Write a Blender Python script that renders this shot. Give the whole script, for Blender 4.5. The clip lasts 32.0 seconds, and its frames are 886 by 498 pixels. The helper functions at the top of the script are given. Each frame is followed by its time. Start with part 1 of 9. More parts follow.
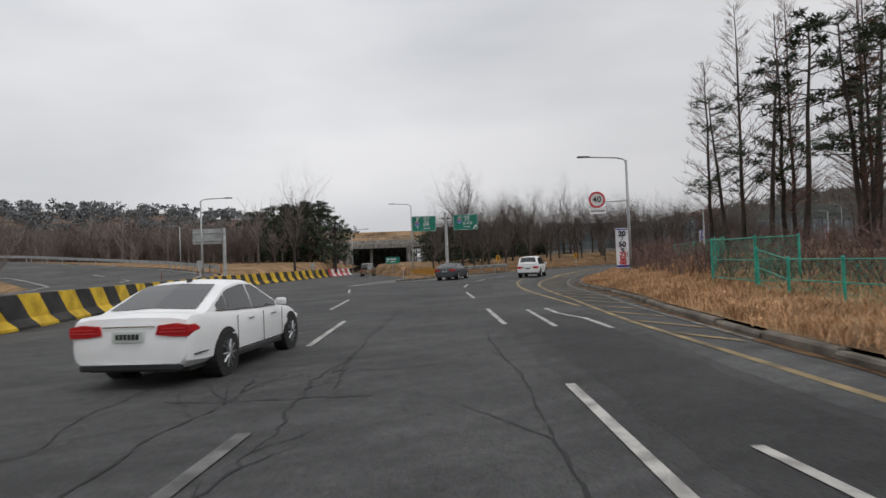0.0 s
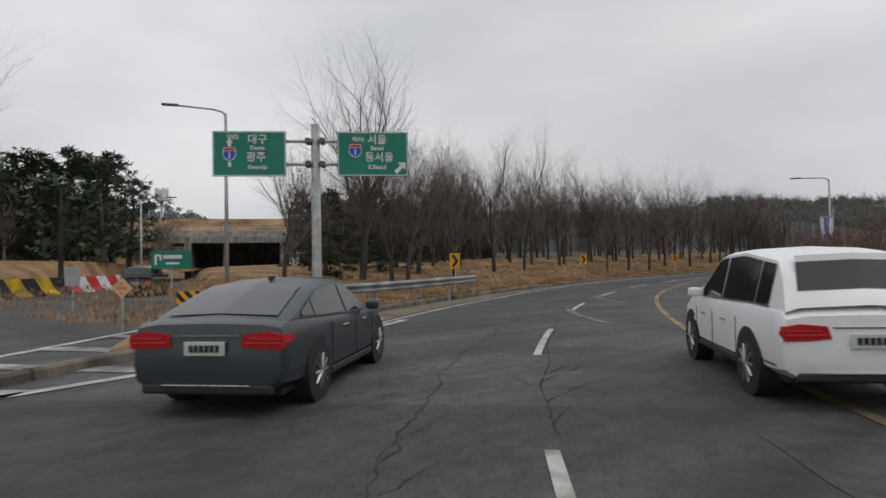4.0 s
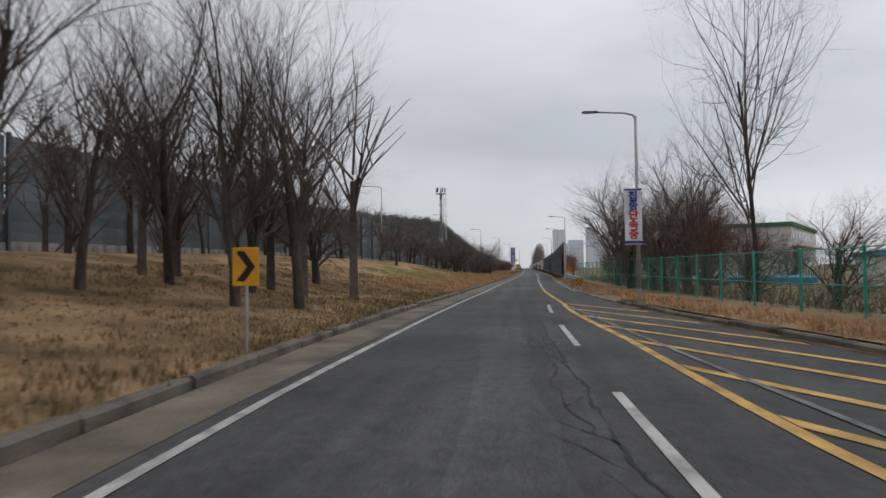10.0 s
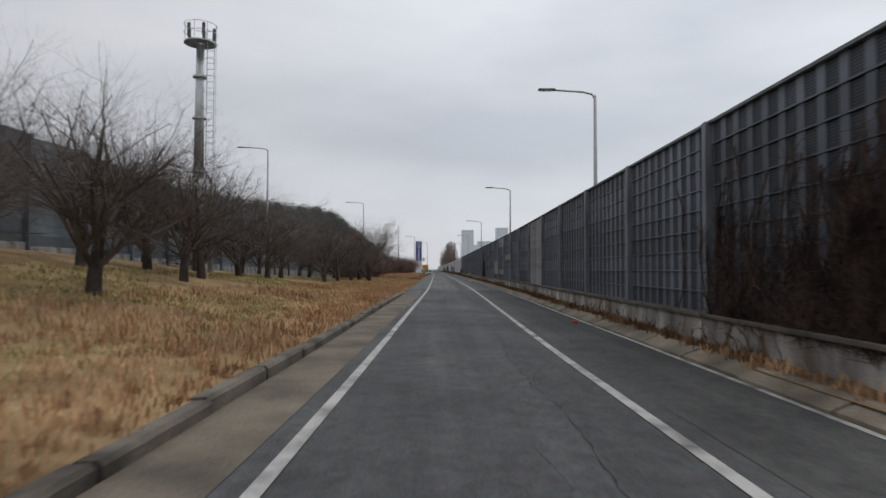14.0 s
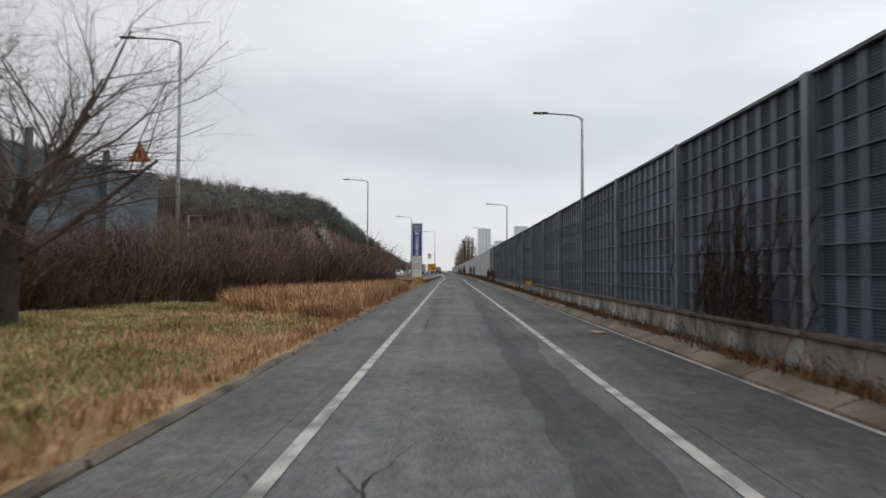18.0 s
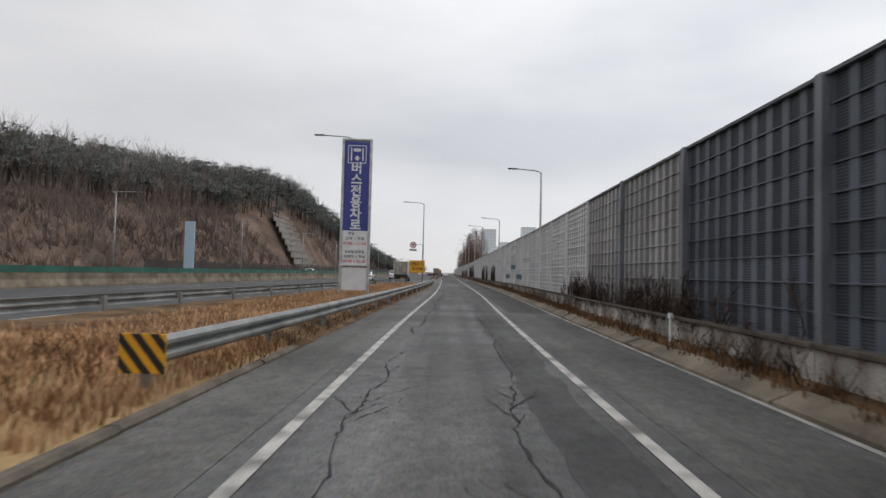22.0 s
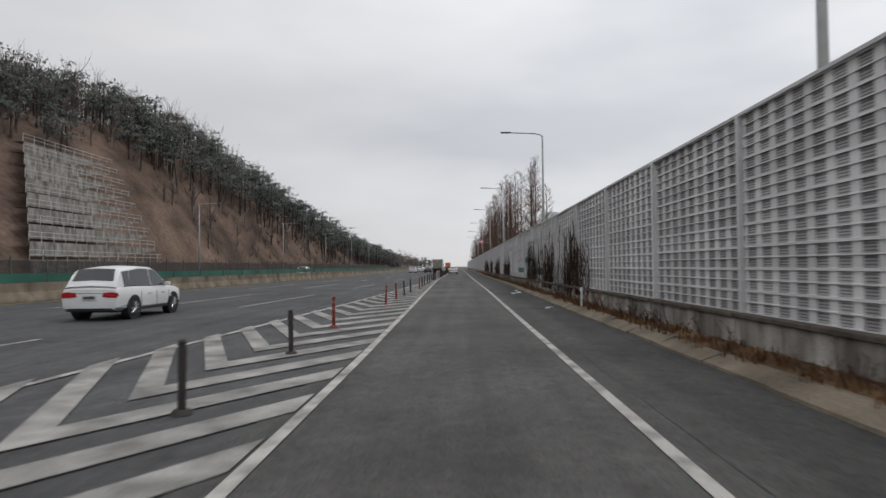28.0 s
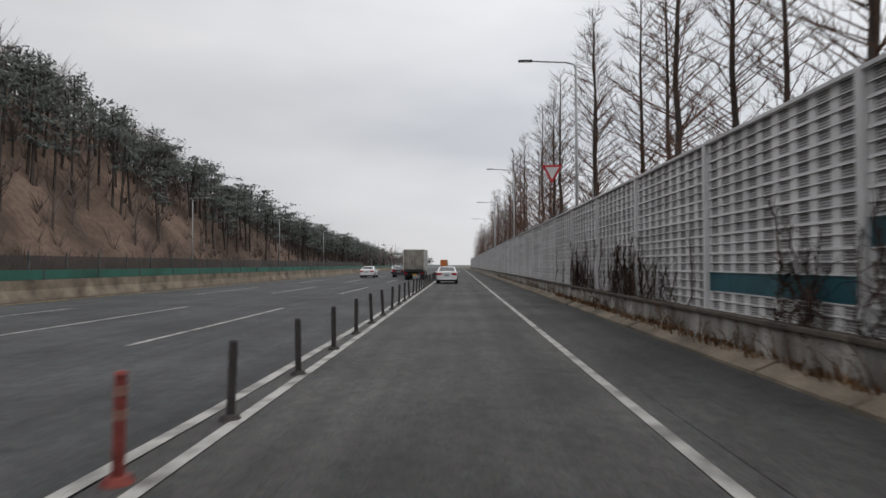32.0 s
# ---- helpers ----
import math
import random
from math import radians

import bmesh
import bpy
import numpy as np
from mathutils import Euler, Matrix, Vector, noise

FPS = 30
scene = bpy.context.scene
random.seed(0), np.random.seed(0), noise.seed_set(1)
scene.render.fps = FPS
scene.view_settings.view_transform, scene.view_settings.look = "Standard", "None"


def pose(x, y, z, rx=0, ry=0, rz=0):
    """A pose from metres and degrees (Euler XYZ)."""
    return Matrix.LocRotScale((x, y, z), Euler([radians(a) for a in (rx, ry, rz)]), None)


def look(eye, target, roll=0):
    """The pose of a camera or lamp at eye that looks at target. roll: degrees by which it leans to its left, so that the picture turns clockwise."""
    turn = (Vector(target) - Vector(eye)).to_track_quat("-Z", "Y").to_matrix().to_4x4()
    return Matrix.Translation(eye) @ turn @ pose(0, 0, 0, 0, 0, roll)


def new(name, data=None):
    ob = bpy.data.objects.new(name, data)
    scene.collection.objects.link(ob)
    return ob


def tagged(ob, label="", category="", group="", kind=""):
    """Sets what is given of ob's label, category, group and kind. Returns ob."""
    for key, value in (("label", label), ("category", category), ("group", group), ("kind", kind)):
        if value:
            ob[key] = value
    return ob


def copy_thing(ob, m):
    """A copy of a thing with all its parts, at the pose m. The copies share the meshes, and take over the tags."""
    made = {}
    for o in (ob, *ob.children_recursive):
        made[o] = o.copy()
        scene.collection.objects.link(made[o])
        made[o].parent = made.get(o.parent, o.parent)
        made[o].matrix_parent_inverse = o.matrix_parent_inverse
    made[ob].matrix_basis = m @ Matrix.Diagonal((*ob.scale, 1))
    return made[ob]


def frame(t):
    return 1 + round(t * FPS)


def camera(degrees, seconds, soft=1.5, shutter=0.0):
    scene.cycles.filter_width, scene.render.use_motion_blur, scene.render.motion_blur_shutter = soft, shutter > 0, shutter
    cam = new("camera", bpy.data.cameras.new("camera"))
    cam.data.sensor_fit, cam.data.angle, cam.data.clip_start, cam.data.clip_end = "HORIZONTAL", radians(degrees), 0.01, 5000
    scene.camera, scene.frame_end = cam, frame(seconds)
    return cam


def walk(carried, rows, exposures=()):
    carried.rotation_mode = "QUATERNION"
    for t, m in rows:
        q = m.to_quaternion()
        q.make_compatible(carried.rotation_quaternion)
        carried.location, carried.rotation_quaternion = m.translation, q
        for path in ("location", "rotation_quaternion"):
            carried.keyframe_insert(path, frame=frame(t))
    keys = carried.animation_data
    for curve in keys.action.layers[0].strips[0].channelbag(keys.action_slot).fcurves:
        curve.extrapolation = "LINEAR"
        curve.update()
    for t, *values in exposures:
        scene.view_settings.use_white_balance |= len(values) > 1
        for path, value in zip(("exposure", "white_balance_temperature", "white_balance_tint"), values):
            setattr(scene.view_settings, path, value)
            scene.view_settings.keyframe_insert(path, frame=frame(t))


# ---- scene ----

# ---- camera ----
cam = camera(71.03, 32.0, soft=1.5, shutter=0.15)
walk(cam, [
    (0, pose(-0.000, -0.000, 1.458, 91.115, 2.241, 0.000)),
    (0.5, pose(0.051, 4.944, 1.451, 91.192, 2.399, 0.695)),
    (1, pose(-0.002, 9.928, 1.444, 91.277, 2.442, 1.129)),
    (1.5, pose(-0.135, 14.945, 1.438, 91.405, 2.279, 1.130)),
    (2, pose(-0.261, 20.025, 1.438, 91.458, 1.980, 0.522)),
    (2.5, pose(-0.145, 25.226, 1.445, 91.510, 1.648, -0.424)),
    (3, pose(0.135, 30.364, 1.449, 91.484, 1.347, -2.555)),
    (3.5, pose(0.640, 35.471, 1.450, 91.400, 1.111, -5.443)),
    (4, pose(1.429, 40.570, 1.450, 91.287, 0.946, -8.871)),
    (4.5, pose(2.570, 45.672, 1.451, 91.177, 0.832, -12.841)),
    (5, pose(4.211, 50.747, 1.451, 91.116, 0.729, -17.607)),
    (5.5, pose(6.194, 55.698, 1.448, 91.126, 0.724, -22.241)),
    (6, pose(8.548, 60.650, 1.449, 91.143, 1.129, -26.203)),
    (6.5, pose(11.382, 65.683, 1.445, 91.236, 1.540, -29.845)),
    (7, pose(14.722, 70.592, 1.441, 91.366, 1.788, -33.393)),
    (7.5, pose(18.434, 75.334, 1.441, 91.445, 1.812, -37.009)),
    (8, pose(22.574, 79.961, 1.448, 91.549, 1.861, -40.233)),
    (8.5, pose(26.974, 84.451, 1.451, 91.602, 1.796, -42.996)),
    (9, pose(31.681, 88.882, 1.452, 91.609, 1.523, -45.807)),
    (9.5, pose(36.856, 93.257, 1.452, 91.661, 1.101, -48.872)),
    (10, pose(42.446, 97.551, 1.453, 91.804, 0.744, -51.731)),
    (10.5, pose(48.443, 101.681, 1.449, 91.841, 0.774, -54.155)),
    (11, pose(54.563, 105.716, 1.448, 91.921, 0.691, -55.970)),
    (11.5, pose(60.782, 109.647, 1.450, 91.964, 0.486, -56.975)),
    (12, pose(67.084, 113.506, 1.450, 91.908, 0.250, -57.667)),
    (12.5, pose(73.445, 117.302, 1.451, 91.841, 0.059, -58.471)),
    (13, pose(79.844, 121.041, 1.450, 91.826, -0.067, -59.207)),
    (13.5, pose(86.355, 124.730, 1.448, 91.824, -0.105, -59.905)),
    (14, pose(92.924, 128.442, 1.448, 91.857, -0.149, -60.282)),
    (14.5, pose(99.497, 132.182, 1.451, 91.940, -0.084, -59.856)),
    (15, pose(106.116, 135.851, 1.451, 91.949, 0.129, -59.562)),
    (15.5, pose(112.712, 139.535, 1.449, 91.919, 0.395, -59.324)),
    (16, pose(119.267, 143.229, 1.446, 91.877, 0.610, -59.117)),
    (16.5, pose(125.765, 146.918, 1.443, 91.842, 0.662, -59.026)),
    (17, pose(132.173, 150.625, 1.444, 91.830, 0.418, -59.229)),
    (17.5, pose(138.494, 154.274, 1.451, 91.915, -0.011, -59.282)),
    (18, pose(144.824, 157.990, 1.453, 91.956, -0.309, -58.891)),
    (18.5, pose(151.216, 161.703, 1.453, 92.035, -0.438, -58.778)),
    (19, pose(157.591, 165.347, 1.452, 92.159, -0.462, -58.618)),
    (19.5, pose(163.804, 168.936, 1.451, 92.204, -0.471, -58.808)),
    (20, pose(169.941, 172.422, 1.453, 92.260, -0.537, -58.867)),
    (20.5, pose(175.938, 175.925, 1.451, 92.269, -0.560, -58.801)),
    (21, pose(181.934, 179.463, 1.447, 92.139, -0.674, -58.792)),
    (21.5, pose(188.029, 183.076, 1.445, 92.113, -0.936, -58.675)),
    (22, pose(194.225, 186.770, 1.450, 92.165, -1.385, -58.704)),
    (22.5, pose(200.423, 190.345, 1.456, 92.073, -1.694, -58.748)),
    (23, pose(206.691, 193.959, 1.453, 91.936, -1.713, -58.860)),
    (23.5, pose(213.006, 197.584, 1.451, 91.858, -1.585, -58.829)),
    (24, pose(219.391, 201.252, 1.449, 91.712, -1.399, -58.593)),
    (24.5, pose(225.942, 205.043, 1.449, 91.634, -1.179, -58.328)),
    (25, pose(232.631, 208.934, 1.446, 91.399, -0.946, -58.012)),
    (25.5, pose(239.372, 212.909, 1.446, 91.299, -0.749, -57.834)),
    (26, pose(246.384, 217.032, 1.447, 91.303, -0.437, -57.676)),
    (26.5, pose(253.524, 221.326, 1.450, 91.333, -0.146, -57.640)),
    (27, pose(260.744, 225.683, 1.451, 91.418, 0.102, -57.561)),
    (27.5, pose(268.028, 230.091, 1.451, 91.517, 0.305, -57.502)),
    (28, pose(275.365, 234.534, 1.451, 91.598, 0.463, -57.519)),
    (28.5, pose(282.744, 238.996, 1.451, 91.630, 0.567, -57.666)),
    (29, pose(290.121, 243.515, 1.447, 91.586, 0.596, -57.953)),
    (29.5, pose(297.554, 248.016, 1.445, 91.608, 0.413, -58.167)),
    (30, pose(305.065, 252.545, 1.448, 91.664, 0.118, -57.716)),
    (30.5, pose(312.680, 257.171, 1.450, 91.650, -0.102, -57.601)),
    (31, pose(320.422, 261.836, 1.451, 91.565, -0.166, -57.674)),
    (31.5, pose(328.227, 266.535, 1.451, 91.540, -0.043, -57.642)),
    (32, pose(336.068, 271.262, 1.450, 91.454, 0.153, -57.549)),
], exposures=[(0, 0.0, 6500, 10), (2, -0.12, 6494, 10), (6, 0.03, 6483, 10), (8.5, -0.02, 6368, 10), (10, -0.18, 6320, 10), (13, -0.24, 6290, 10), (14, -0.14, 6280, 10), (16, 0.012, 6380, 10), (18, 0.1, 6460, 10), (21, 0.12, 6518, 10), (24, 0.0, 6513, 10), (32, -0.02, 6500, 10)])


# ---- world and light ----
world = bpy.data.worlds.new("overcast_sky")
scene.world = world
world.use_nodes = True
wn, wl = world.node_tree.nodes, world.node_tree.links
wn.clear()
w_out, w_bg = wn.new("ShaderNodeOutputWorld"), wn.new("ShaderNodeBackground")
w_sky = wn.new("ShaderNodeTexSky")
w_sky.sky_type, w_sky.sun_disc = "NISHITA", False
w_sky.sun_elevation, w_sky.sun_rotation = radians(38), radians(60)
w_sat = wn.new("ShaderNodeHueSaturation")
w_sat.inputs["Saturation"].default_value = 0.25
w_co, w_map = wn.new("ShaderNodeTexCoord"), wn.new("ShaderNodeMapping")
w_map.inputs["Scale"].default_value = (1.0, 1.0, 3.2)
w_noise = wn.new("ShaderNodeTexNoise")
w_noise.inputs["Scale"].default_value = 1.35
w_noise.inputs["Detail"].default_value = 4.0
w_noise.inputs["Roughness"].default_value = 0.45
w_ramp = wn.new("ShaderNodeValToRGB")
w_ramp.color_ramp.elements[0].position, w_ramp.color_ramp.elements[0].color = 0.30, (0.43, 0.45, 0.48, 1)
w_ramp.color_ramp.elements[1].position, w_ramp.color_ramp.elements[1].color = 0.68, (0.72, 0.72, 0.73, 1)
w_gain = wn.new("ShaderNodeVectorMath")
w_gain.operation = "SCALE"
w_gain.inputs["Scale"].default_value = 16.0
w_mix = wn.new("ShaderNodeMix")
w_mix.data_type = "RGBA"
w_mix.inputs[0].default_value = 0.93
wl.new(w_sky.outputs[0], w_sat.inputs["Color"])
wl.new(w_sat.outputs[0], w_mix.inputs[6])
wl.new(w_co.outputs["Generated"], w_map.inputs[0])
wl.new(w_map.outputs[0], w_noise.inputs["Vector"])
wl.new(w_noise.outputs["Fac"], w_ramp.inputs[0])
wl.new(w_ramp.outputs[0], w_gain.inputs[0])
w_dot = wn.new("ShaderNodeVectorMath")
w_dot.operation = "DOT_PRODUCT"
w_dot.inputs[1].default_value = (0.98, -0.17, 0.12)
w_side = wn.new("ShaderNodeMapRange")
w_side.inputs["From Min"].default_value, w_side.inputs["From Max"].default_value = -1.0, 1.0
w_bright = wn.new("ShaderNodeValToRGB")
w_bright.color_ramp.interpolation = "B_SPLINE"
w_bright.color_ramp.elements[0].position, w_bright.color_ramp.elements[0].color = 0.12, (0.80, 0.80, 0.80, 1)
w_bright.color_ramp.elements[1].position, w_bright.color_ramp.elements[1].color = 1.0, (1.0, 1.0, 1.0, 1)
for w_at, w_grey in ((0.40, 0.84), (0.66, 0.50), (0.86, 0.86)):
    w_bright.color_ramp.elements.new(w_at).color = (w_grey, w_grey, w_grey * 1.01, 1)
w_mul = wn.new("ShaderNodeMix")
w_mul.data_type, w_mul.blend_type = "RGBA", "MULTIPLY"
w_mul.inputs[0].default_value = 1.0
wl.new(w_co.outputs["Generated"], w_dot.inputs[0])
wl.new(w_dot.outputs["Value"], w_side.inputs["Value"])
wl.new(w_side.outputs[0], w_bright.inputs[0])
wl.new(w_gain.outputs[0], w_mul.inputs[6])
wl.new(w_bright.outputs[0], w_mul.inputs[7])
wl.new(w_mul.outputs[2], w_mix.inputs[7])
# an overcast sky is dimmest at the horizon and brightest overhead
w_sep = wn.new("ShaderNodeSeparateXYZ")
w_rise = wn.new("ShaderNodeValToRGB")
w_rise.color_ramp.elements[0].position, w_rise.color_ramp.elements[0].color = 0.0, (0.80, 0.80, 0.80, 1)
w_rise.color_ramp.elements[1].position, w_rise.color_ramp.elements[1].color = 0.8, (1.42, 1.42, 1.42, 1)
for w_at, w_grey in ((0.12, 0.97), (0.26, 1.06), (0.42, 1.15)):
    w_rise.color_ramp.elements.new(w_at).color = (w_grey, w_grey, w_grey, 1)
w_over = wn.new("ShaderNodeMix")
w_over.data_type, w_over.blend_type = "RGBA", "MULTIPLY"
w_over.inputs[0].default_value = 1.0
wl.new(w_co.outputs["Generated"], w_sep.inputs[0])
wl.new(w_sep.outputs["Z"], w_rise.inputs[0])
wl.new(w_mix.outputs[2], w_over.inputs[6])
wl.new(w_rise.outputs[0], w_over.inputs[7])
wl.new(w_over.outputs[2], w_bg.inputs["Color"])
w_bg.inputs["Strength"].default_value = 0.09
wl.new(w_bg.outputs[0], w_out.inputs[0])
sun = new("sun", bpy.data.lights.new("sun", "SUN"))
sun.data.energy, sun.data.angle, sun.data.color = 0.7, radians(25), (1.0, 0.97, 0.93)
sun.matrix_world = look((0, 0, 60), (-60 * math.sin(radians(60)) * 0.6, 60 * math.cos(radians(60)) * 0.6, 0))


# ---- materials ----
def material(name, colour, rough=0.8, metal=0.0, vary=0.25, scale=6.0, bump=0.0, fine=60.0, second=None, spec=0.5,
             stretch=None, contrast=(0.3, 0.7), by_object=0.0, island=0.0):
    """Base colour broken up by noise at two scales, with bump of the fine one."""
    m = bpy.data.materials.new(name)
    m.use_nodes = True
    n, l = m.node_tree.nodes, m.node_tree.links
    b = n["Principled BSDF"]
    b.inputs["Roughness"].default_value, b.inputs["Metallic"].default_value = rough, metal
    b.inputs["Specular IOR Level"].default_value = spec
    co = n.new("ShaderNodeTexCoord")
    src = co.outputs["Object"]
    if stretch:
        mp = n.new("ShaderNodeMapping")
        mp.inputs["Scale"].default_value = stretch
        l.new(src, mp.inputs[0])
        src = mp.outputs[0]
    big, small = n.new("ShaderNodeTexNoise"), n.new("ShaderNodeTexNoise")
    big.inputs["Scale"].default_value, big.inputs["Detail"].default_value = scale, 5.0
    small.inputs["Scale"].default_value, small.inputs["Detail"].default_value = fine, 3.0
    l.new(src, big.inputs["Vector"])
    l.new(co.outputs["Object"], small.inputs["Vector"])
    ramp = n.new("ShaderNodeValToRGB")
    c0 = [c * (1 - vary) for c in colour]
    c1 = list(second) if second else [min(1, c * (1 + vary)) for c in colour]
    ramp.color_ramp.elements[0].position, ramp.color_ramp.elements[0].color = contrast[0], (*c0, 1)
    ramp.color_ramp.elements[1].position, ramp.color_ramp.elements[1].color = contrast[1], (*c1, 1)
    l.new(big.outputs["Fac"], ramp.inputs[0])
    grain = n.new("ShaderNodeMix")
    grain.data_type, grain.blend_type = "RGBA", "OVERLAY"
    grain.inputs[0].default_value = min(1.0, vary * 1.2)
    l.new(ramp.outputs[0], grain.inputs[6])
    l.new(small.outputs["Fac"], grain.inputs[7])
    last = grain.outputs[2]
    if by_object or island:
        info = n.new("ShaderNodeObjectInfo") if by_object else n.new("ShaderNodeNewGeometry")
        rnd = info.outputs["Random"] if by_object else info.outputs["Random Per Island"]
        amount = by_object or island
        mr = n.new("ShaderNodeMapRange")
        mr.inputs["To Min"].default_value, mr.inputs["To Max"].default_value = 1 - amount, 1 + amount
        l.new(rnd, mr.inputs["Value"])
        sc = n.new("ShaderNodeVectorMath")
        sc.operation = "SCALE"
        l.new(last, sc.inputs[0])
        l.new(mr.outputs[0], sc.inputs["Scale"])
        last = sc.outputs[0]
    l.new(last, b.inputs["Base Color"])
    if bump:
        bp = n.new("ShaderNodeBump")
        bp.inputs["Strength"].default_value, bp.inputs["Distance"].default_value = bump, 0.02
        l.new(small.outputs["Fac"], bp.inputs["Height"])
        l.new(bp.outputs[0], b.inputs["Normal"])
    return m


def asphalt(name, low_c, high_c):
    """Worn asphalt: blotches, streaks along the straight road, stone speckle and dark oily spots."""
    m = bpy.data.materials.new(name)
    m.use_nodes = True
    n, l = m.node_tree.nodes, m.node_tree.links
    b = n["Principled BSDF"]
    b.inputs["Specular IOR Level"].default_value = 0.4
    co = n.new("ShaderNodeTexCoord")
    along_road = n.new("ShaderNodeMapping")
    along_road.inputs["Rotation"].default_value = (0, 0, radians(-31))
    streak_map = n.new("ShaderNodeMapping")
    streak_map.inputs["Scale"].default_value = (0.05, 1.6, 1)
    l.new(co.outputs["Object"], along_road.inputs[0])
    l.new(along_road.outputs[0], streak_map.inputs[0])

    def field(scale, detail, rough=0.55, src=None):
        t = n.new("ShaderNodeTexNoise")
        t.inputs["Scale"].default_value, t.inputs["Detail"].default_value, t.inputs["Roughness"].default_value = scale, detail, rough
        l.new(src or co.outputs["Object"], t.inputs["Vector"])
        return t.outputs["Fac"]

    def blend(mode, amount, a, c):
        x = n.new("ShaderNodeMix")
        x.data_type, x.blend_type = "RGBA", mode
        x.inputs[0].default_value = amount
        l.new(a, x.inputs[6])
        l.new(c, x.inputs[7])
        return x.outputs[2]

    def steps(src, lo, hi, c0, c1):
        r = n.new("ShaderNodeValToRGB")
        r.color_ramp.elements[0].position, r.color_ramp.elements[0].color = lo, (*c0, 1)
        r.color_ramp.elements[1].position, r.color_ramp.elements[1].color = hi, (*c1, 1)
        l.new(src, r.inputs[0])
        return r.outputs[0]
    base = steps(field(0.32, 7, 0.62), 0.34, 0.68, low_c, high_c)
    base = blend("OVERLAY", 0.55, base, steps(field(1.0, 5, 0.6, streak_map.outputs[0]), 0.3, 0.72, (0.22, 0.22, 0.22), (0.80, 0.79, 0.78)))
    base = blend("OVERLAY", 0.50, base, steps(field(4.5, 6, 0.7), 0.30, 0.70, (0.2, 0.2, 0.2), (0.8, 0.8, 0.8)))
    grit = n.new("ShaderNodeTexVoronoi")
    grit.inputs["Scale"].default_value = 55
    l.new(co.outputs["Object"], grit.inputs["Vector"])
    base = blend("OVERLAY", 0.60, base, grit.outputs["Color"])
    base = blend("MULTIPLY", 0.75, base, steps(field(0.9, 4, 0.6), 0.26, 0.40, (0.5, 0.5, 0.51), (1, 1, 1)))
    sat = n.new("ShaderNodeHueSaturation")
    sat.inputs["Saturation"].default_value = 0.35
    l.new(base, sat.inputs["Color"])
    l.new(sat.outputs[0], b.inputs["Base Color"])
    b.inputs["Roughness"].default_value = 0.8
    bp = n.new("ShaderNodeBump")
    bp.inputs["Strength"].default_value, bp.inputs["Distance"].default_value = 0.6, 0.015
    l.new(grit.outputs["Distance"], bp.inputs["Height"])
    l.new(bp.outputs[0], b.inputs["Normal"])
    return m


def glass(name, colour, rough=0.05):
    m = bpy.data.materials.new(name)
    m.use_nodes = True
    b = m.node_tree.nodes["Principled BSDF"]
    b.inputs["Base Color"].default_value = (*colour, 1)
    b.inputs["Roughness"].default_value = rough
    b.inputs["Specular IOR Level"].default_value = 0.8
    return m


def netting(name, colour, cover, cell):
    """Woven mesh: fine threads with holes between them."""
    m = bpy.data.materials.new(name)
    m.use_nodes = True
    n, l = m.node_tree.nodes, m.node_tree.links
    b, out = n["Principled BSDF"], n["Material Output"]
    b.inputs["Base Color"].default_value, b.inputs["Roughness"].default_value = (*colour, 1), 0.6
    co = n.new("ShaderNodeTexCoord")
    br = n.new("ShaderNodeTexVoronoi")
    br.inputs["Scale"].default_value = cell
    l.new(co.outputs["Object"], br.inputs["Vector"])
    gt = n.new("ShaderNodeMath")
    gt.operation, gt.inputs[1].default_value = "GREATER_THAN", cover
    l.new(br.outputs["Distance"], gt.inputs[0])
    tr, mx = n.new("ShaderNodeBsdfTransparent"), n.new("ShaderNodeMixShader")
    l.new(gt.outputs[0], mx.inputs[0])
    l.new(b.outputs[0], mx.inputs[2])
    l.new(tr.outputs[0], mx.inputs[1])
    l.new(mx.outputs[0], out.inputs[0])
    return m


M = {}
M["asphalt_fork"] = asphalt("asphalt_fork", (0.026, 0.026, 0.026), (0.060, 0.058, 0.056))
M["asphalt"] = asphalt("asphalt", (0.033, 0.034, 0.035), (0.076, 0.076, 0.075))
M["asphalt_pale"] = asphalt("asphalt_pale", (0.058, 0.059, 0.060), (0.124, 0.123, 0.121))
M["asphalt_new"] = asphalt("asphalt_new", (0.042, 0.038, 0.032), (0.083, 0.076, 0.066))
M["asphalt_old"] = asphalt("asphalt_old", (0.036, 0.034, 0.029), (0.076, 0.071, 0.060))
M["asphalt_tan"] = asphalt("asphalt_tan", (0.066, 0.062, 0.050), (0.126, 0.118, 0.098))
M["asphalt_dark"] = asphalt("asphalt_dark", (0.034, 0.036, 0.038), (0.068, 0.070, 0.073))
M["seal"] = asphalt("sealed_asphalt", (0.035, 0.036, 0.038), (0.074, 0.075, 0.077))
M["asphalt_swept"] = asphalt("swept_dark_asphalt", (0.013, 0.013, 0.014), (0.034, 0.033, 0.033))
M["asphalt_swept_edge"] = asphalt("half_swept_asphalt", (0.019, 0.019, 0.020), (0.047, 0.046, 0.045))
M["asphalt_patched"] = asphalt("patched_asphalt", (0.045, 0.045, 0.045), (0.098, 0.097, 0.095))
M["asphalt_worn"] = asphalt("worn_asphalt", (0.064, 0.063, 0.058), (0.128, 0.125, 0.115))
M["gutter"] = material("gutter_dirt", (0.105, 0.087, 0.064), 0.95, 0, 0.4, 0.8, 0.6, 25, (0.21, 0.172, 0.126))
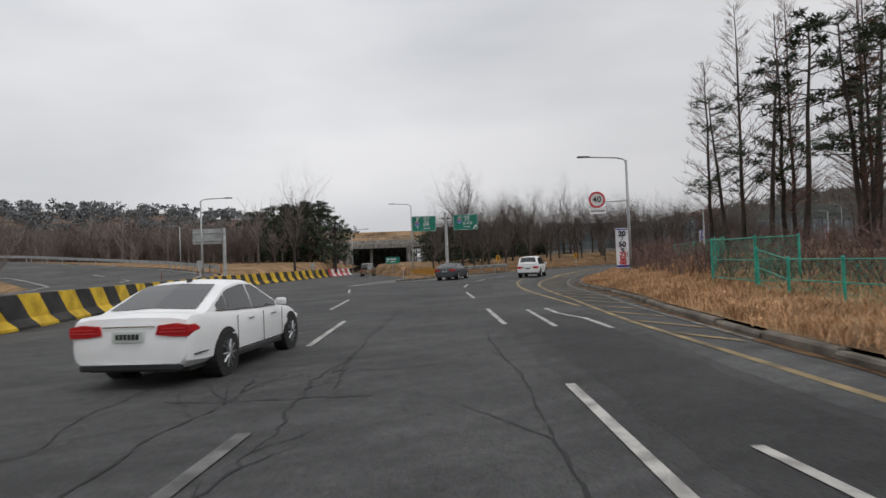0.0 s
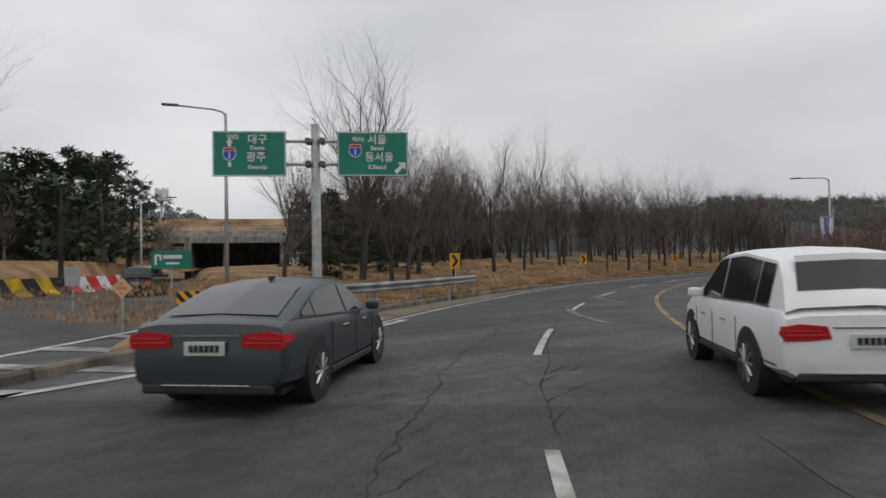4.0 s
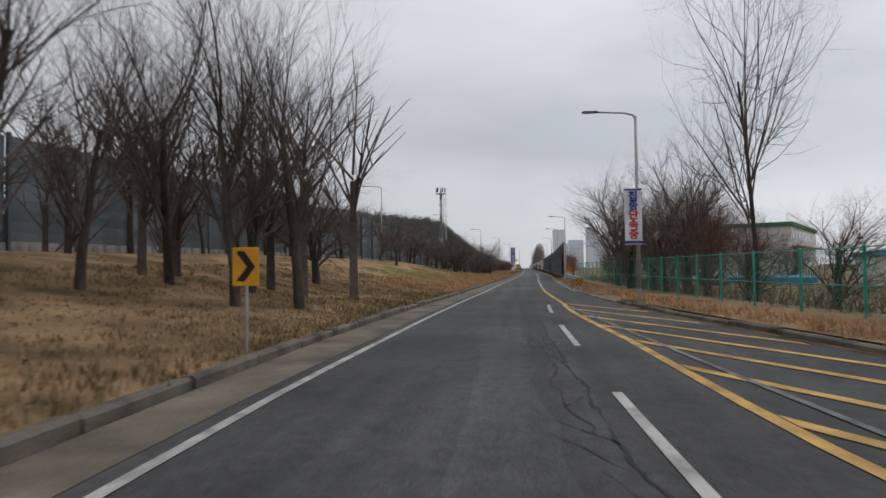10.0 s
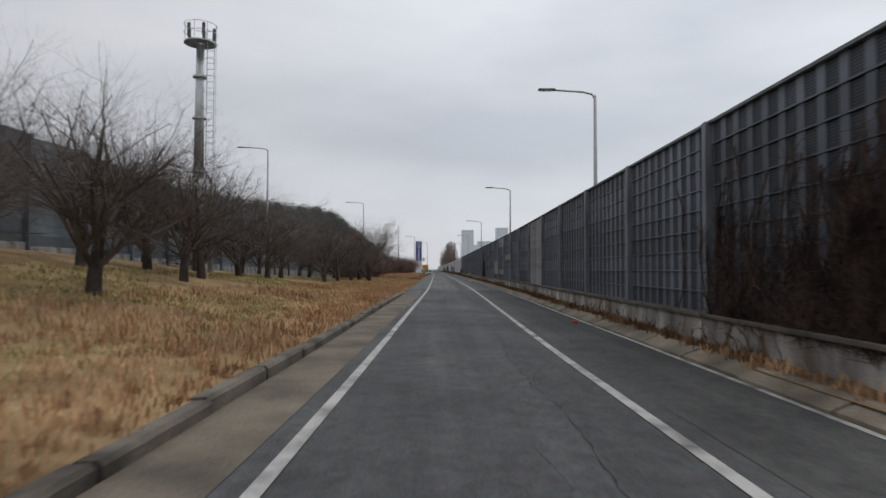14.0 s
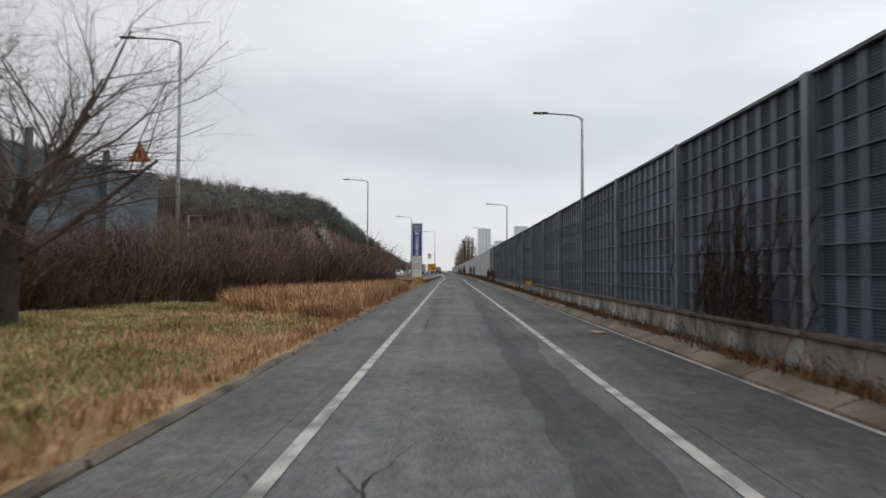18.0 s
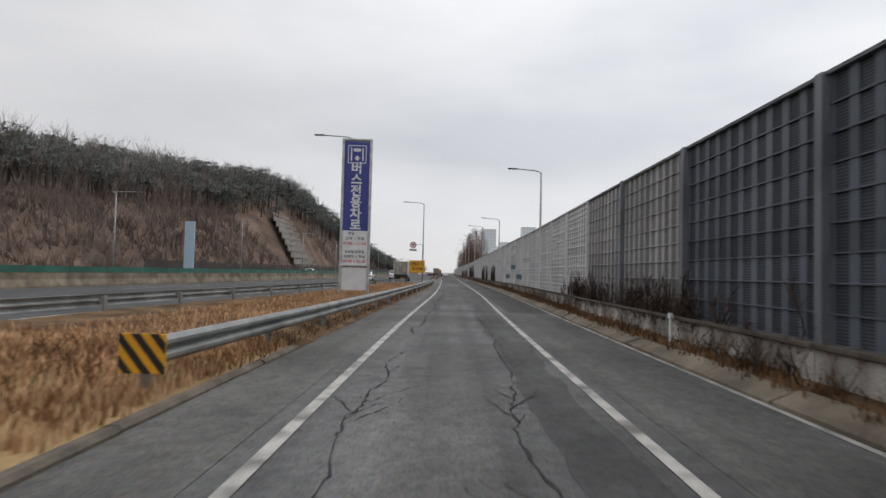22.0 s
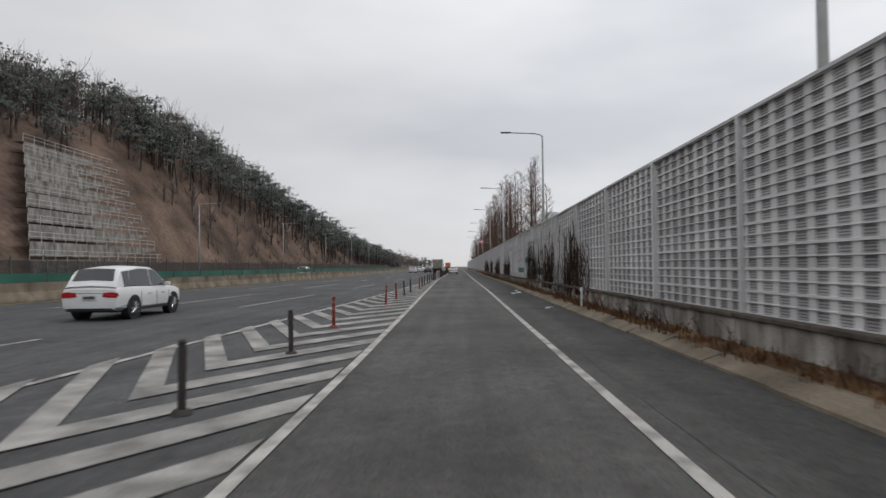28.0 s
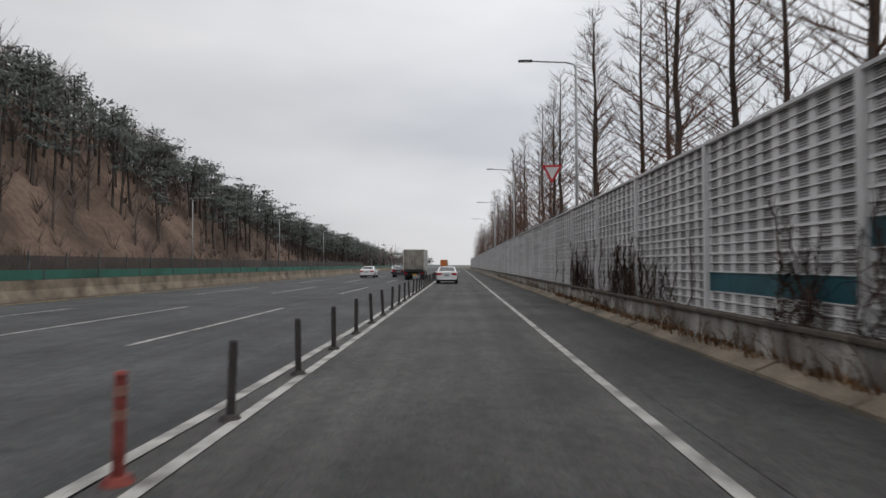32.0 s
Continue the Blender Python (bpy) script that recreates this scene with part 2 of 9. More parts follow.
M["crack"] = material("crack_tar", (0.018, 0.018, 0.019), 0.9, 0, 0.3, 5, 0.2, 60)
M["white_line"] = material("white_road_paint", (0.22, 0.212, 0.195), 0.7, 0, 0.4, 2.2, 0.3, 70, (0.46, 0.445, 0.415), contrast=(0.30, 0.58))
M["faded_line"] = material("faded_road_paint", (0.10, 0.10, 0.097), 0.75, 0, 0.35, 2.5, 0.3, 60, (0.235, 0.232, 0.22), contrast=(0.35, 0.75))
M["yellow_line"] = material("yellow_road_paint", (0.42, 0.23, 0.045), 0.7, 0, 0.45, 1.6, 0.3, 60, (0.60, 0.36, 0.08), contrast=(0.3, 0.65))
M["concrete"] = material("concrete", (0.30, 0.28, 0.25), 0.9, 0, 0.35, 1.6, 0.4, 40, (0.44, 0.42, 0.38))
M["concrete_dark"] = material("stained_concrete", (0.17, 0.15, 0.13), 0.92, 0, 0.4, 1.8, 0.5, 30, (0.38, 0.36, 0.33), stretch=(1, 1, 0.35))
M["kerb"] = material("kerb_concrete", (0.088, 0.074, 0.058), 0.92, 0, 0.45, 1.4, 0.5, 30, (0.20, 0.17, 0.135))
M["kerb_tan"] = material("sandy_kerb_concrete", (0.15, 0.122, 0.086), 0.93, 0, 0.4, 1.0, 0.5, 26, (0.28, 0.232, 0.172))
M["dry_grass"] = material("dry_grass_ground", (0.17, 0.105, 0.058), 0.95, 0, 0.4, 0.45, 0.9, 18, (0.36, 0.235, 0.13), 0.1)
M["straw_dull"] = material("dull_straw_blades", (0.25, 0.155, 0.085), 0.9, 0, 0.35, 1.0, 0, 10, (0.43, 0.285, 0.165), 0.1, island=0.3)
M["leaf_litter"] = material("leaf_litter", (0.085, 0.052, 0.032), 0.95, 0, 0.5, 0.9, 1.0, 9, (0.22, 0.14, 0.078), 0.1)
M["green_grass"] = material("patchy_green_grass", (0.10, 0.10, 0.035), 0.95, 0, 0.4, 0.6, 0.9, 18, (0.30, 0.20, 0.09), 0.1)
M["grass_blade"] = material("straw_blades", (0.40, 0.225, 0.12), 0.9, 0, 0.35, 1.0, 0, 10, (0.64, 0.41, 0.235), 0.1, island=0.3)
M["weeds"] = material("weed_stems", (0.12, 0.065, 0.035), 0.95, 0, 0.4, 2.0, 0, 10, (0.22, 0.12, 0.06), 0.1, island=0.35)
M["bramble"] = material("bramble_twigs", (0.115, 0.080, 0.071), 0.95, 0, 0.4, 0.8, 0, 10, (0.24, 0.160, 0.136), 0.1, island=0.4)
M["bark"] = material("bark", (0.046, 0.039, 0.035), 0.95, 0, 0.4, 3.0, 0.8, 14, (0.105, 0.088, 0.078), 0.2, (1, 1, 0.25), by_object=0.25)
M["twig"] = material("twigs", (0.14, 0.115, 0.10), 0.95, 0, 0.3, 2.0, 0, 10, (0.23, 0.19, 0.17), 0.2, by_object=0.25)
M["dark_twig"] = material("dark_twigs", (0.095, 0.080, 0.072), 0.95, 0, 0.3, 2.0, 0, 10, (0.175, 0.148, 0.132), 0.2, by_object=0.25)
M["red_twig"] = material("reddish_twigs", (0.10, 0.058, 0.042), 0.95, 0, 0.3, 2.0, 0, 10, (0.16, 0.09, 0.065), 0.2, by_object=0.2)
# far needles lightened and blued, distance haze painted into the colour
M["needles_hazed"] = material("hazed_pine_needles", (0.075, 0.088, 0.080), 0.9, 0, 0.35, 0.8, 0, 10, (0.152, 0.165, 0.150), 0.2, island=0.3)
M["needles"] = material("pine_needles", (0.022, 0.036, 0.020), 0.9, 0, 0.4, 1.2, 0, 10, (0.055, 0.075, 0.042), 0.2, island=0.35)
# far wood and hill soil: base colours raised paler for distance haze
M["wood_far"] = material("winter_wood", (0.145, 0.120, 0.108), 0.95, 0, 0.4, 0.2, 0, 5, (0.26, 0.215, 0.195), 0.1, island=0.3)
M["hill"] = material("hill_soil", (0.115, 0.086, 0.070), 0.95, 0, 0.45, 0.15, 1.0, 2.0, (0.215, 0.152, 0.118), 0.1)
M["ground"] = material("field", (0.16, 0.115, 0.06), 0.95, 0, 0.4, 0.05, 0.8, 4, (0.27, 0.19, 0.10), 0.1)
M["galv"] = material("galvanised_steel", (0.42, 0.43, 0.43), 0.45, 0.7, 0.2, 3.0, 0.1, 40, (0.58, 0.59, 0.59))
M["pole"] = material("grey_pole_paint", (0.33, 0.34, 0.34), 0.55, 0.4, 0.15, 2.0, 0.05, 40, (0.43, 0.44, 0.44))
M["rail"] = material("guardrail_steel", (0.21, 0.225, 0.22), 0.55, 0.4, 0.25, 1.5, 0.15, 30, (0.36, 0.37, 0.365))
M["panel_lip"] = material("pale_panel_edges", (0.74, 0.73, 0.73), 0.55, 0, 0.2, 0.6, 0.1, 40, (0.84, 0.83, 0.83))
M["panel_dark"] = material("dark_sound_panel", (0.078, 0.091, 0.114), 0.5, 0.0, 0.3, 0.5, 0.2, 70, (0.125, 0.142, 0.168), 0.4, by_object=0.3)
M["panel_mid"] = material("greyish_sound_panel", (0.27, 0.262, 0.26), 0.5, 0.0, 0.3, 0.7, 0.2, 70, (0.40, 0.385, 0.38), 0.5, by_object=0.2)
M["panel_light"] = material("grey_sound_panel", (0.66, 0.65, 0.65), 0.6, 0.0, 0.2, 0.5, 0.2, 70, (0.72, 0.71, 0.71), 0.4, by_object=0.12)


def louvre(name, dark, bright, by_object=0.15):
    """Fine level slots in a sheet: their shade painted as bands 45 mm apart over blotchy dirt."""
    m = material(name, dark, 0.65, 0, 0.3, 1.2, 0, 60, bright, 0.4, by_object=by_object)
    n, l = m.node_tree.nodes, m.node_tree.links
    b = n["Principled BSDF"]
    src = b.inputs["Base Color"].links[0].from_socket
    co, wave = n.new("ShaderNodeTexCoord"), n.new("ShaderNodeTexWave")
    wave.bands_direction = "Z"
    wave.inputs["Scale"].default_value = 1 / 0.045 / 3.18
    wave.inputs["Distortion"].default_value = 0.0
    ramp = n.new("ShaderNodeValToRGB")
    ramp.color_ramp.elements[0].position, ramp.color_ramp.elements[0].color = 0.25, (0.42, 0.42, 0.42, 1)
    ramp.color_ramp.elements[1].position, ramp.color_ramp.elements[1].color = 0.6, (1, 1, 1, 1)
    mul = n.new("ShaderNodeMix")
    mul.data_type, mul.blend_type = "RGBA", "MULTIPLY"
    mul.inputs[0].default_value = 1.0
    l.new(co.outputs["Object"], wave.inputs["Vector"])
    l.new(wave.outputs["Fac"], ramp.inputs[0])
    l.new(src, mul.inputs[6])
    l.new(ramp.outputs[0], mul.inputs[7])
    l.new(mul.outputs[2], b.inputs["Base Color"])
    return m


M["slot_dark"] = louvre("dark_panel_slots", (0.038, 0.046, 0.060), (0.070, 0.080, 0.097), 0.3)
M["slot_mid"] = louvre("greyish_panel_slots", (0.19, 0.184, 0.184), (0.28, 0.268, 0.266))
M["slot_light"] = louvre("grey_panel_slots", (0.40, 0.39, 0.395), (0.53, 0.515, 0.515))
M["panel_teal"] = material("teal_sound_panel", (0.010, 0.085, 0.11), 0.5, 0.1, 0.3, 1.0, 0.2, 70, (0.02, 0.13, 0.16), by_object=0.1)
M["panel_pale"] = material("pale_sound_panel", (0.26, 0.25, 0.24), 0.6, 0.1, 0.25, 1.0, 0.2, 60, (0.40, 0.38, 0.37), by_object=0.1)
M["post_dark"] = material("dark_post", (0.075, 0.085, 0.09), 0.5, 0.5, 0.3, 2.0, 0.1, 50, (0.15, 0.16, 0.165))
M["post_grey"] = material("dull_grey_post", (0.15, 0.16, 0.175), 0.5, 0.2, 0.3, 2.0, 0.1, 50, (0.24, 0.25, 0.265))
M["green_post"] = material("green_fence_paint", (0.012, 0.27, 0.19), 0.5, 0, 0.2, 3.0, 0.1, 40, (0.03, 0.40, 0.29))
M["green_net"] = netting("green_fence_net", (0.015, 0.25, 0.17), 0.68, 34)
M["green_sign"] = material("green_sign_sheet", (0.004, 0.17, 0.115), 0.45, 0, 0.12, 1.0, 0, 30, (0.008, 0.21, 0.145))
M["blue_sign"] = material("blue_sign_sheet", (0.030, 0.042, 0.22), 0.5, 0, 0.12, 1.0, 0, 30, (0.05, 0.06, 0.29))
M["white_sign"] = material("white_sign_sheet", (0.66, 0.67, 0.67), 0.5, 0, 0.1, 2.0, 0, 30, (0.76, 0.76, 0.76))
M["cloth"] = material("white_banner_cloth", (0.70, 0.70, 0.74), 0.85, 0, 0.1, 2.0, 0.1, 60, (0.80, 0.80, 0.83))
M["yellow_sign"] = material("amber_sign_sheet", (0.72, 0.33, 0.012), 0.5, 0, 0.12, 1.5, 0, 30, (0.83, 0.42, 0.02))
M["orange"] = material("orange_sheet", (0.62, 0.17, 0.03), 0.55, 0, 0.15, 2.0, 0, 30)
M["black"] = material("black_paint", (0.014, 0.014, 0.015), 0.5, 0, 0.2, 4.0, 0.05, 40)
M["letter_blue"] = material("blue_letters", (0.03, 0.05, 0.30), 0.6, 0, 0.1, 4.0, 0, 40)
M["red"] = material("red_paint", (0.52, 0.025, 0.03), 0.5, 0, 0.15, 3.0, 0, 40)
M["shield_blue"] = material("shield_blue", (0.02, 0.08, 0.42), 0.5, 0, 0.1, 4.0, 0, 40)
M["jersey_yellow"] = material("weathered_yellow_paint", (0.60, 0.37, 0.012), 0.75, 0, 0.35, 1.6, 0.3, 30, (0.78, 0.52, 0.03))
M["jersey_black"] = material("weathered_black_paint", (0.016, 0.016, 0.016), 0.8, 0, 0.4, 1.6, 0.3, 30, (0.045, 0.042, 0.04))
M["cream"] = material("cream_paint", (0.60, 0.40, 0.25), 0.75, 0, 0.2, 1.6, 0.2, 30)
M["bollard_red"] = material("red_rubber_post", (0.19, 0.032, 0.026), 0.7, 0, 0.3, 8.0, 0.1, 40, (0.30, 0.06, 0.045))
M["bollard_band"] = material("dull_reflector_band", (0.26, 0.13, 0.10), 0.6, 0, 0.3, 8.0, 0.1, 40)
M["bollard_black"] = material("sooty_rubber_post", (0.045, 0.038, 0.036), 0.8, 0, 0.3, 8.0, 0.1, 40)
M["rubber"] = material("tyre_rubber", (0.018, 0.018, 0.019), 0.85, 0, 0.2, 10, 0.2, 60)
M["alloy"] = material("alloy_rim", (0.42, 0.43, 0.44), 0.3, 0.9, 0.1, 8, 0, 40)
M["car_glass"] = glass("tinted_glass", (0.012, 0.014, 0.016))
M["tail"] = material("tail_lamp", (0.42, 0.012, 0.018), 0.2, 0, 0.15, 10, 0, 40)
M["plastic"] = material("black_plastic", (0.02, 0.02, 0.021), 0.6, 0, 0.15, 10, 0.05, 40)
M["chrome"] = material("chrome", (0.62, 0.63, 0.64), 0.18, 1.0, 0.05, 8, 0, 40)
M["plate"] = material("number_plate", (0.50, 0.54, 0.50), 0.5, 0, 0.1, 8, 0, 40)
for car_paint, rgb in (("paint_white", (0.78, 0.785, 0.785)), ("paint_black", (0.010, 0.012, 0.015)), ("paint_grey", (0.028, 0.035, 0.042))):
    M[car_paint] = material(car_paint, rgb, 0.28, 0, 0.06, 1.5, 0, 30, spec=0.6)
M["truck_box"] = material("white_truck_box", (0.56, 0.55, 0.52), 0.55, 0, 0.2, 1.2, 0.05, 20, (0.68, 0.67, 0.64))
M["truck_rear"] = material("dirty_truck_door", (0.22, 0.20, 0.165), 0.7, 0, 0.3, 1.6, 0.1, 20, (0.36, 0.33, 0.28))
# far towers: fog haze painted into the pale wall and pane colours
M["tower_haze"] = material("hazed_tower_wall", (0.74, 0.78, 0.81), 0.8, 0, 0.06, 0.05, 0, 2)
M["tower_pane"] = glass("hazed_tower_pane", (0.58, 0.64, 0.68), 0.5)
M["worn_white"] = material("worn_gore_paint", (0.17, 0.165, 0.152), 0.75, 0, 0.45, 1.4, 0.3, 60, (0.37, 0.36, 0.338), contrast=(0.3, 0.65))
M["faded_yellow"] = material("faded_yellow_paint", (0.17, 0.13, 0.07), 0.75, 0, 0.4, 1.2, 0.3, 60, (0.36, 0.26, 0.115), contrast=(0.35, 0.7))
M["pane"] = glass("window_pane", (0.09, 0.12, 0.13), 0.1)
M["white_wall"] = material("white_render", (0.62, 0.60, 0.55), 0.85, 0, 0.15, 1.0, 0.1, 20)
M["roof_blue"] = material("blue_sheet_roof", (0.05, 0.22, 0.36), 0.5, 0.2, 0.2, 0.6, 0.1, 20)
M["roof_green"] = material("green_roof", (0.04, 0.15, 0.07), 0.7, 0, 0.2, 0.6, 0.1, 20)


# ---- mesh tools ----
class Mesh:
    """Collects vertices and faces, then links them as one object."""

    def __init__(self):
        self.v, self.f = [], []

    def add(self, verts, faces):
        k = len(self.v)
        self.v.extend(tuple(p) for p in verts)
        self.f.extend(tuple(i + k for i in q) for q in faces)
        return self

    def box(self, size, at=(0, 0, 0), turn=None, bevel=0.0):
        x, y, z = (a / 2 for a in size)
        b = min(bevel, x * 0.9, y * 0.9, z * 0.9)
        if b <= 0:
            pts = [Vector((i * x, j * y, k * z)) for i in (-1, 1) for j in (-1, 1) for k in (-1, 1)]
            fs = [(0, 1, 3, 2), (4, 6, 7, 5), (0, 4, 5, 1), (2, 3, 7, 6), (0, 2, 6, 4), (1, 5, 7, 3)]
        else:
            bm = bmesh.new()
            bmesh.ops.create_cube(bm, size=1, matrix=Matrix.Diagonal((2 * x, 2 * y, 2 * z, 1)))
            bmesh.ops.bevel(bm, geom=bm.edges[:], offset=b, segments=2, affect="EDGES", profile=0.5)
            bm.verts.index_update()
            pts, fs = [p.co.copy() for p in bm.verts], [[p.index for p in q.verts] for q in bm.faces]
            bm.free()
        if turn is not None:
            pts = [turn @ p for p in pts]
        return self.add([p + Vector(at) for p in pts], fs)

    def tube(self, a, b, r0, r1=None, n=8, caps=True):
        r1 = r0 if r1 is None else r1
        a, b = Vector(a), Vector(b)
        d = (b - a).normalized()
        u = d.orthogonal().normalized()
        w = d.cross(u)
        ring = [(math.cos(2 * math.pi * i / n), math.sin(2 * math.pi * i / n)) for i in range(n)]
        pts = [a + (u * c + w * s) * r0 for c, s in ring] + [b + (u * c + w * s) * r1 for c, s in ring]
        fs = [(i, (i + 1) % n, n + (i + 1) % n, n + i) for i in range(n)]
        if caps:
            fs += [tuple(range(n - 1, -1, -1)), tuple(range(n, 2 * n))]
        return self.add(pts, fs)

    def bar(self, pts, r, n=8):
        for p, q in zip(pts, pts[1:]):
            self.tube(p, q, r, r, n)
        return self

    def outline(self, pts, depth, flip=False):
        """A flat outline in x and z, given counter-clockwise from the front (-y), pushed back by depth."""
        n = len(pts)
        front, back = [(x, 0, z) for x, z in pts], [(x, depth, z) for x, z in pts]
        fs = [tuple(range(n)), tuple(range(2 * n - 1, n - 1, -1))] + [(i, n + i, n + (i + 1) % n, (i + 1) % n) for i in range(n)]
        return self.add(front + back, fs)

    def sweep(self, profile, stations, closed=False):
        """profile: (across, up) points; stations: functions of them to places."""
        n, k = len(profile), len(stations)
        pts = [st(a, u) for st in stations for a, u in profile]
        fs = []
        for i in range(k - 1):
            for j in range(n if closed else n - 1):
                j2 = (j + 1) % n
                fs.append((i * n + j, (i + 1) * n + j, (i + 1) * n + j2, i * n + j2))
        if closed:
            fs += [tuple(range(n)), tuple(range(k * n - 1, (k - 1) * n - 1, -1))]
        return self.add(pts, fs)

    def data(self, name, mat, smooth=False):
        me = bpy.data.meshes.new(name)
        me.from_pydata(self.v, [], self.f)
        me.materials.append(mat)
        if smooth:
            me.polygons.foreach_set("use_smooth", [True] * len(me.polygons))
        me.update()
        return me


def part(name, mesh, mat, parent=None, label="", smooth=False, m=None):
    data = mesh.data(name, mat, smooth) if isinstance(mesh, Mesh) else mesh
    ob = new(name, data)
    if parent is not None:
        ob.parent = parent
    if m is not None:
        ob.matrix_basis = m
    if label:
        ob["label"] = label
    return ob


def thing(name, label, category, group="", m=None, kind=""):
    ob = tagged(new(name), label, category, group, kind)
    if m is not None:
        ob.matrix_basis = m
    return ob


def lettering(text, size, mat, parent, at, name="lettering", thick=0.004, turn=None, width=None, bold=0.0):
    """Raised writing in x and z, facing -y, centred at a place."""
    cu = bpy.data.curves.new(name, "FONT")
    cu.body, cu.size, cu.align_x, cu.align_y, cu.extrude, cu.resolution_u, cu.offset = text, size, "CENTER", "CENTER", thick, 3, bold
    tmp = bpy.data.objects.new(name, cu)
    me = bpy.data.meshes.new_from_object(tmp)
    bpy.data.objects.remove(tmp)
    if width and len(me.vertices):
        xs = [p.co.x for p in me.vertices]
        k = width / max(1e-6, max(xs) - min(xs))
        for p in me.vertices:
            p.co.x *= k
    me.materials.clear()
    me.materials.append(mat)
    return part(name, me, None, parent, m=Matrix.Translation(at) @ (turn or pose(0, 0, 0, 90, 0, 0)))


# ---- the plan: one road line, places by distance along it and to its side ----
LINE = [(0, -150), (0, -60), (0, -20), (0.0, 0.0), (0.0, 9.9), (-0.1, 20.0), (0.14, 30.4), (1.43, 40.6), (4.2, 50.75), (8.55, 60.65), (14.7, 70.6), (22.6, 80.0),
        (31.7, 88.9), (42.45, 97.55), (54.6, 105.7), (67.1, 113.5), (79.8, 121.0), (106.1, 135.85), (132.2, 150.6), (157.6, 165.35),
        (181.9, 179.5), (206.7, 194.0), (232.6, 208.9), (260.7, 225.7), (290.1, 243.5), (320.4, 261.8), (336.1, 271.3), (421.8, 322.8), (678.0, 477.0), (1190, 785)]


def dense_line():
    pts = [np.array(p, float) for p in LINE]
    out = [pts[0]]
    for i in range(len(pts) - 1):
        p0, p1, p2, p3 = pts[max(i - 1, 0)], pts[i], pts[i + 1], pts[min(i + 2, len(pts) - 1)]
        d = np.linalg.norm(p2 - p1)
        m1 = (p2 - p0) / max(1e-6, np.linalg.norm(p2 - p0)) * d
        m2 = (p3 - p1) / max(1e-6, np.linalg.norm(p3 - p1)) * d
        n = max(4, int(d / 1.0))
        for k in range(1, n + 1):
            u = k / n
            out.append((2 * u**3 - 3 * u**2 + 1) * p1 + (u**3 - 2 * u**2 + u) * m1 + (-2 * u**3 + 3 * u**2) * p2 + (u**3 - u**2) * m2)
    return np.array(out)


DL = dense_line()
DS = np.concatenate([[0], np.cumsum(np.linalg.norm(np.diff(DL, axis=0), axis=1))])
DS -= DS[int(np.argmin(np.linalg.norm(DL, axis=1)))]


def centre(s):
    return np.interp(s, DS, DL[:, 0]), np.interp(s, DS, DL[:, 1])


def course(s):
    """Heading at s: unit vector ahead."""
    (x0, y0), (x1, y1) = centre(s - 1.5), centre(s + 1.5)
    n = math.hypot(x1 - x0, y1 - y0)
    return (x1 - x0) / n, (y1 - y0) / n


def at(s, d, z=0.0):
    x, y = centre(s)
    hx, hy = course(s)
    return Vector((x + hy * d, y - hx * d, z))


def yaw_at(s):
    hx, hy = course(s)
    return math.degrees(math.atan2(-hx, hy))


def stand(s, d, z=0.0, turn=0.0):
    """A pose beside the road: x to the right, y ahead along it."""
    p = at(s, d, z)
    return pose(p.x, p.y, p.z, 0, 0, yaw_at(s) + turn)


def along(*pairs):
    xs, ys = [p[0] for p in pairs], [p[1] for p in pairs]
    return lambda s: float(np.interp(s, xs, ys))


def ribbon(mesh, s0, s1, left, right, z=0.0, step=2.0, cols=1, zf=None):
    """A sheet between two offsets, along the road."""
    n = max(1, int(math.ceil((s1 - s0) / step)))
    pts = []
    for i in range(n + 1):
        s = s0 + (s1 - s0) * i / n
        a, b = (left(s) if callable(left) else left), (right(s) if callable(right) else right)
        for j in range(cols + 1):
            d = a + (b - a) * j / cols
            pts.append(at(s, d, zf(s, d) if zf else z))
    c = cols + 1
    return mesh.add(pts, [(i * c + j, i * c + j + 1, (i + 1) * c + j + 1, (i + 1) * c + j) for i in range(n) for j in range(cols)])


LEFT_EDGE = along((-60, -3), (48, -4.1), (56, -3.6), (66, -3.02), (75, -3.0), (84, -3.15), (94, -3.02), (120, -2.4), (135, -1.8), (150, -1.28), (180, -1.24), (250, -1.36), (307, -1.52), (352, -1.52), (392, -1.50), (404, -1.60), (412, -1.70), (437, -1.97), (447, -2.05), (456, -2.05), (470, -2.0), (700, -2.0))
RIGHT_EDGE = along((118, 2.75), (140, 2.5), (150, 2.3), (165, 2.15), (183, 1.9), (250, 1.86), (307, 1.64), (350, 1.5), (392, 1.7), (418, 1.83), (456, 1.78), (700, 1.78))
LEFT_KERB = along((46, -6.3), (56, -5.2), (62, -4.65), (70, -4.05), (79, -3.8), (91, -3.95), (125, -3.5), (145, -2.6), (160, -2.36), (183, -2.36), (230, -2.6), (254, -2.85), (280, -2.95), (296, -2.86), (322, -2.80), (332, -2.66), (343, -2.56), (353, -2.40), (358, -2.40), (362, -2.18), (366, -2.1))
RIGHT_KERB = along((-60, 4.6), (0, 4.9), (7, 4.95), (10, 5.05), (16, 5.65), (20, 6.15), (24, 6.45), (30, 6.42), (33, 6.7), (37, 7.45), (42, 8.3), (47, 8.8), (55, 8.5), (66, 7.7), (76, 7.25), (88, 7.45), (98, 7.15), (110, 7.2), (118, 6.8), (124, 6.1), (132, 5.15), (141, 4.4), (148, 4.16), (163, 3.95), (177, 3.82), (237, 3.85), (280, 3.72), (323, 3.56), (354, 3.56), (405, 3.60), (425, 3.82), (441, 3.86), (700, 3.8))
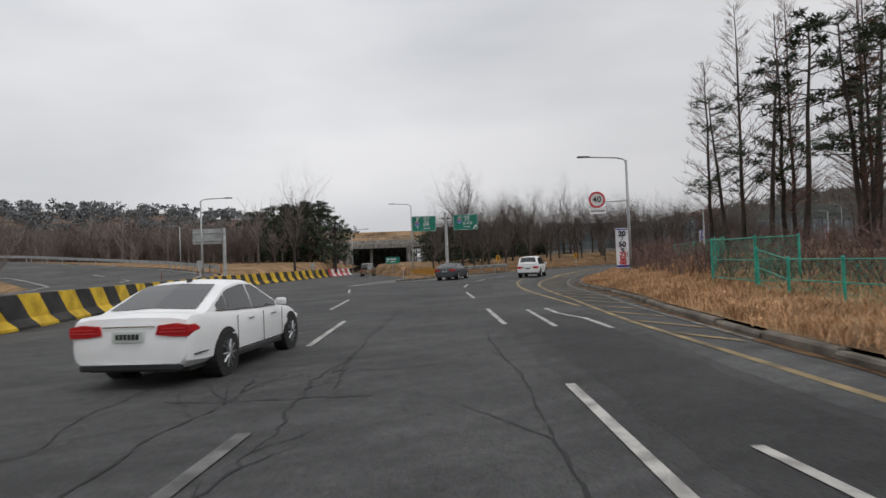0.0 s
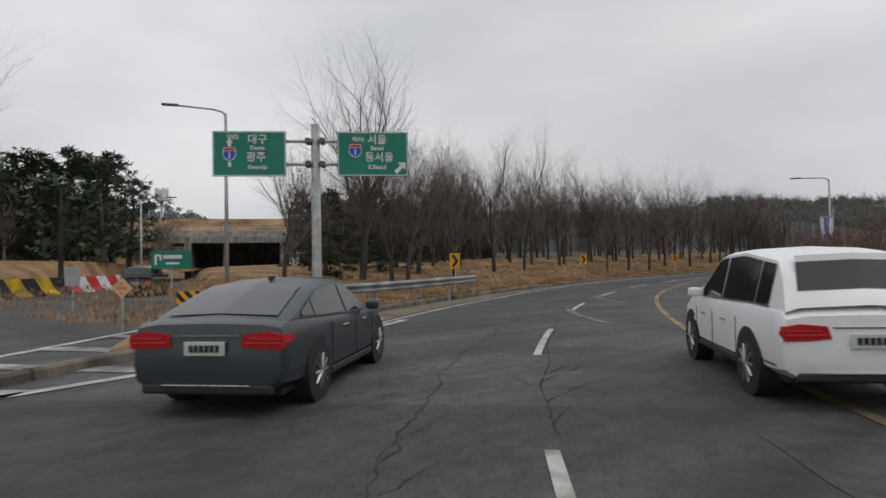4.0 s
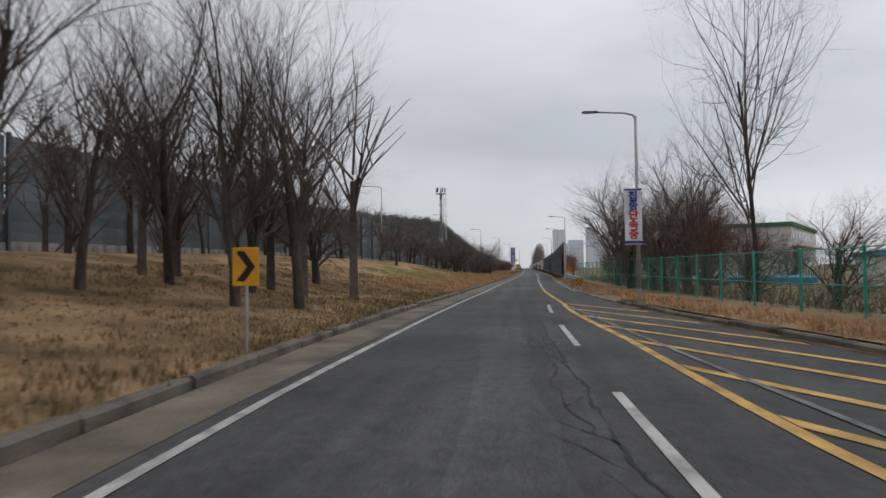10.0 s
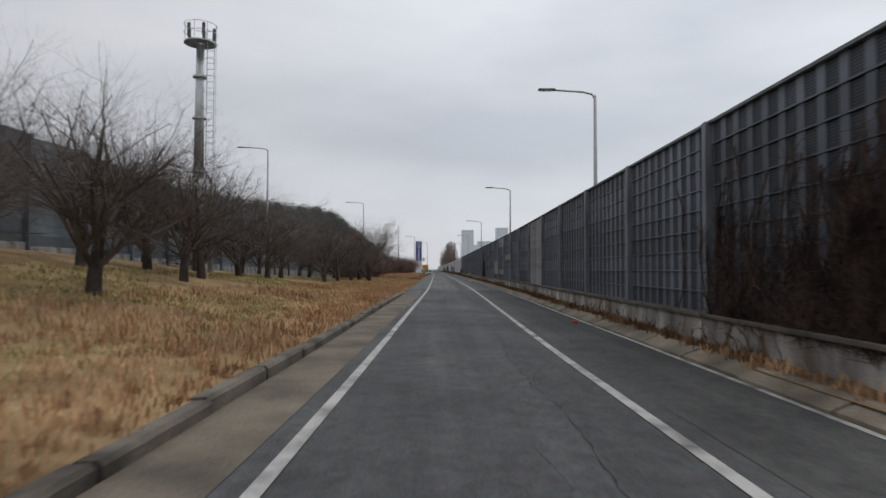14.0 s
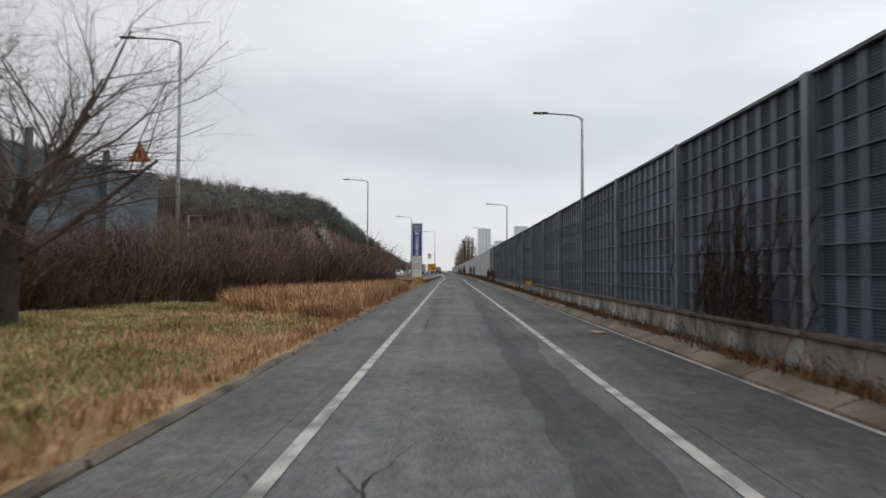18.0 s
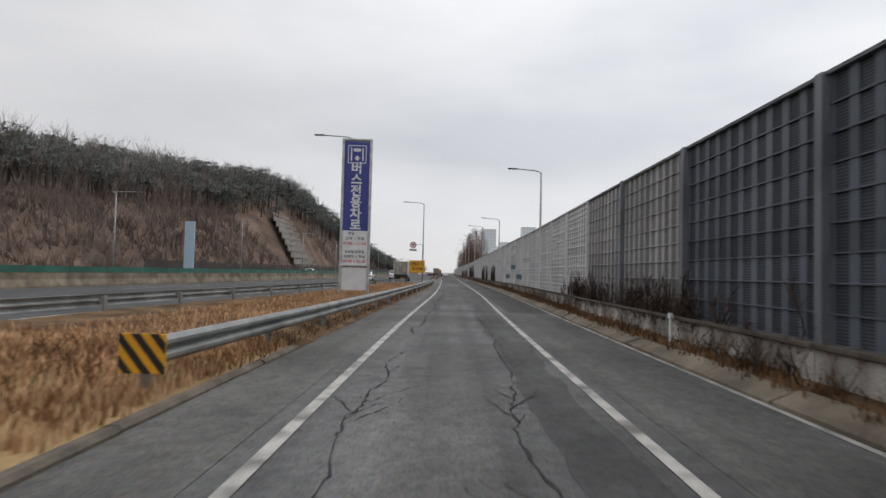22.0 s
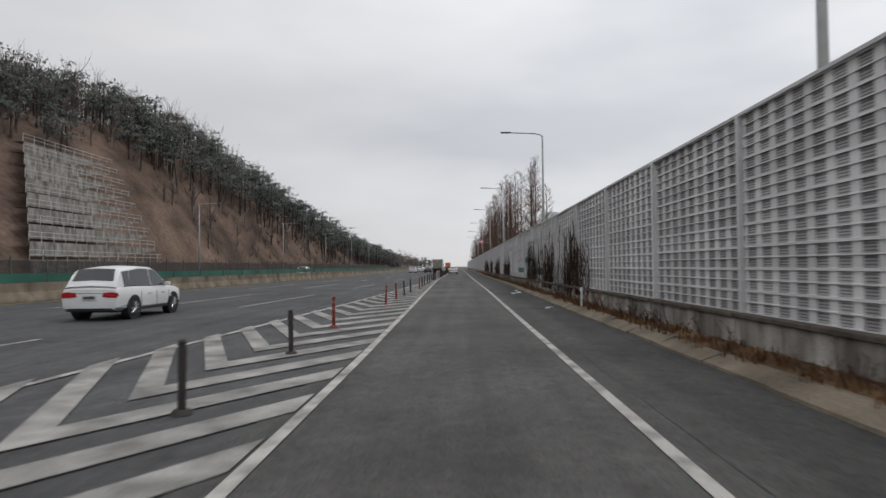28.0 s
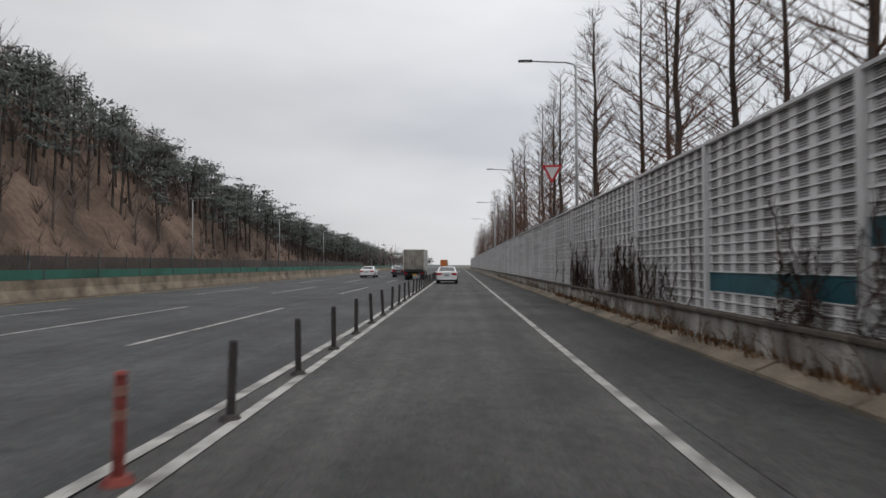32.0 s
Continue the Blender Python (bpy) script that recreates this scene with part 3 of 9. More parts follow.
YELLOW_IN = along((-40, 3.9), (6, 4.05), (13, 4.02), (17, 4.22), (21, 4.43), (27, 4.53), (33, 4.62), (37, 4.87), (40, 5.1), (46, 5.4), (54, 5.3), (62, 4.95), (69, 4.5), (76, 4.25), (82, 3.92), (91.5, 3.25), (97, 3.13), (104, 3.06), (113, 2.95), (118, 2.72), (125, 2.72), (132, 2.48), (140, 2.46), (150, 2.35))
HW_EDGE = along((150, -17.0), (307, -11.0), (340, -8.6), (395, -5.1), (406, -4.38), (418, -3.75), (440, -2.92), (452, -2.66), (460, -2.42), (470, -2.32), (720, -2.25))
WALL_D = along((178, 4.68), (310, 4.65), (395, 4.6), (412, 4.36), (800, 4.36))


FENCE_D = along((84, 11.2), (94, 11.0), (108, 10.4), (120, 9.2), (134, 7.9), (142, 7.6), (155, 7.1), (168, 6.45), (184, 6.1))


def median_d(s):
    return HW_EDGE(s) - 15.5


def verge_z(s, d):
    """The bank left of the ramp: it climbs to the motorway, which comes level further on."""
    k = LEFT_KERB(s) - d
    hgt = float(np.interp(s, [40, 60, 100, 150, 185, 215, 240, 300], [0.6, 1.0, 1.6, 2.3, 2.3, 1.1, 0.5, 0.25]))
    u = min(1.0, max(0.0, (k - 0.2) / 14.0))
    return float(np.interp(s, [200, 212], [0.11, 0.03])) + 0.10 * min(1.0, max(0.0, (k - 0.1) / 0.6)) + hgt * u * u * (3 - 2 * u)

# ---- ground, roads, kerbs ----
def ground_mesh():
    g = Mesh()
    n = 40
    xs = [-2400 + 4800 * i / n for i in range(n + 1)]
    pts = [(x + 150, y + 150, -0.30) for y in xs for x in xs]
    return g.add(pts, [(j * (n + 1) + i, j * (n + 1) + i + 1, (j + 1) * (n + 1) + i + 1, (j + 1) * (n + 1) + i) for j in range(n) for i in range(n)])


ground = tagged(part("ground", ground_mesh(), M["ground"]), "brown winter fields reaching to the horizon", "ground", kind="structure")

ROAD_LEFT = along((-60, -9.6), (50, -9.6), (56, -4.6), (60, -4.2))


def road_left(s):
    return ROAD_LEFT(s) if s < 60 else LEFT_EDGE(s) - 0.35


road = None
for sec_a, sec_b, sec_mat, sec_label in [(-60, 47, "asphalt_fork", "dark cracked asphalt road before the fork"), (47, 98, "asphalt", "cracked grey asphalt slip road bending to the right"), (98, 150, "asphalt_fork", "dark cracked asphalt at the end of the bend"), (150, 214, "asphalt", "grey asphalt slip road between kerbs"),
                                         (214, 318, "asphalt_pale", "worn pale grey asphalt of the straight slip road"), (318, 372, "asphalt_patched", "patched grey asphalt with painted writing"), (372, 700, "asphalt_new", "smooth dark brownish asphalt beside the motorway")]:
    section = tagged(part("road", ribbon(Mesh(), sec_a, sec_b, road_left, RIGHT_KERB, 0.0, 2.0, 8), M[sec_mat]), sec_label, "road", kind="structure")
    road = road or section
# the roadway that runs straight on under the bridge
side_road = tagged(part("road", ribbon(Mesh(), 0, 1, 0, 1), M["asphalt_old"]), "worn asphalt road leading under the bridge", "road", kind="structure")
sm = Mesh()
sm.add([(-10.3, -60, -0.006), (-3.0, -60, -0.006), (-2.5, 20, -0.006), (-2.0, 45, -0.006), (-2.6, 57, -0.006), (-5.4, 75, -0.006), (-7.0, 140, -0.006), (-16.5, 140, -0.006), (-17.4, 60, -0.006), (-15.6, 38, -0.006), (-12.2, 16, -0.006), (-11.3, 0, -0.006)],
       [tuple(range(12))])
side_road.data = sm.data("side_road", M["asphalt_old"])
motorway = tagged(part("road", ribbon(Mesh(), 130, 720, lambda s: median_d(s) - 17.5, lambda s: HW_EDGE(s) + 1.9 if s < 358 else np.interp(s, [358, 363], [HW_EDGE(358) + 1.9, LEFT_EDGE(363) - 0.3]) if s < 363 else LEFT_EDGE(s) - 0.3, -0.006, 4.0, 6), M["asphalt_dark"]),
                  "dark multi-lane motorway asphalt beside the slip road", "road", kind="structure")
LOOP_IN, LOOP_OUT = [(-12.8, -30), (-17.6, 42), (-20.5, 56), (-30, 66), (-52, 76), (-95, 82)], [(-30, -30), (-29.5, 36), (-32, 48), (-40, 56), (-58, 64), (-95, 69)]
LOOP_IN_Z, LOOP_OUT_Z = [0.01, 0.45, 1.15, 1.85, 3.4, 5.2], [0.01, 0.2, 0.5, 1.2, 2.8, 4.7]
lm = Mesh()
loop_in, loop_out = [(x, y, z) for (x, y), z in zip(LOOP_IN, LOOP_IN_Z)], [(x, y, z) for (x, y), z in zip(LOOP_OUT, LOOP_OUT_Z)]
lm.add([p for q in zip(loop_in, loop_out) for p in q], [(2 * i, 2 * i + 2, 2 * i + 3, 2 * i + 1) for i in range(5)])
skirt = Mesh()
toe = [(x + a, y + b, -0.32) for (x, y), (a, b) in zip(LOOP_OUT, [(-6, 0), (-6, -1), (-5, -3), (-4, -5), (-2, -6), (0, -6)])]
skirt.add([p for q in zip(loop_out, toe) for p in q], [(2 * i, 2 * i + 2, 2 * i + 3, 2 * i + 1) for i in range(5)])
skirt.add([p for q in zip(loop_in[:3], [(x + 2.0, y, -0.32) for x, y in LOOP_IN[:3]]) for p in q], [(0, 1, 3, 2), (2, 3, 5, 4)])
loop_bank = tagged(part("ground", skirt, M["dry_grass"]), "grass slope below the loop road", "grass", kind="structure")
loop_road = tagged(part("road", lm, M["asphalt_old"]),
                   "pale asphalt loop road curving away behind the barrier", "road", kind="structure")

for sec_a, sec_b, sec_mat in [(128, 214, "asphalt_old"), (214, 312, "asphalt_tan"), (312, 700, "asphalt_old")]:
    tagged(part("road", ribbon(Mesh(), sec_a, sec_b, lambda s: RIGHT_EDGE(s) + 0.32, lambda s: RIGHT_KERB(s) + 0.01, 0.005, 3.0), M[sec_mat]), "older brownish asphalt hard shoulder", "road", kind="structure")
gutter = tagged(part("pavement", ribbon(Mesh(), 50, 205, lambda s: LEFT_KERB(s) + 0.02, lambda s: LEFT_EDGE(s) - 0.28, 0.006, 2.0), M["gutter"]), "sandy concrete gutter strip along the kerb", "gutter", kind="structure")
left_shoulder = tagged(part("road", ribbon(Mesh(), 205, 368, lambda s: LEFT_KERB(s) - 0.02, lambda s: LEFT_EDGE(s) - 0.28, 0.0055, 2.0), M["asphalt_tan"]), "worn asphalt edge strip along the verge", "road", kind="structure")
right_gutter = tagged(part("pavement", ribbon(Mesh(), -60, 140, lambda s: RIGHT_KERB(s) - 0.2 - 0.1 * noise.noise((s * 0.7, 1.7, 0)), lambda s: RIGHT_KERB(s) + 0.02, 0.009, 0.5), M["leaf_litter"]), "thin drift of dead leaves along the kerb", "gutter", kind="structure")


def kerb(name, s0, s1, offset, side, hgt, width, label, slope=0.04, mat="kerb"):
    """Kerb stones, 2 m each, a little out of line with one another."""
    rnd = random.Random(int(s0 * 7 + side))
    whole = thing(name, label, "kerb", kind="structure")
    n = int((s1 - s0) / 2.0)
    far = Mesh()
    for i in range(n):
        a, b = s0 + 2.0 * i + 0.02, s0 + 2.0 * i + 1.98
        h, o = hgt + rnd.uniform(-0.025, 0.02), rnd.uniform(-0.03, 0.03)
        prof = [(0.0, -0.1), (0.0, h - 0.04 if slope < 0.1 else 0.05), (side * slope, h), (side * width, h - 0.01), (side * width, -0.1)]
        sts = [lambda q, u, s=s: at(s, offset(s) + o + q, u) for s in (a, (a + b) / 2, b)]
        near = i < 300
        me = Mesh() if near else far
        me.sweep(prof if side > 0 else prof[::-1], sts, closed=False)
        me.add([st(q, u) for st in (sts[0],) for q, u in prof], [tuple(range(5))])
        if near:
            part("kerb_stone", me, M[mat], whole)
    if far.v:
        tagged(part("kerb_stones", far, M[mat], whole), kind="stuff")
    return whole


kerb("kerb_left", 46, 206, LEFT_KERB, -1, 0.16, 0.2, "weathered concrete kerb beside the dry grass verge")
kerb("kerb_edge", 206, 300, LEFT_KERB, -1, 0.06, 0.15, "low crumbling concrete edge beside the verge")
kerb("kerb_right", -20, 138, RIGHT_KERB, 1, 0.13, 0.2, "stained concrete kerb below the grass bank")
kerb("kerb_shoulder", 138, 560, RIGHT_KERB, 1, 0.17, 0.42, "broad sandy concrete kerb along the hard shoulder", 0.30, "kerb_tan")

def verge_far(s):
    if s > 200:
        return max(LEFT_KERB(s) - 24, HW_EDGE(s) + 1.6)
    return float(np.interp(s, [44, 50, 56, 60.6, 70, 76], [LEFT_KERB(44) - 0.4, -6.95, -10.5, -14, -25, LEFT_KERB(76) - 30])) if s < 76 else LEFT_KERB(s) - 30


def verge_ground(s, d):
    return -0.02 + (verge_z(s, d) + 0.02) * min(1.0, max(0.0, (d - verge_far(s)) / 1.5)) if s < 80 else verge_z(s, d)


M["leafy_grass"] = material("leafy_bank_ground", (0.15, 0.105, 0.055), 0.95, 0, 0.45, 0.5, 0.9, 16, (0.33, 0.215, 0.118), 0.1)
M["straw_ground"] = material("straw_ground", (0.24, 0.155, 0.082), 0.95, 0, 0.4, 0.45, 0.9, 18, (0.42, 0.29, 0.15), 0.1)
for sec_a, sec_b, sec_mat, sec_label in [(44, 100, "dry_grass", "dry straw-coloured grass verge with fallen leaves"), (100, 150, "leafy_grass", "dull green and brown grass bank with fallen leaves"), (150, 300, "straw_ground", "pale straw-coloured grass verge below the trees")]:
    tagged(part("ground", ribbon(Mesh(), sec_a, sec_b, lambda s: LEFT_KERB(s) - 0.06, verge_far, 0, 2.0, 22, zf=verge_ground), M[sec_mat]), sec_label, "grass", kind="structure")
ISLAND_END = along((300, 0), (357, 0), (363, 1))


def island_left(s):
    u = ISLAND_END(s)
    return (HW_EDGE(s) + 1.7) * (1 - u) + (LEFT_KERB(s) - 0.1) * u


island_verge = tagged(part("ground", ribbon(Mesh(), 300, 363, lambda s: LEFT_KERB(s) + 0.03 + 0.07 * noise.noise((s * 1.3, 2.2, 0)), island_left, 0, 0.5, 10, zf=lambda s, d: 0.012 + 0.20 * min(1.0, max(0.0, (LEFT_KERB(s) - d) / 0.6)) * (1 - 0.6 * ISLAND_END(s)) + 0.03 * noise.noise((s * 1.1, d * 2.0, 4))), M["leaf_litter"]),
                      "strip of dead leaves and soil between guardrails", "grass", kind="structure")
def bank_z(s, d):
    """The grass bank right of the kerb, falling away behind the fence further on."""
    k = d - RIGHT_KERB(s) - 0.2
    rise = np.interp(s, [-60, 0, 15, 30, 45, 60, 180], [0.2, 0.3, 0.55, 1.1, 0.9, 0.3, 0.0]) * min(1, max(0, k / 6.5))
    return 0.15 + float(rise) - float(np.interp(s, [100, 150], [0, 2.2]) * min(1, max(0, (k - 3.8) / 8)))


right_verge = tagged(part("ground", ribbon(Mesh(), -60, 180, lambda s: RIGHT_KERB(s) + 0.18, lambda s: RIGHT_KERB(s) + 32, 0, 2.0, 14,
                          zf=bank_z), M["dry_grass"]),
                     "dry tawny grass bank beside the kerb", "grass", kind="structure")
wall_verge = tagged(part("ground", ribbon(Mesh(), 176, 640, lambda s: RIGHT_KERB(s) + 0.36, lambda s: WALL_D(s) + 0.05, 0, 2.0, 4, zf=lambda s, d: 0.10 + 0.12 * (d - RIGHT_KERB(s))), M["leaf_litter"]),
                    "strip of dead leaves and weeds under the sound barrier", "grass", kind="structure")
gm = Mesh()
gm.add([(x, y, z) for q in zip([(-18.0, 48, 0.3), (-20.0, 56, 1.12), (-29.5, 66.5, 1.82), (-52, 76.5, 3.4), (-95, 83, 5.2)], [(-17.9, 60, 0.35), (-17.0, 75, 0.75), (-18, 90, 2.0), (-45, 100, 2.9), (-95, 104, 4.5)]) for x, y, z in q], [(2 * i, 2 * i + 1, 2 * i + 3, 2 * i + 2) for i in range(4)])
gm.add([(x, y, z) for q in zip([(-17.0, 75, 0.75), (-18, 90, 2.0), (-45, 100, 2.9), (-95, 104, 4.5)], [(-15.2, 100, 0.8), (-18, 135, 1.2), (-45, 150, 1.6), (-95, 150, 2.0)]) for x, y, z in q], [(2 * i, 2 * i + 1, 2 * i + 3, 2 * i + 2) for i in range(3)])
gore_bank = tagged(part("ground", gm, M["dry_grass"]),
                   "orange-brown grass bank inside the loop road", "grass", kind="structure")


# ---- road markings ----
def marking(mesh, mat, label=""):
    return part("road_marking", mesh, mat, road, label)


Z1 = 0.009
YELLOW_OLD = along((18, 4.0), (26, 3.75), (30, 3.63), (45, 3.4), (58, 3.2), (67, 2.95), (76, 2.85), (86, 2.3))
marking(ribbon(Mesh(), 48, 700, lambda s: LEFT_EDGE(s) - 0.065, lambda s: LEFT_EDGE(s) + 0.065, Z1, 1.5), M["white_line"], "solid white edge line")
marking(ribbon(Mesh(), 158, 700, lambda s: RIGHT_EDGE(s) - 0.065, lambda s: RIGHT_EDGE(s) + 0.065, Z1, 2.0), M["white_line"], "solid white edge line")
marking(ribbon(Mesh(), -30, 46, lambda s: YELLOW_IN(s) - 0.07, lambda s: YELLOW_IN(s) + 0.07, Z1, 1.5), M["faded_yellow"], "worn yellow line")
marking(ribbon(Mesh(), 46, 158, lambda s: (YELLOW_IN(s) if s < 136 else RIGHT_EDGE(s)) - 0.08, lambda s: (YELLOW_IN(s) if s < 136 else RIGHT_EDGE(s)) + 0.08, Z1, 1.5), M["yellow_line"], "solid yellow line")
marking(ribbon(Mesh(), 18, 86, lambda s: YELLOW_OLD(s) - 0.07, lambda s: YELLOW_OLD(s) + 0.07, Z1, 1.5), M["faded_yellow"], "worn yellow line")
marking(ribbon(Mesh(), 85, 90.5, lambda s: np.interp(s, [84, 90, 97], [0.6, 0.98, 1.85]) - 0.08, lambda s: np.interp(s, [84, 90, 97], [0.6, 0.98, 1.85]) + 0.08, 0.008, 1.0), M["faded_yellow"], "worn yellow line")
marking(ribbon(Mesh(), 150, 372, lambda s: RIGHT_KERB(s) - 0.11, lambda s: RIGHT_KERB(s) - 0.02, 0.012, 3.0), M["white_line"], "thin white line at the kerb")
WHITE_OLD = along((10, 4.95), (18, 5.42), (22, 5.8), (31, 6.0), (37, 6.45), (44, 6.9), (51, 7.1), (62, 6.6), (75, 5.7), (90, 4.4), (100, 4.35), (109, 4.2), (118, 3.4), (128, 3.0), (136, 2.62))
marking(ribbon(Mesh(), 10, 136, lambda s: WHITE_OLD(s) - 0.05, lambda s: WHITE_OLD(s) + 0.05, 0.013, 1.5), M["faded_line"], "faded white line")
hatch = [137.6 - 3.17 * i for i in range(16)] + [89.4 - 2.3 * i for i in range(39)]
for s in hatch:
    a = YELLOW_IN(s) + 0.1
    b = next((q for q in np.arange(a, 9.5, 0.1) if q > RIGHT_KERB(s - 2.2 * (q - a)) - 0.4), a)
    if b - a < 0.5:
        continue
    slant = 2.2 * (b - a)
    st = Mesh()
    k = 6
    pts = []
    w = 0.24 if s > 90 else 0.17
    for i in range(k + 1):
        u = i / k
        pts += [at(s - slant * u - w, a + (b - a) * u, 0.011), at(s - slant * u + w, a + (b - a) * u, 0.011)]
    st.add(pts, [(2 * i, 2 * i + 2, 2 * i + 3, 2 * i + 1) for i in range(k)])
    marking(st, M["yellow_line" if s > 78 else "faded_yellow"])
DASH_D = along((0, 1.4), (20, 1.35), (26, 1.12), (36, 0.6), (50, 0.4), (60, 0.68), (70, 0.85), (92, 0.85), (106, 1.2), (121, 1.55), (134, 1.81), (145, 2.2))
for s0, s1 in [(-6.5, -2.5), (2.6, 7.1), (13.8, 18.3), (23.8, 28.4), (33.5, 37.5), (42, 45.5), (50.4, 54.2), (58.8, 62.4), (66.8, 70.6), (74.8, 78.7), (82.8, 86.8), (90.8, 95.0), (99.1, 103.2), (107.5, 111.6), (115.8, 119.9), (124.2, 128.3), (132.5, 136.7)]:
    marking(ribbon(Mesh(), s0, s1, lambda s: DASH_D(s) - 0.06, lambda s: DASH_D(s) + 0.06, Z1, 1.0), M["white_line"])


def world_stripe(pts, width, mat, z=0.012):
    me = Mesh()
    v = []
    for i, p in enumerate(pts):
        q = np.array(pts[min(i + 1, len(pts) - 1)], float) - np.array(pts[max(i - 1, 0)], float)
        q /= np.linalg.norm(q)
        v += [(p[0] - q[1] * width / 2, p[1] + q[0] * width / 2, z), (p[0] + q[1] * width / 2, p[1] - q[0] * width / 2, z)]
    me.add(v, [(2 * i + 1, 2 * i + 3, 2 * i + 2, 2 * i) for i in range(len(pts) - 1)])
    return marking(me, mat)


for line in ([(-2.5, 11.3), (-2.6, 16.0)], [(-3.75, 20.4), (-3.95, 25.8)], [(-4.9, 31.9), (-5.5, 36.2)]):
    world_stripe(line, 0.12, M["white_line"])
world_stripe([(2.3, 13.0), (2.3, 17.4)], 0.11, M["white_line"])
world_stripe([(2.85, 17.6), (2.9, 15.9), (3.05, 15.2), (3.25, 14.4), (3.3, 12.3)], 0.12, M["white_line"])
world_stripe([(2.26, 4.6), (2.4, 3.2), (2.5, 1.0)], 0.11, M["white_line"])
world_stripe([(-1.81, 5.5), (-1.88, 4.0), (-1.95, 1.5)], 0.14, M["faded_line"])
world_stripe([(7.3, 54.1), (7.5, 56.5), (8.0, 58.4)], 0.2, M["faded_line"])
for old_line in ([(75.5, 1.88), (73.4, 2.62), (71.2, 3.31), (70.1, 3.66)], [(42.6, 2.5), (39.1, 3.37), (36.8, 3.87)]):
    world_stripe([tuple(at(s, d).xy) for s, d in old_line], 0.09, M["faded_line"])
world_stripe([(10.6, 60.2), (11.0, 63.5), (12.4, 66.0)], 0.14, M["faded_line"])
# white chevrons of the left fork
world_stripe([(-6.4, 41.8), (-4.8, 50), (-3.2, 56.2)], 0.22, M["white_line"])
world_stripe([(-6.4, 41.8), (-3.4, 47.4), (0.2, 51.1), (2.9, 56.5)], 0.22, M["white_line"])
for k in range(7):
    u = 0.12 + 0.13 * k
    a = np.array([-6.4 + 3.2 * u, 41.8 + 14.4 * u])
    b = np.array([np.interp(u * 0.82 + 0.02, [0, 0.35, 0.65, 1], [-6.4, -3.4, 0.2, 2.9]), np.interp(u * 0.82 + 0.02, [0, 0.35, 0.65, 1], [41.8, 47.4, 51.1, 56.5])])
    world_stripe([tuple(a), tuple(b)], 0.45, M["worn_white"])
# lines of the loop road, between its two edges
def loop_line(share, width, first, last, mat):
    a = np.array(loop_in[1:]) * (1 - share) + np.array(loop_out[1:]) * share
    u = np.linspace(first, last, 12)
    mid = np.array([[np.interp(q, range(5), a[:, k]) for k in range(3)] for q in u])
    me, v = Mesh(), []
    for k in range(12):
        q = mid[min(k + 1, 11)] - mid[max(k - 1, 0)]
        q /= np.linalg.norm(q[:2])
        v += [(mid[k][0] - q[1] * width / 2, mid[k][1] + q[0] * width / 2, mid[k][2] + 0.03), (mid[k][0] + q[1] * width / 2, mid[k][1] - q[0] * width / 2, mid[k][2] + 0.03)]
    me.add(v, [(2 * k + 1, 2 * k + 3, 2 * k + 2, 2 * k) for k in range(11)])
    part("road_marking", me, mat, loop_road)


loop_line(0.06, 0.2, 0.6, 4, M["white_line"])
loop_line(0.9, 0.2, 0.4, 4, M["white_line"])
for first in (0.8, 1.5, 2.2, 2.9):
    loop_line(0.5, 0.18, first, first + 0.35, M["white_line"])

# motorway lines
mw = Mesh()
ribbon(mw, 130, 372, lambda s: HW_EDGE(s) - 0.08, lambda s: HW_EDGE(s) + 0.08, 0.004, 4)
part("road_marking", mw, M["white_line"], motorway, "solid white edge line")
part("road_marking", ribbon(Mesh(), 366, 700, lambda s: HW_EDGE(s) - 0.07 , lambda s: HW_EDGE(s) + 0.07 , 0.010, 2), M["white_line"], motorway, "solid white edge line")
part("road_marking", ribbon(Mesh(), 130, 700, lambda s: median_d(s) + 0.9, lambda s: median_d(s) + 1.05, 0.004, 4), M["yellow_line"], motorway, "yellow median line")
for lane in (1, 2, 3):
    for k in range(26):
        s0 = 208.1 + 19.75 * k + (0.8 if lane == 2 else 0)
        part("road_marking", ribbon(Mesh(), s0, s0 + 9.8, lambda s: HW_EDGE(s) - 3.6 * lane - 0.06, lambda s: HW_EDGE(s) - 3.6 * lane + 0.06, 0.004, 3), M["white_line"], motorway)
# white chevrons of the merging gore
for k in range(48):
    s = 358.4 + 1.95 * k
    a, b = LEFT_EDGE(s) - 0.1, HW_EDGE(s) + 0.1
    if s < 366:
        b = max(b, -2.35 - 0.25 * max(0, s - 361))
    if a - b < 0.35:
        break
    me = Mesh()
    mid = b + (a - b) * (0.47 if s > 366 else 0.05)
    w = 0.85 if s > 366 else 0.5
    l_, r_ = 2.4 * (mid - b), 1.6 * (a - mid)
    pts = [at(s + l_, b, 0.011), at(s + l_ + w, b, 0.011), at(s, mid, 0.011), at(s + w, mid, 0.011), at(s + r_, a, 0.011), at(s + r_ + w, a, 0.011)]
    me.add(pts, [(0, 2, 3, 1), (2, 4, 5, 3)])
    part("road_marking", me, M["worn_white"], road)


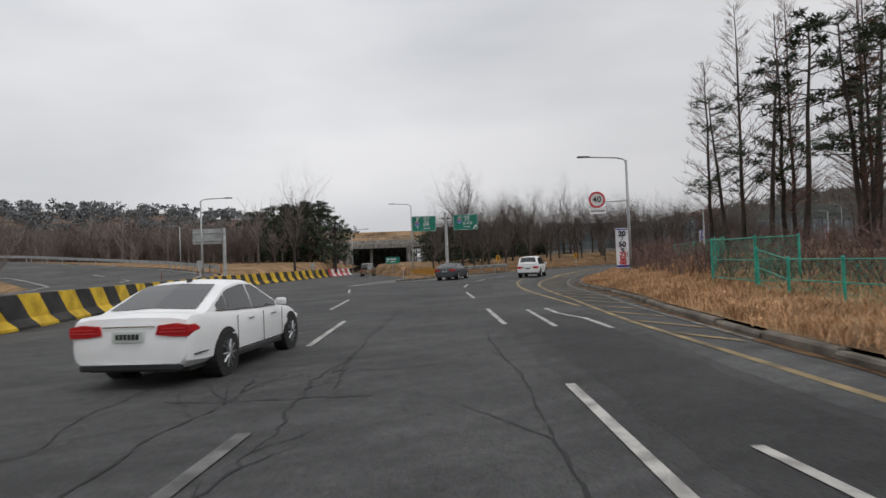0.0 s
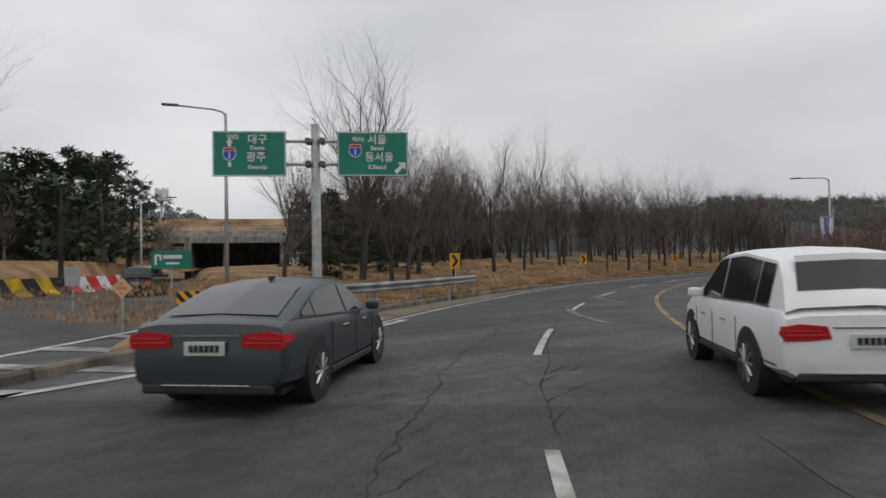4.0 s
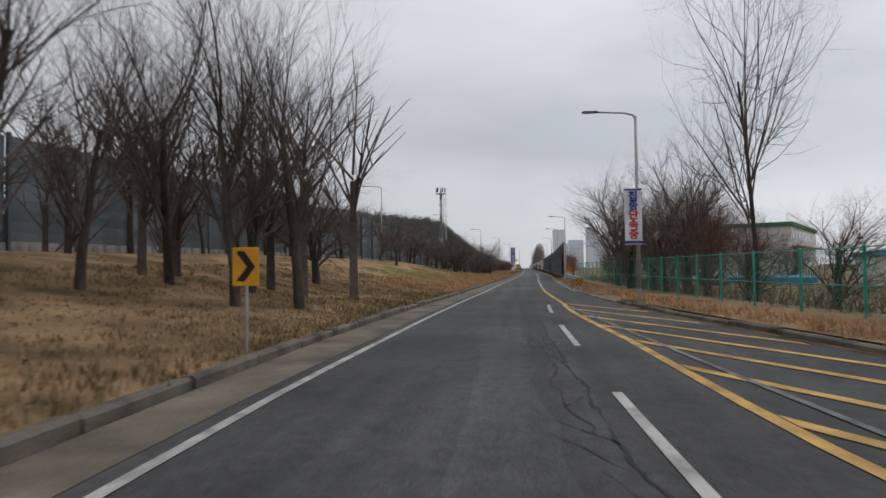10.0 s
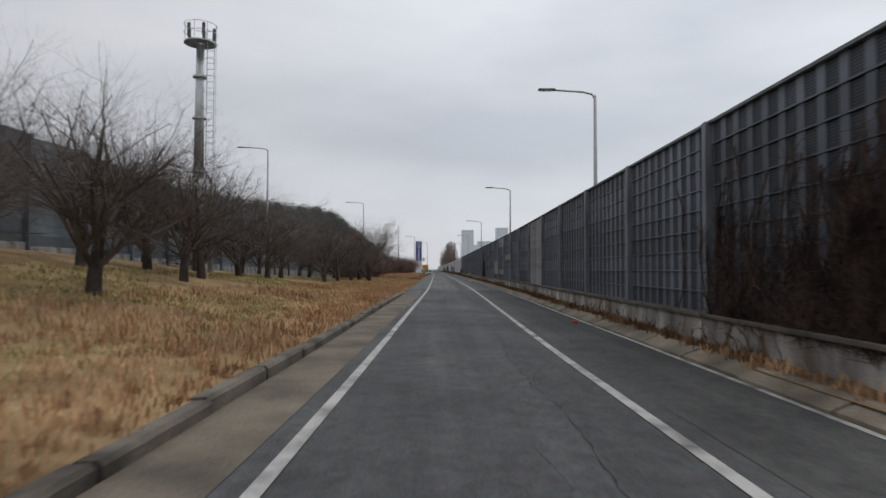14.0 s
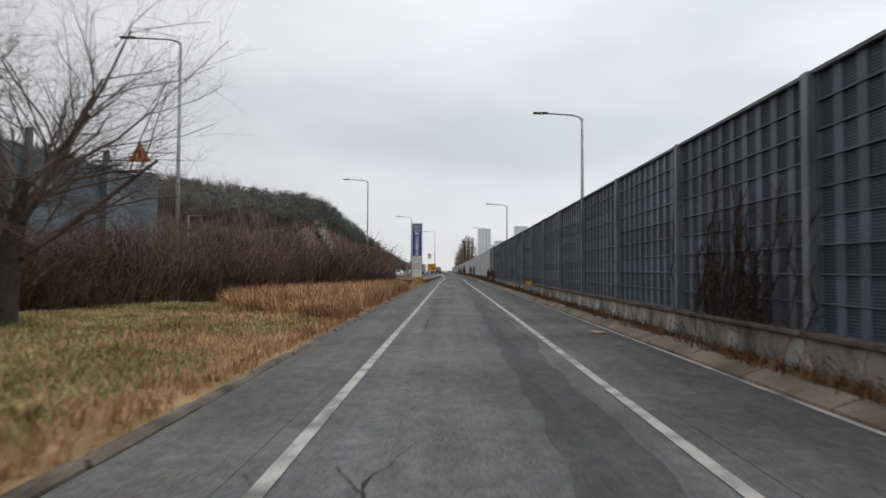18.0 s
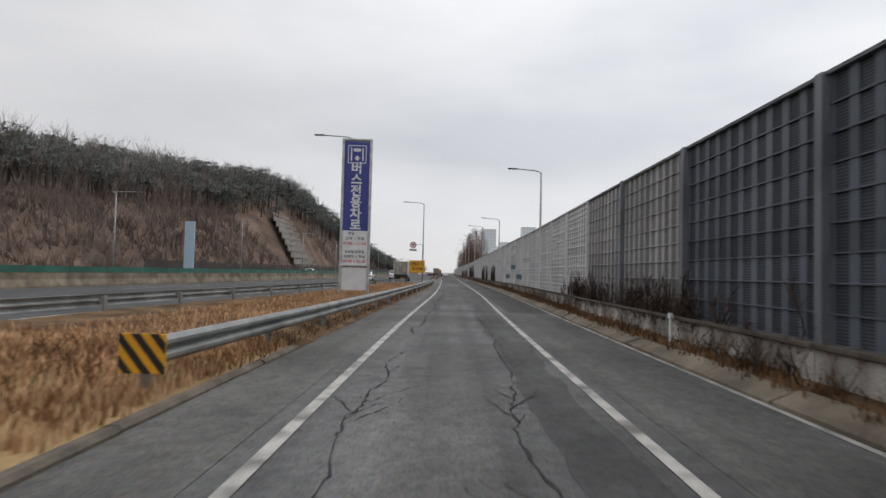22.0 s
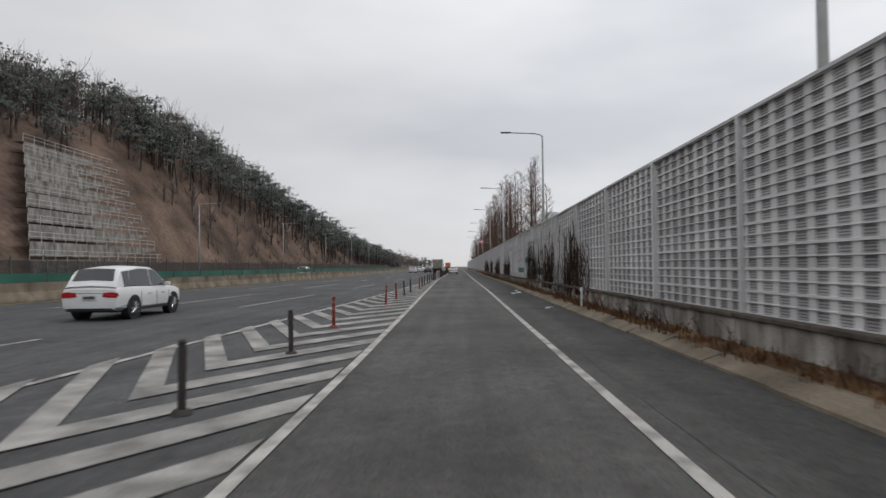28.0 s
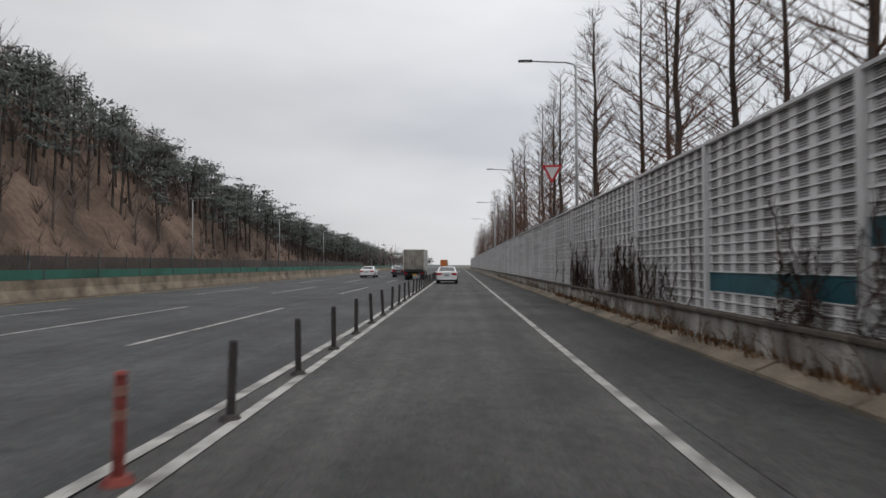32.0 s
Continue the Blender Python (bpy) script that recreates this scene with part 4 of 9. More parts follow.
# cracks: thin tar-dark wandering lines with short side branches
def crack(s0, s1, d0, wobble, width, seed):
    rnd = random.Random(seed)
    me = Mesh()

    def run(s, d, end, sway, w0, lean):
        v = []
        home = d
        while s < end:
            w = w0 * rnd.choice((0.25, 0.5, 0.8, 1.0, 1.5))
            v += [at(s, d - w / 2, 0.0065), at(s, d + w / 2, 0.0065)]
            if lean == 0 and rnd.random() < 0.10:
                run(s, d, s + rnd.uniform(0.5, 1.6), sway, w0 * 0.6, rnd.choice((-0.5, -0.3, 0.3, 0.5)))
            step = rnd.uniform(0.05, 0.2)
            s += step
            d += rnd.uniform(-sway, sway) * 0.34 + (home - d) * (0.05 if lean == 0 else 0) + lean * step
        if len(v) > 2:
            me.add(v, [(2 * i, 2 * i + 1, 2 * i + 3, 2 * i + 2) for i in range(len(v) // 2 - 1)])
    run(s0, d0, s1, wobble, width * 0.38, 0)
    return me


def cross_crack(s, d0, d1, width, seed):
    rnd = random.Random(seed)
    me, v, d = Mesh(), [], d0
    while d < d1:
        w = width * rnd.uniform(0.4, 1.3)
        v += [at(s - w / 2, d, 0.0066), at(s + w / 2, d, 0.0066)]
        d += rnd.uniform(0.08, 0.25)
        s += rnd.uniform(-0.09, 0.09)
    me.add(v, [(2 * i, 2 * i + 2, 2 * i + 3, 2 * i + 1) for i in range(len(v) // 2 - 1)])
    return me


CRACKS = [(3, 8.2, -2.6, 0.12, 0.07), (7.4, 21, -1.35, 0.14, 0.06), (3.4, 10, -1.6, 0.16, 0.07), (3, 12.5, 0.8, 0.07, 0.06), (2, 9, -3.6, 0.25, 0.05), (15, 28, -0.3, 0.15, 0.05), (28, 42, 0.9, 0.07, 0.06), (20, 40, 2.8, 0.2, 0.06),
          (44, 60, -0.7, 0.18, 0.04), (46, 64, 0.55, 0.07, 0.06), (62, 74, 2.0, 0.16, 0.06), (84, 98, 1.6, 0.15, 0.07), (98, 130, 1.15, 0.1, 0.09), (118, 140, 1.0, 0.16, 0.06), (141, 160, 1.2, 0.12, 0.05),
          (160, 186, 1.1, 0.08, 0.04), (212, 236, -0.62, 0.09, 0.08), (246, 275, -0.75, 0.12, 0.07), (262, 276, 0.05, 0.1, 0.03), (280, 300, -0.9, 0.13, 0.07), (284, 312, 0.75, 0.12, 0.08), (303, 338, -1.0, 0.15, 0.13), (306, 330, 0.7, 0.13, 0.05),
          (338, 348, -1.05, 0.12, 0.09), (330, 352, 0.2, 0.1, 0.04), (342, 366, 0.95, 0.12, 0.06)]
for i, c in enumerate(CRACKS):
    part("crack", crack(*c, 100 + i), M["crack"], road)
for i, (s, a, b) in enumerate([(7, -3.2, -0.6), (8.6, -1.6, 0.4), (12.5, -2.6, -0.9), (20.5, -2, 1), (224, -1.2, 1.2), (226.5, -0.9, 0.7), (252, -1.2, 0.6), (256, -1.3, 1.1), (275, -1.3, 1.2), (292, -1.2, 0.2), (309, -1.4, -0.2), (311.5, -1.0, 0.2), (332, -1.3, -0.2), (335.5, -1.2, 0.9), (345, -0.8, 1.1)]):
    part("crack", cross_crack(s, a, b, 0.028, 300 + i), M["crack"], road)
# repair patches and tyre-polished bands
for k, (s0, s1, a, b, mt) in enumerate([(-9, 16, 1.35, 3.65, "asphalt_swept_edge"), (60, 98, -2.4, 0.4, "asphalt_fork"), (148, 214, 0.75, 1.55, "seal"), (214, 303, 0.85, 1.5, "seal"), (303, 348, 0.8, 1.5, "seal"), (-8, 14, 1.75, 3.3, "asphalt_swept"), (-6, 9, 3.6, 4.6, "asphalt"), (24, 46, 2.2, 4.4, "asphalt_old"), (98, 128, -0.2, 0.7, "asphalt"), (214, 300, -0.75, 0.45, "asphalt_worn")]):
    part("asphalt_patch", ribbon(Mesh(), s0, s1, lambda s: a + 0.16 * noise.noise((s * 0.16, a * 9, 0)) + 0.12 * noise.noise((s * 1.1, a * 5, 0)), lambda s: b + 0.2 * noise.noise((s * 0.2, b * 9, 3)) + 0.12 * noise.noise((s * 1.1, b * 5, 3)), 0.0030 + 0.0003 * k, 0.4), M[mt], road)

# writing and lozenge painted on the lane
for s0, s1 in ((352.8, 353.6), (354.9, 355.9)):
    marking(ribbon(Mesh(), s0, s1, -0.12, 0.0, 0.012, 0.4), M["worn_white"])
for a in (1, -1):
    me = Mesh()
    z = 0.013 + 0.001 * a
    me.add([at(353.75, -0.04 - a * 0.30, z), at(353.95, -0.04 - a * 0.30, z), at(354.65, -0.04 + a * 0.30, z), at(354.45, -0.04 + a * 0.30, z)], [(0, 1, 2, 3)])
    marking(me, M["worn_white"])
for s0, s1, a, b in [(358.9, 359.3, -0.75, -0.25), (357.6, 358.5, -0.4, -0.25), (357.9, 358.2, -0.85, -0.6), (356.9, 357.15, -0.85, -0.35), (356.9, 359.3, -0.08, 0.08), (358.65, 358.95, -0.34, 0.30), (356.8, 357.1, -0.38, 0.30),
                     (356.8, 359.3, 0.38, 0.54), (358.65, 358.9, 0.38, 0.82), (357.3, 358.3, 0.70, 0.83), (360.5, 360.75, -1.3, -0.95), (360.8, 362.8, -1.12, -0.98), (362.9, 363.2, -1.12, -0.72), (360.5, 360.8, -0.62, -0.15), (362.9, 363.2, -0.52, 0.0),
                     (360.8, 362.9, -0.55, -0.42), (361.9, 362.15, -0.42, 0.0), (360.6, 363.2, 0.04, 0.16), (360.6, 363.2, 0.2, 0.32), (360.6, 363.2, 0.42, 0.54), (360.5, 360.75, 0.54, 0.78), (360.5, 360.75, 1.0, 1.35), (361.0, 362.9, 0.96, 1.1), (362.95, 363.2, 0.8, 1.1)]:
    marking(ribbon(Mesh(), s0, s1, a, b, 0.012 if s1 - s0 > 0.5 else 0.0135, 0.5), M["worn_white"])


# ---- sound barriers ----
BAY, ROWS, ROW = 4.74, 9, 0.40


def panel_sheet(name, fields, lips, mats, depth=0.022):
    """One pressed sheet, built along y and facing -x: slotted fields let in between flat bands, with level lips standing out."""
    length, h, e = BAY - 0.16, ROW / 2 - 0.0005, 0.006
    pitch = length / fields
    ys, zs = [], []
    for i in range(fields):
        y = -length / 2 + pitch * i
        ys += [y, y + pitch * 0.19, y + pitch * 0.19 + e, y + pitch * 0.81 - e, y + pitch * 0.81]
    ys.append(length / 2)
    for z0, z1 in lips:
        zs += [z0 - e, z0, z1, z1 + e]
    zs = sorted({min(h, max(-h, z)) for z in zs} | {-h, h})

    def lip(z):
        return any(z0 - 1e-6 <= z <= z1 + 1e-6 for z0, z1 in lips)

    def field(y):
        u = ((y + length / 2) / pitch) % 1.0
        return 0.19 + e / pitch - 1e-4 <= u <= 0.81 - e / pitch + 1e-4

    me = Mesh()
    pts, ny, nz = [], len(ys), len(zs)
    for z in zs:
        for y in ys:
            pts.append((-0.018 if lip(z) else (depth if field(y) else 0.0), y, z))
    fs = [(r * ny + c, (r + 1) * ny + c, (r + 1) * ny + c + 1, r * ny + c + 1) for r in range(nz - 1) for c in range(ny - 1)]
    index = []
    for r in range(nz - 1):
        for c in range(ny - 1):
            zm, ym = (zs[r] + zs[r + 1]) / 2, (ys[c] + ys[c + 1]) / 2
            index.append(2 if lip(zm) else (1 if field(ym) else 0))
    rim = [c for c in range(ny)] + [r * ny + ny - 1 for r in range(1, nz)] + [(nz - 1) * ny + c for c in range(ny - 2, -1, -1)] + [r * ny for r in range(nz - 2, 0, -1)]
    k = len(pts)
    pts += [(0.07, pts[i][1], pts[i][2]) for i in rim]
    n = len(rim)
    fs += [(rim[i], rim[(i + 1) % n], k + (i + 1) % n, k + i) for i in range(n)] + [tuple(range(k, k + n))]
    index += [0] * (n + 1)
    me.add(pts, fs)
    data = me.data(name, M[mats[0]])
    for mt in mats[1:]:
        data.materials.append(M[mt])
    data.polygons.foreach_set("material_index", index)
    return data


EDGE_LIPS = [(-0.2, -0.178), (0.178, 0.2)]
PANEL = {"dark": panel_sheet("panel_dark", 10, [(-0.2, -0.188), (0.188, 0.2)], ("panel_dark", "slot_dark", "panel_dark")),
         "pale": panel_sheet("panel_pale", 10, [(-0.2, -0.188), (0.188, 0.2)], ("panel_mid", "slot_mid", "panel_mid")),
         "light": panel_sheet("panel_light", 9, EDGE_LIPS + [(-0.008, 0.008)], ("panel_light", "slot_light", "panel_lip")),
         "teal": panel_sheet("panel_teal", 1, [(-0.2, -0.188), (0.188, 0.2)], ("panel_teal", "panel_teal", "panel_teal"), 0.004)}
post_me = Mesh().box((0.16, 0.16, 1.0), (0, 0, 0.5), bevel=0.012).data("post", M["post_grey"])
post_light_me = Mesh().box((0.12, 0.12, 1.0), (0.03, 0, 0.5), bevel=0.012).data("post", M["panel_light"])


def wall_place(s, d, z):
    return Matrix.Translation(at(s, d, z)) @ pose(0, 0, 0, 0, 0, yaw_at(s))


def wall_height(s):
    return float(np.interp(s, [178, 300, 340, 356, 396, 412, 460], [3.36, 3.38, 3.48, 3.38, 3.1, 2.9, 2.84]))


M["footing"] = material("streaked_footing_concrete", (0.20, 0.175, 0.15), 0.92, 0, 0.4, 1.5, 0.5, 30, (0.46, 0.44, 0.405), stretch=(1, 1, 0.3), contrast=(0.36, 0.62), by_object=0.2)
M["ledge"] = material("mossy_dark_ledge", (0.06, 0.05, 0.04), 0.95, 0, 0.4, 2.5, 0.5, 30, (0.15, 0.12, 0.095))


def barrier(name, label, edges, style, special):
    whole = thing(name, label, "sound barrier")
    foot_me = Mesh().box((0.26, BAY - 0.03, 0.60), (0, 0, 0.01), bevel=0.015).data("footing", M["footing"])
    ledge_me = Mesh().box((0.34, BAY - 0.01, 0.07), (0, 0, 0.0), bevel=0.015).data("ledge", M["ledge"])
    count = len(edges) - 1
    for i in range(count):
        s0, sm_ = edges[i], (edges[i] + edges[i + 1]) / 2
        stretch = (edges[i + 1] - edges[i]) / BAY
        hz = wall_height(sm_)
        k = hz / (ROWS * ROW)
        d = WALL_D(sm_)
        part("post", post_me if style == "dark" and i else post_light_me, None, whole, m=wall_place(s0, WALL_D(s0) - 0.04, 0.30) @ Matrix.Diagonal((1, 1, hz + 0.42, 1)))
        for r in range(ROWS):
            part("panel", PANEL[special.get((i, r), style)], None, whole, m=wall_place(sm_, d, 0.68 + (r + 0.5) * ROW * k) @ Matrix.Diagonal((1, stretch, k, 1)))
        part("footing", foot_me, None, whole, m=wall_place(sm_, WALL_D(s0) - 0.02, 0.32) @ Matrix.Diagonal((1, stretch, 1, 1)))
        part("ledge", ledge_me, None, whole, "dark mossy ledge" if i == 0 else "", m=wall_place(sm_, WALL_D(s0) - 0.05, 0.645) @ Matrix.Diagonal((1, stretch, 1, 1)))
    cap = Mesh().sweep([(-0.06, -0.025), (-0.06, 0.025), (0.06, 0.025), (0.06, -0.025)], [lambda a, u, q=q: at(q, WALL_D(q) + a, 0.70 + wall_height(q) + u) for q in edges], closed=True)
    part("cap_rail", cap, M["post_dark"] if style == "dark" else M["panel_light"], whole)
    return whole


dark_special = {(10, 1): "pale", (10, 2): "pale", (10, 3): "pale", (9, 7): "pale", (9, 8): "pale", (8, 4): "pale", (9, 1): "pale"}
for r in range(9):
    dark_special[(5, r)] = dark_special[(26, r)] = dark_special[(27, r)] = "pale"
barrier("sound_barrier", "tall dark louvred metal sound barrier on a concrete footing", [178.08 + BAY * i for i in range(29)], "dark", dark_special)
teal = {}
for i0 in (5, 24, 33):
    teal.update({(i0, 1): "teal", (i0 + 1, 3): "teal", (i0 + 2, 1): "teal"})
barrier("sound_barrier", "long pale grey slatted sound barrier with a few teal panels", [float(np.interp(i, [0, 8, 27, 36, 86], [310.8, 346.0, 426.9, 464.7, 676.7])) for i in range(87)], "light", teal)

# the older grey barrier on the motorway bank
lb = thing("sound_barrier", "weathered blue-grey metal sound barrier along the motorway bank", "sound barrier")
LB_D = along((70, -27), (120, -24), (180, -20.5), (230, -16.8), (262, -13.8))


def lb_z(s):
    return verge_z(s, LB_D(s))


lpanel = Mesh()
lpanel.box((0.07, 4.0, 0.49), (0, 0, 0))
lpanel.box((0.09, 4.0, 0.05), (0, 0, 0.22))
lpanel.box((0.085, 4.0, 0.03), (0, 0, -0.06))
M["panel_old"] = material("weathered_blue_panel", (0.085, 0.105, 0.122), 0.6, 0.2, 0.3, 0.5, 0.2, 40, (0.145, 0.17, 0.184), by_object=0.25)
lp = lpanel.data("panel", M["panel_old"])
lpost = Mesh().box((0.2, 0.16, 5.6), (0, 0, 0), bevel=0.01).data("post", M["panel_old"])
lfoot = Mesh().box((0.3, 4.03, 0.8), (0, 0, 0), bevel=0.02).data("footing", M["concrete_dark"])
for i in range(8, 47):
    s = 72 + 4.05 * i
    d = LB_D(s)
    yaw = yaw_at(s) + math.degrees(math.atan2(-(LB_D(s + 2) - LB_D(s - 2)), 4.0))
    z = lb_z(s)
    turn = pose(0, 0, 0, 0, 0, yaw)
    for r in range(10 if s < 235 else 9):
        p = Matrix.Translation(at(s, d, z + 0.85 + 0.5 * r)) @ turn
        part("panel", lp, None, lb, m=p)
    part("footing", lfoot, None, lb, "dark concrete footing" if i == 8 else "", m=Matrix.Translation(at(s, d, z + 0.2)) @ turn)
    part("post", lpost, None, lb, m=Matrix.Translation(at(s - 2.0, d + 0.02, z + 2.9)) @ turn)


# ---- street lamps ----
def street_lamp(arm, hgt, m, label, group):
    """Tapered pole with a flat arm to -x and a slim head at its end."""
    t = thing("street_lamp", label, "street lamp", group, m)
    part("pole", Mesh().tube((0, 0, -0.3), (0, 0, hgt - 0.1), 0.095, 0.055, 10), M["pole"], t, smooth=True)
    part("base_plate", Mesh().box((0.34, 0.34, 0.05), (0, 0, 0.03), bevel=0.01).tube((0, 0, 0.05), (0, 0, 0.45), 0.11, 0.105, 10), M["pole"], t)
    a = Mesh()
    a.bar([(0, 0, hgt - 0.25), (-0.10, 0, hgt - 0.06), (-0.45, 0, hgt + 0.03), (-arm + 0.45, 0, hgt + 0.10)], 0.035, 8)
    part("arm", a, M["pole"], t, smooth=True)
    h = Mesh().box((0.62, 0.20, 0.075), (-arm + 0.18, 0, hgt + 0.115), bevel=0.03)
    head = part("lamp_head", h, M["post_dark"], t, "flat grey lamp head")
    part("lens", Mesh().box((0.42, 0.14, 0.012), (-arm + 0.16, 0, hgt + 0.073)), M["white_sign"], head)
    return t


g_right = "street lamps along the slip road"
for s, d, z in [(137.8, 5.5, 7.42), (194.3, 5.4, 7.8), (223, 5.35, 8.0), (257.8, 5.4, 7.95), (293.2, 5.35, 7.85), (327.2, 5.05, 7.8), (359.8, 5.1, 7.6), (391.5, 5.15, 9.1), (420.3, 5.25, 9.3), (452.5, 5.25, 10.0), (481, 5.2, 10.2), (512, 5.2, 10.2), (543, 5.2, 10.2), (575, 5.2, 10.2)]:
    street_lamp(1.95 if s < 380 else 2.4, z, stand(s, d, 0.1), "tall grey street lamp with a single arm over the slip road", g_right)
street_lamp(2.35, 5.95, pose(9.35, 31.0, 0.3, 0, 0, 4), "grey street lamp carrying a speed sign and banner", g_right)
street_lamp(2.05, 6.4, stand(89.8, 9.65, 0.1, 6), "grey street lamp carrying a cloth banner", g_right)
for s, d, z in [(148, -20.4, 10.6), (185.2, -16.6, 11.4), (220, -13.9, 10.8), (255.1, -10.65, 10.3), (290, -8.1, 9.9), (325.9, -6.5, 9.5), (359.9, -3.6, 9.35)]:
    street_lamp(2.25, z - (verge_z(s, d) if s < 330 else 0.1), stand(s, d, verge_z(s, d) if s < 330 else 0.1), "tall grey street lamp reaching over the motorway", "street lamps along the motorway")
for s in (285, 319, 353, 387, 421, 455, 489, 523, 557, 591):
    street_lamp(-2.2, 9.0, stand(s, median_d(s) - 12.2, 0.0), "grey street lamp on the far side of the motorway", "street lamps beyond the motorway")
for x, y, z, r in [(-18.4, 47.5, 6.9, 200), (-38, 90, 8, 30), (-3.2, 66.0, 7.6, 10), (-22, 120, 9, 10), (-12.5, 86, 6.2, 180), (40, 128, 7.0, 60)]:
    street_lamp(2.2, z, pose(x, y, 0.0, 0, 0, r), "grey street lamp near the fork", "street lamps at the fork")


# ---- signs ----
def plate(size, thick=0.03, bevel=0.01):
    return Mesh().box((size[0], thick, size[1]), (0, 0, 0), bevel=bevel)


def bars(parent, mat, places, y=-0.024):
    for x, z, w, h in places:
        part("lettering", Mesh().box((w, 0.006, h), (x, y, z)), mat, parent)


def disc(r, n=32):
    return [(r * math.cos(2 * math.pi * i / n), r * math.sin(2 * math.pi * i / n)) for i in range(n)]


def ring(r0, r1, depth, n=36):
    me = Mesh()
    pts = []
    for r in (r0, r1):
        for y in (0, depth):
            pts += [(r * math.cos(2 * math.pi * i / n), y, r * math.sin(2 * math.pi * i / n)) for i in range(n)]
    f = []
    for i in range(n):
        j = (i + 1) % n
        f += [(i, j, 2 * n + j, 2 * n + i), (n + i, 3 * n + i, 3 * n + j, n + j), (2 * n + i, 2 * n + j, 3 * n + j, 3 * n + i), (i, n + i, n + j, j)]
    return me.add(pts, f)


def shield(parent, x, z, k):
    """Route shield: blue with a red head band and the number 1."""
    body = part("route_shield", Mesh().outline([(0.20 * k, 0.24 * k), (-0.20 * k, 0.24 * k), (-0.24 * k, 0.02 * k), (-0.19 * k, -0.15 * k), (0, -0.25 * k), (0.19 * k, -0.15 * k), (0.24 * k, 0.02 * k)], 0.004), M["white_sign"], parent, "blue route shield with a red band", m=Matrix.Translation((x, -0.026, z)))
    part("field", Mesh().outline([(0.20 * k, 0.11 * k), (-0.20 * k, 0.11 * k), (-0.215 * k, 0.0), (-0.17 * k, -0.13 * k), (0, -0.22 * k), (0.17 * k, -0.13 * k), (0.215 * k, 0)], 0.003), M["shield_blue"], body, m=Matrix.Translation((0, -0.004, 0)))
    part("band", Mesh().outline([(0.185 * k, 0.22 * k), (-0.185 * k, 0.22 * k), (-0.20 * k, 0.13 * k), (0.20 * k, 0.13 * k)], 0.003), M["red"], body, m=Matrix.Translation((0, -0.004, 0)))
    lettering("1", 0.30 * k, M["white_sign"], body, (0, -0.008, -0.05 * k), bold=0.006)


# overhead direction signs on one post
gx, gy = 0.42, 62.3
gantry = thing("direction_sign", "two green road direction signs on a thick grey post", "road sign", m=pose(gx, gy, 0.33, 0, 0, -3))
part("post", Mesh().tube((0, 0.2, -0.3), (0, 0.2, 6.0), 0.17, 0.15, 16).tube((0, 0.2, 6.0), (0, 0.2, 6.06), 0.16, 0.05, 16), M["galv"], gantry, smooth=False)
for z in (4.62, 5.42):
    part("cross_bar", Mesh().tube((-1.25, 0.2, z), (1.0, 0.2, z), 0.06, 0.06, 10), M["galv"], gantry)
    for x in (-0.25, 0.25):
        part("clamp", Mesh().box((0.18, 0.42, 0.2), (x, 0.2, z), bevel=0.03), M["post_dark"], gantry)
gl = part("sign_panel", plate((2.45, 1.55)), M["green_sign"], gantry, "green sign pointing straight on", m=Matrix.Translation((-2.2, 0, 4.95)))
gr = part("sign_panel", plate((2.45, 1.55)), M["green_sign"], gantry, "green sign pointing to the right", m=Matrix.Translation((1.98, 0, 4.95)))
for g, words in ((gl, (("대구", 0.36, 0.27, 0.48), ("Daegu", 0.19, 0.27, 0.20), ("광주", 0.36, 0.22, -0.13), ("Gwangju", 0.19, 0.27, -0.46), ("남(S)", 0.2, -0.55, 0.58))),
                 (gr, (("서울", 0.36, 0.15, 0.48), ("Seoul", 0.21, 0.15, 0.20), ("동서울", 0.36, 0.22, -0.13), ("E.Seoul", 0.21, 0.15, -0.46), ("북(N)", 0.18, -0.5, 0.5)))):
    for w, sz, x, z in words:
        lettering(w, sz, M["white_sign"], g, (x, -0.022, z), bold=0.004)
    edge = Mesh()
    for x, z, a, b in ((0, 0.74, 2.4, 0.025), (0, -0.74, 2.4, 0.025), (-1.19, 0, 0.025, 1.5), (1.19, 0, 0.025, 1.5)):
        edge.box((a, 0.006, b), (x, -0.019, z))
    part("border", edge, M["white_sign"], g)
shield(gl, -0.66, -0.02, 0.95)
part("arrow", Mesh().outline([(0.12, 0), (0.05, 0), (0.05, -0.12), (-0.05, -0.12), (-0.05, 0), (-0.12, 0), (0, 0.18)][::-1], 0.005), M["white_sign"], gl, m=Matrix.Translation((-0.66, -0.024, 0.36)))
part("arrow", Mesh().box((0.10, 0.005, 0.16), (0, 0, 0)), M["white_sign"], gl, m=Matrix.Translation((-0.66, -0.024, -0.36)))
shield(gr, -0.6, 0.1, 0.95)
part("arrow", Mesh().outline([(0.20, 0.20), (-0.07, 0.20), (0.02, 0.10), (-0.2, -0.10), (-0.10, -0.20), (0.10, 0.02), (0.20, -0.07)], 0.005), M["white_sign"], gr, m=Matrix.Translation((0.93, -0.024, -0.5)))
bracket = Mesh()
for x in (-2.7, -1.7, 1.5, 2.5):
    bracket.box((0.05, 0.1, 1.5), (x, 0.07, 4.95))
part("sign_bracket", bracket, M["galv"], gantry)


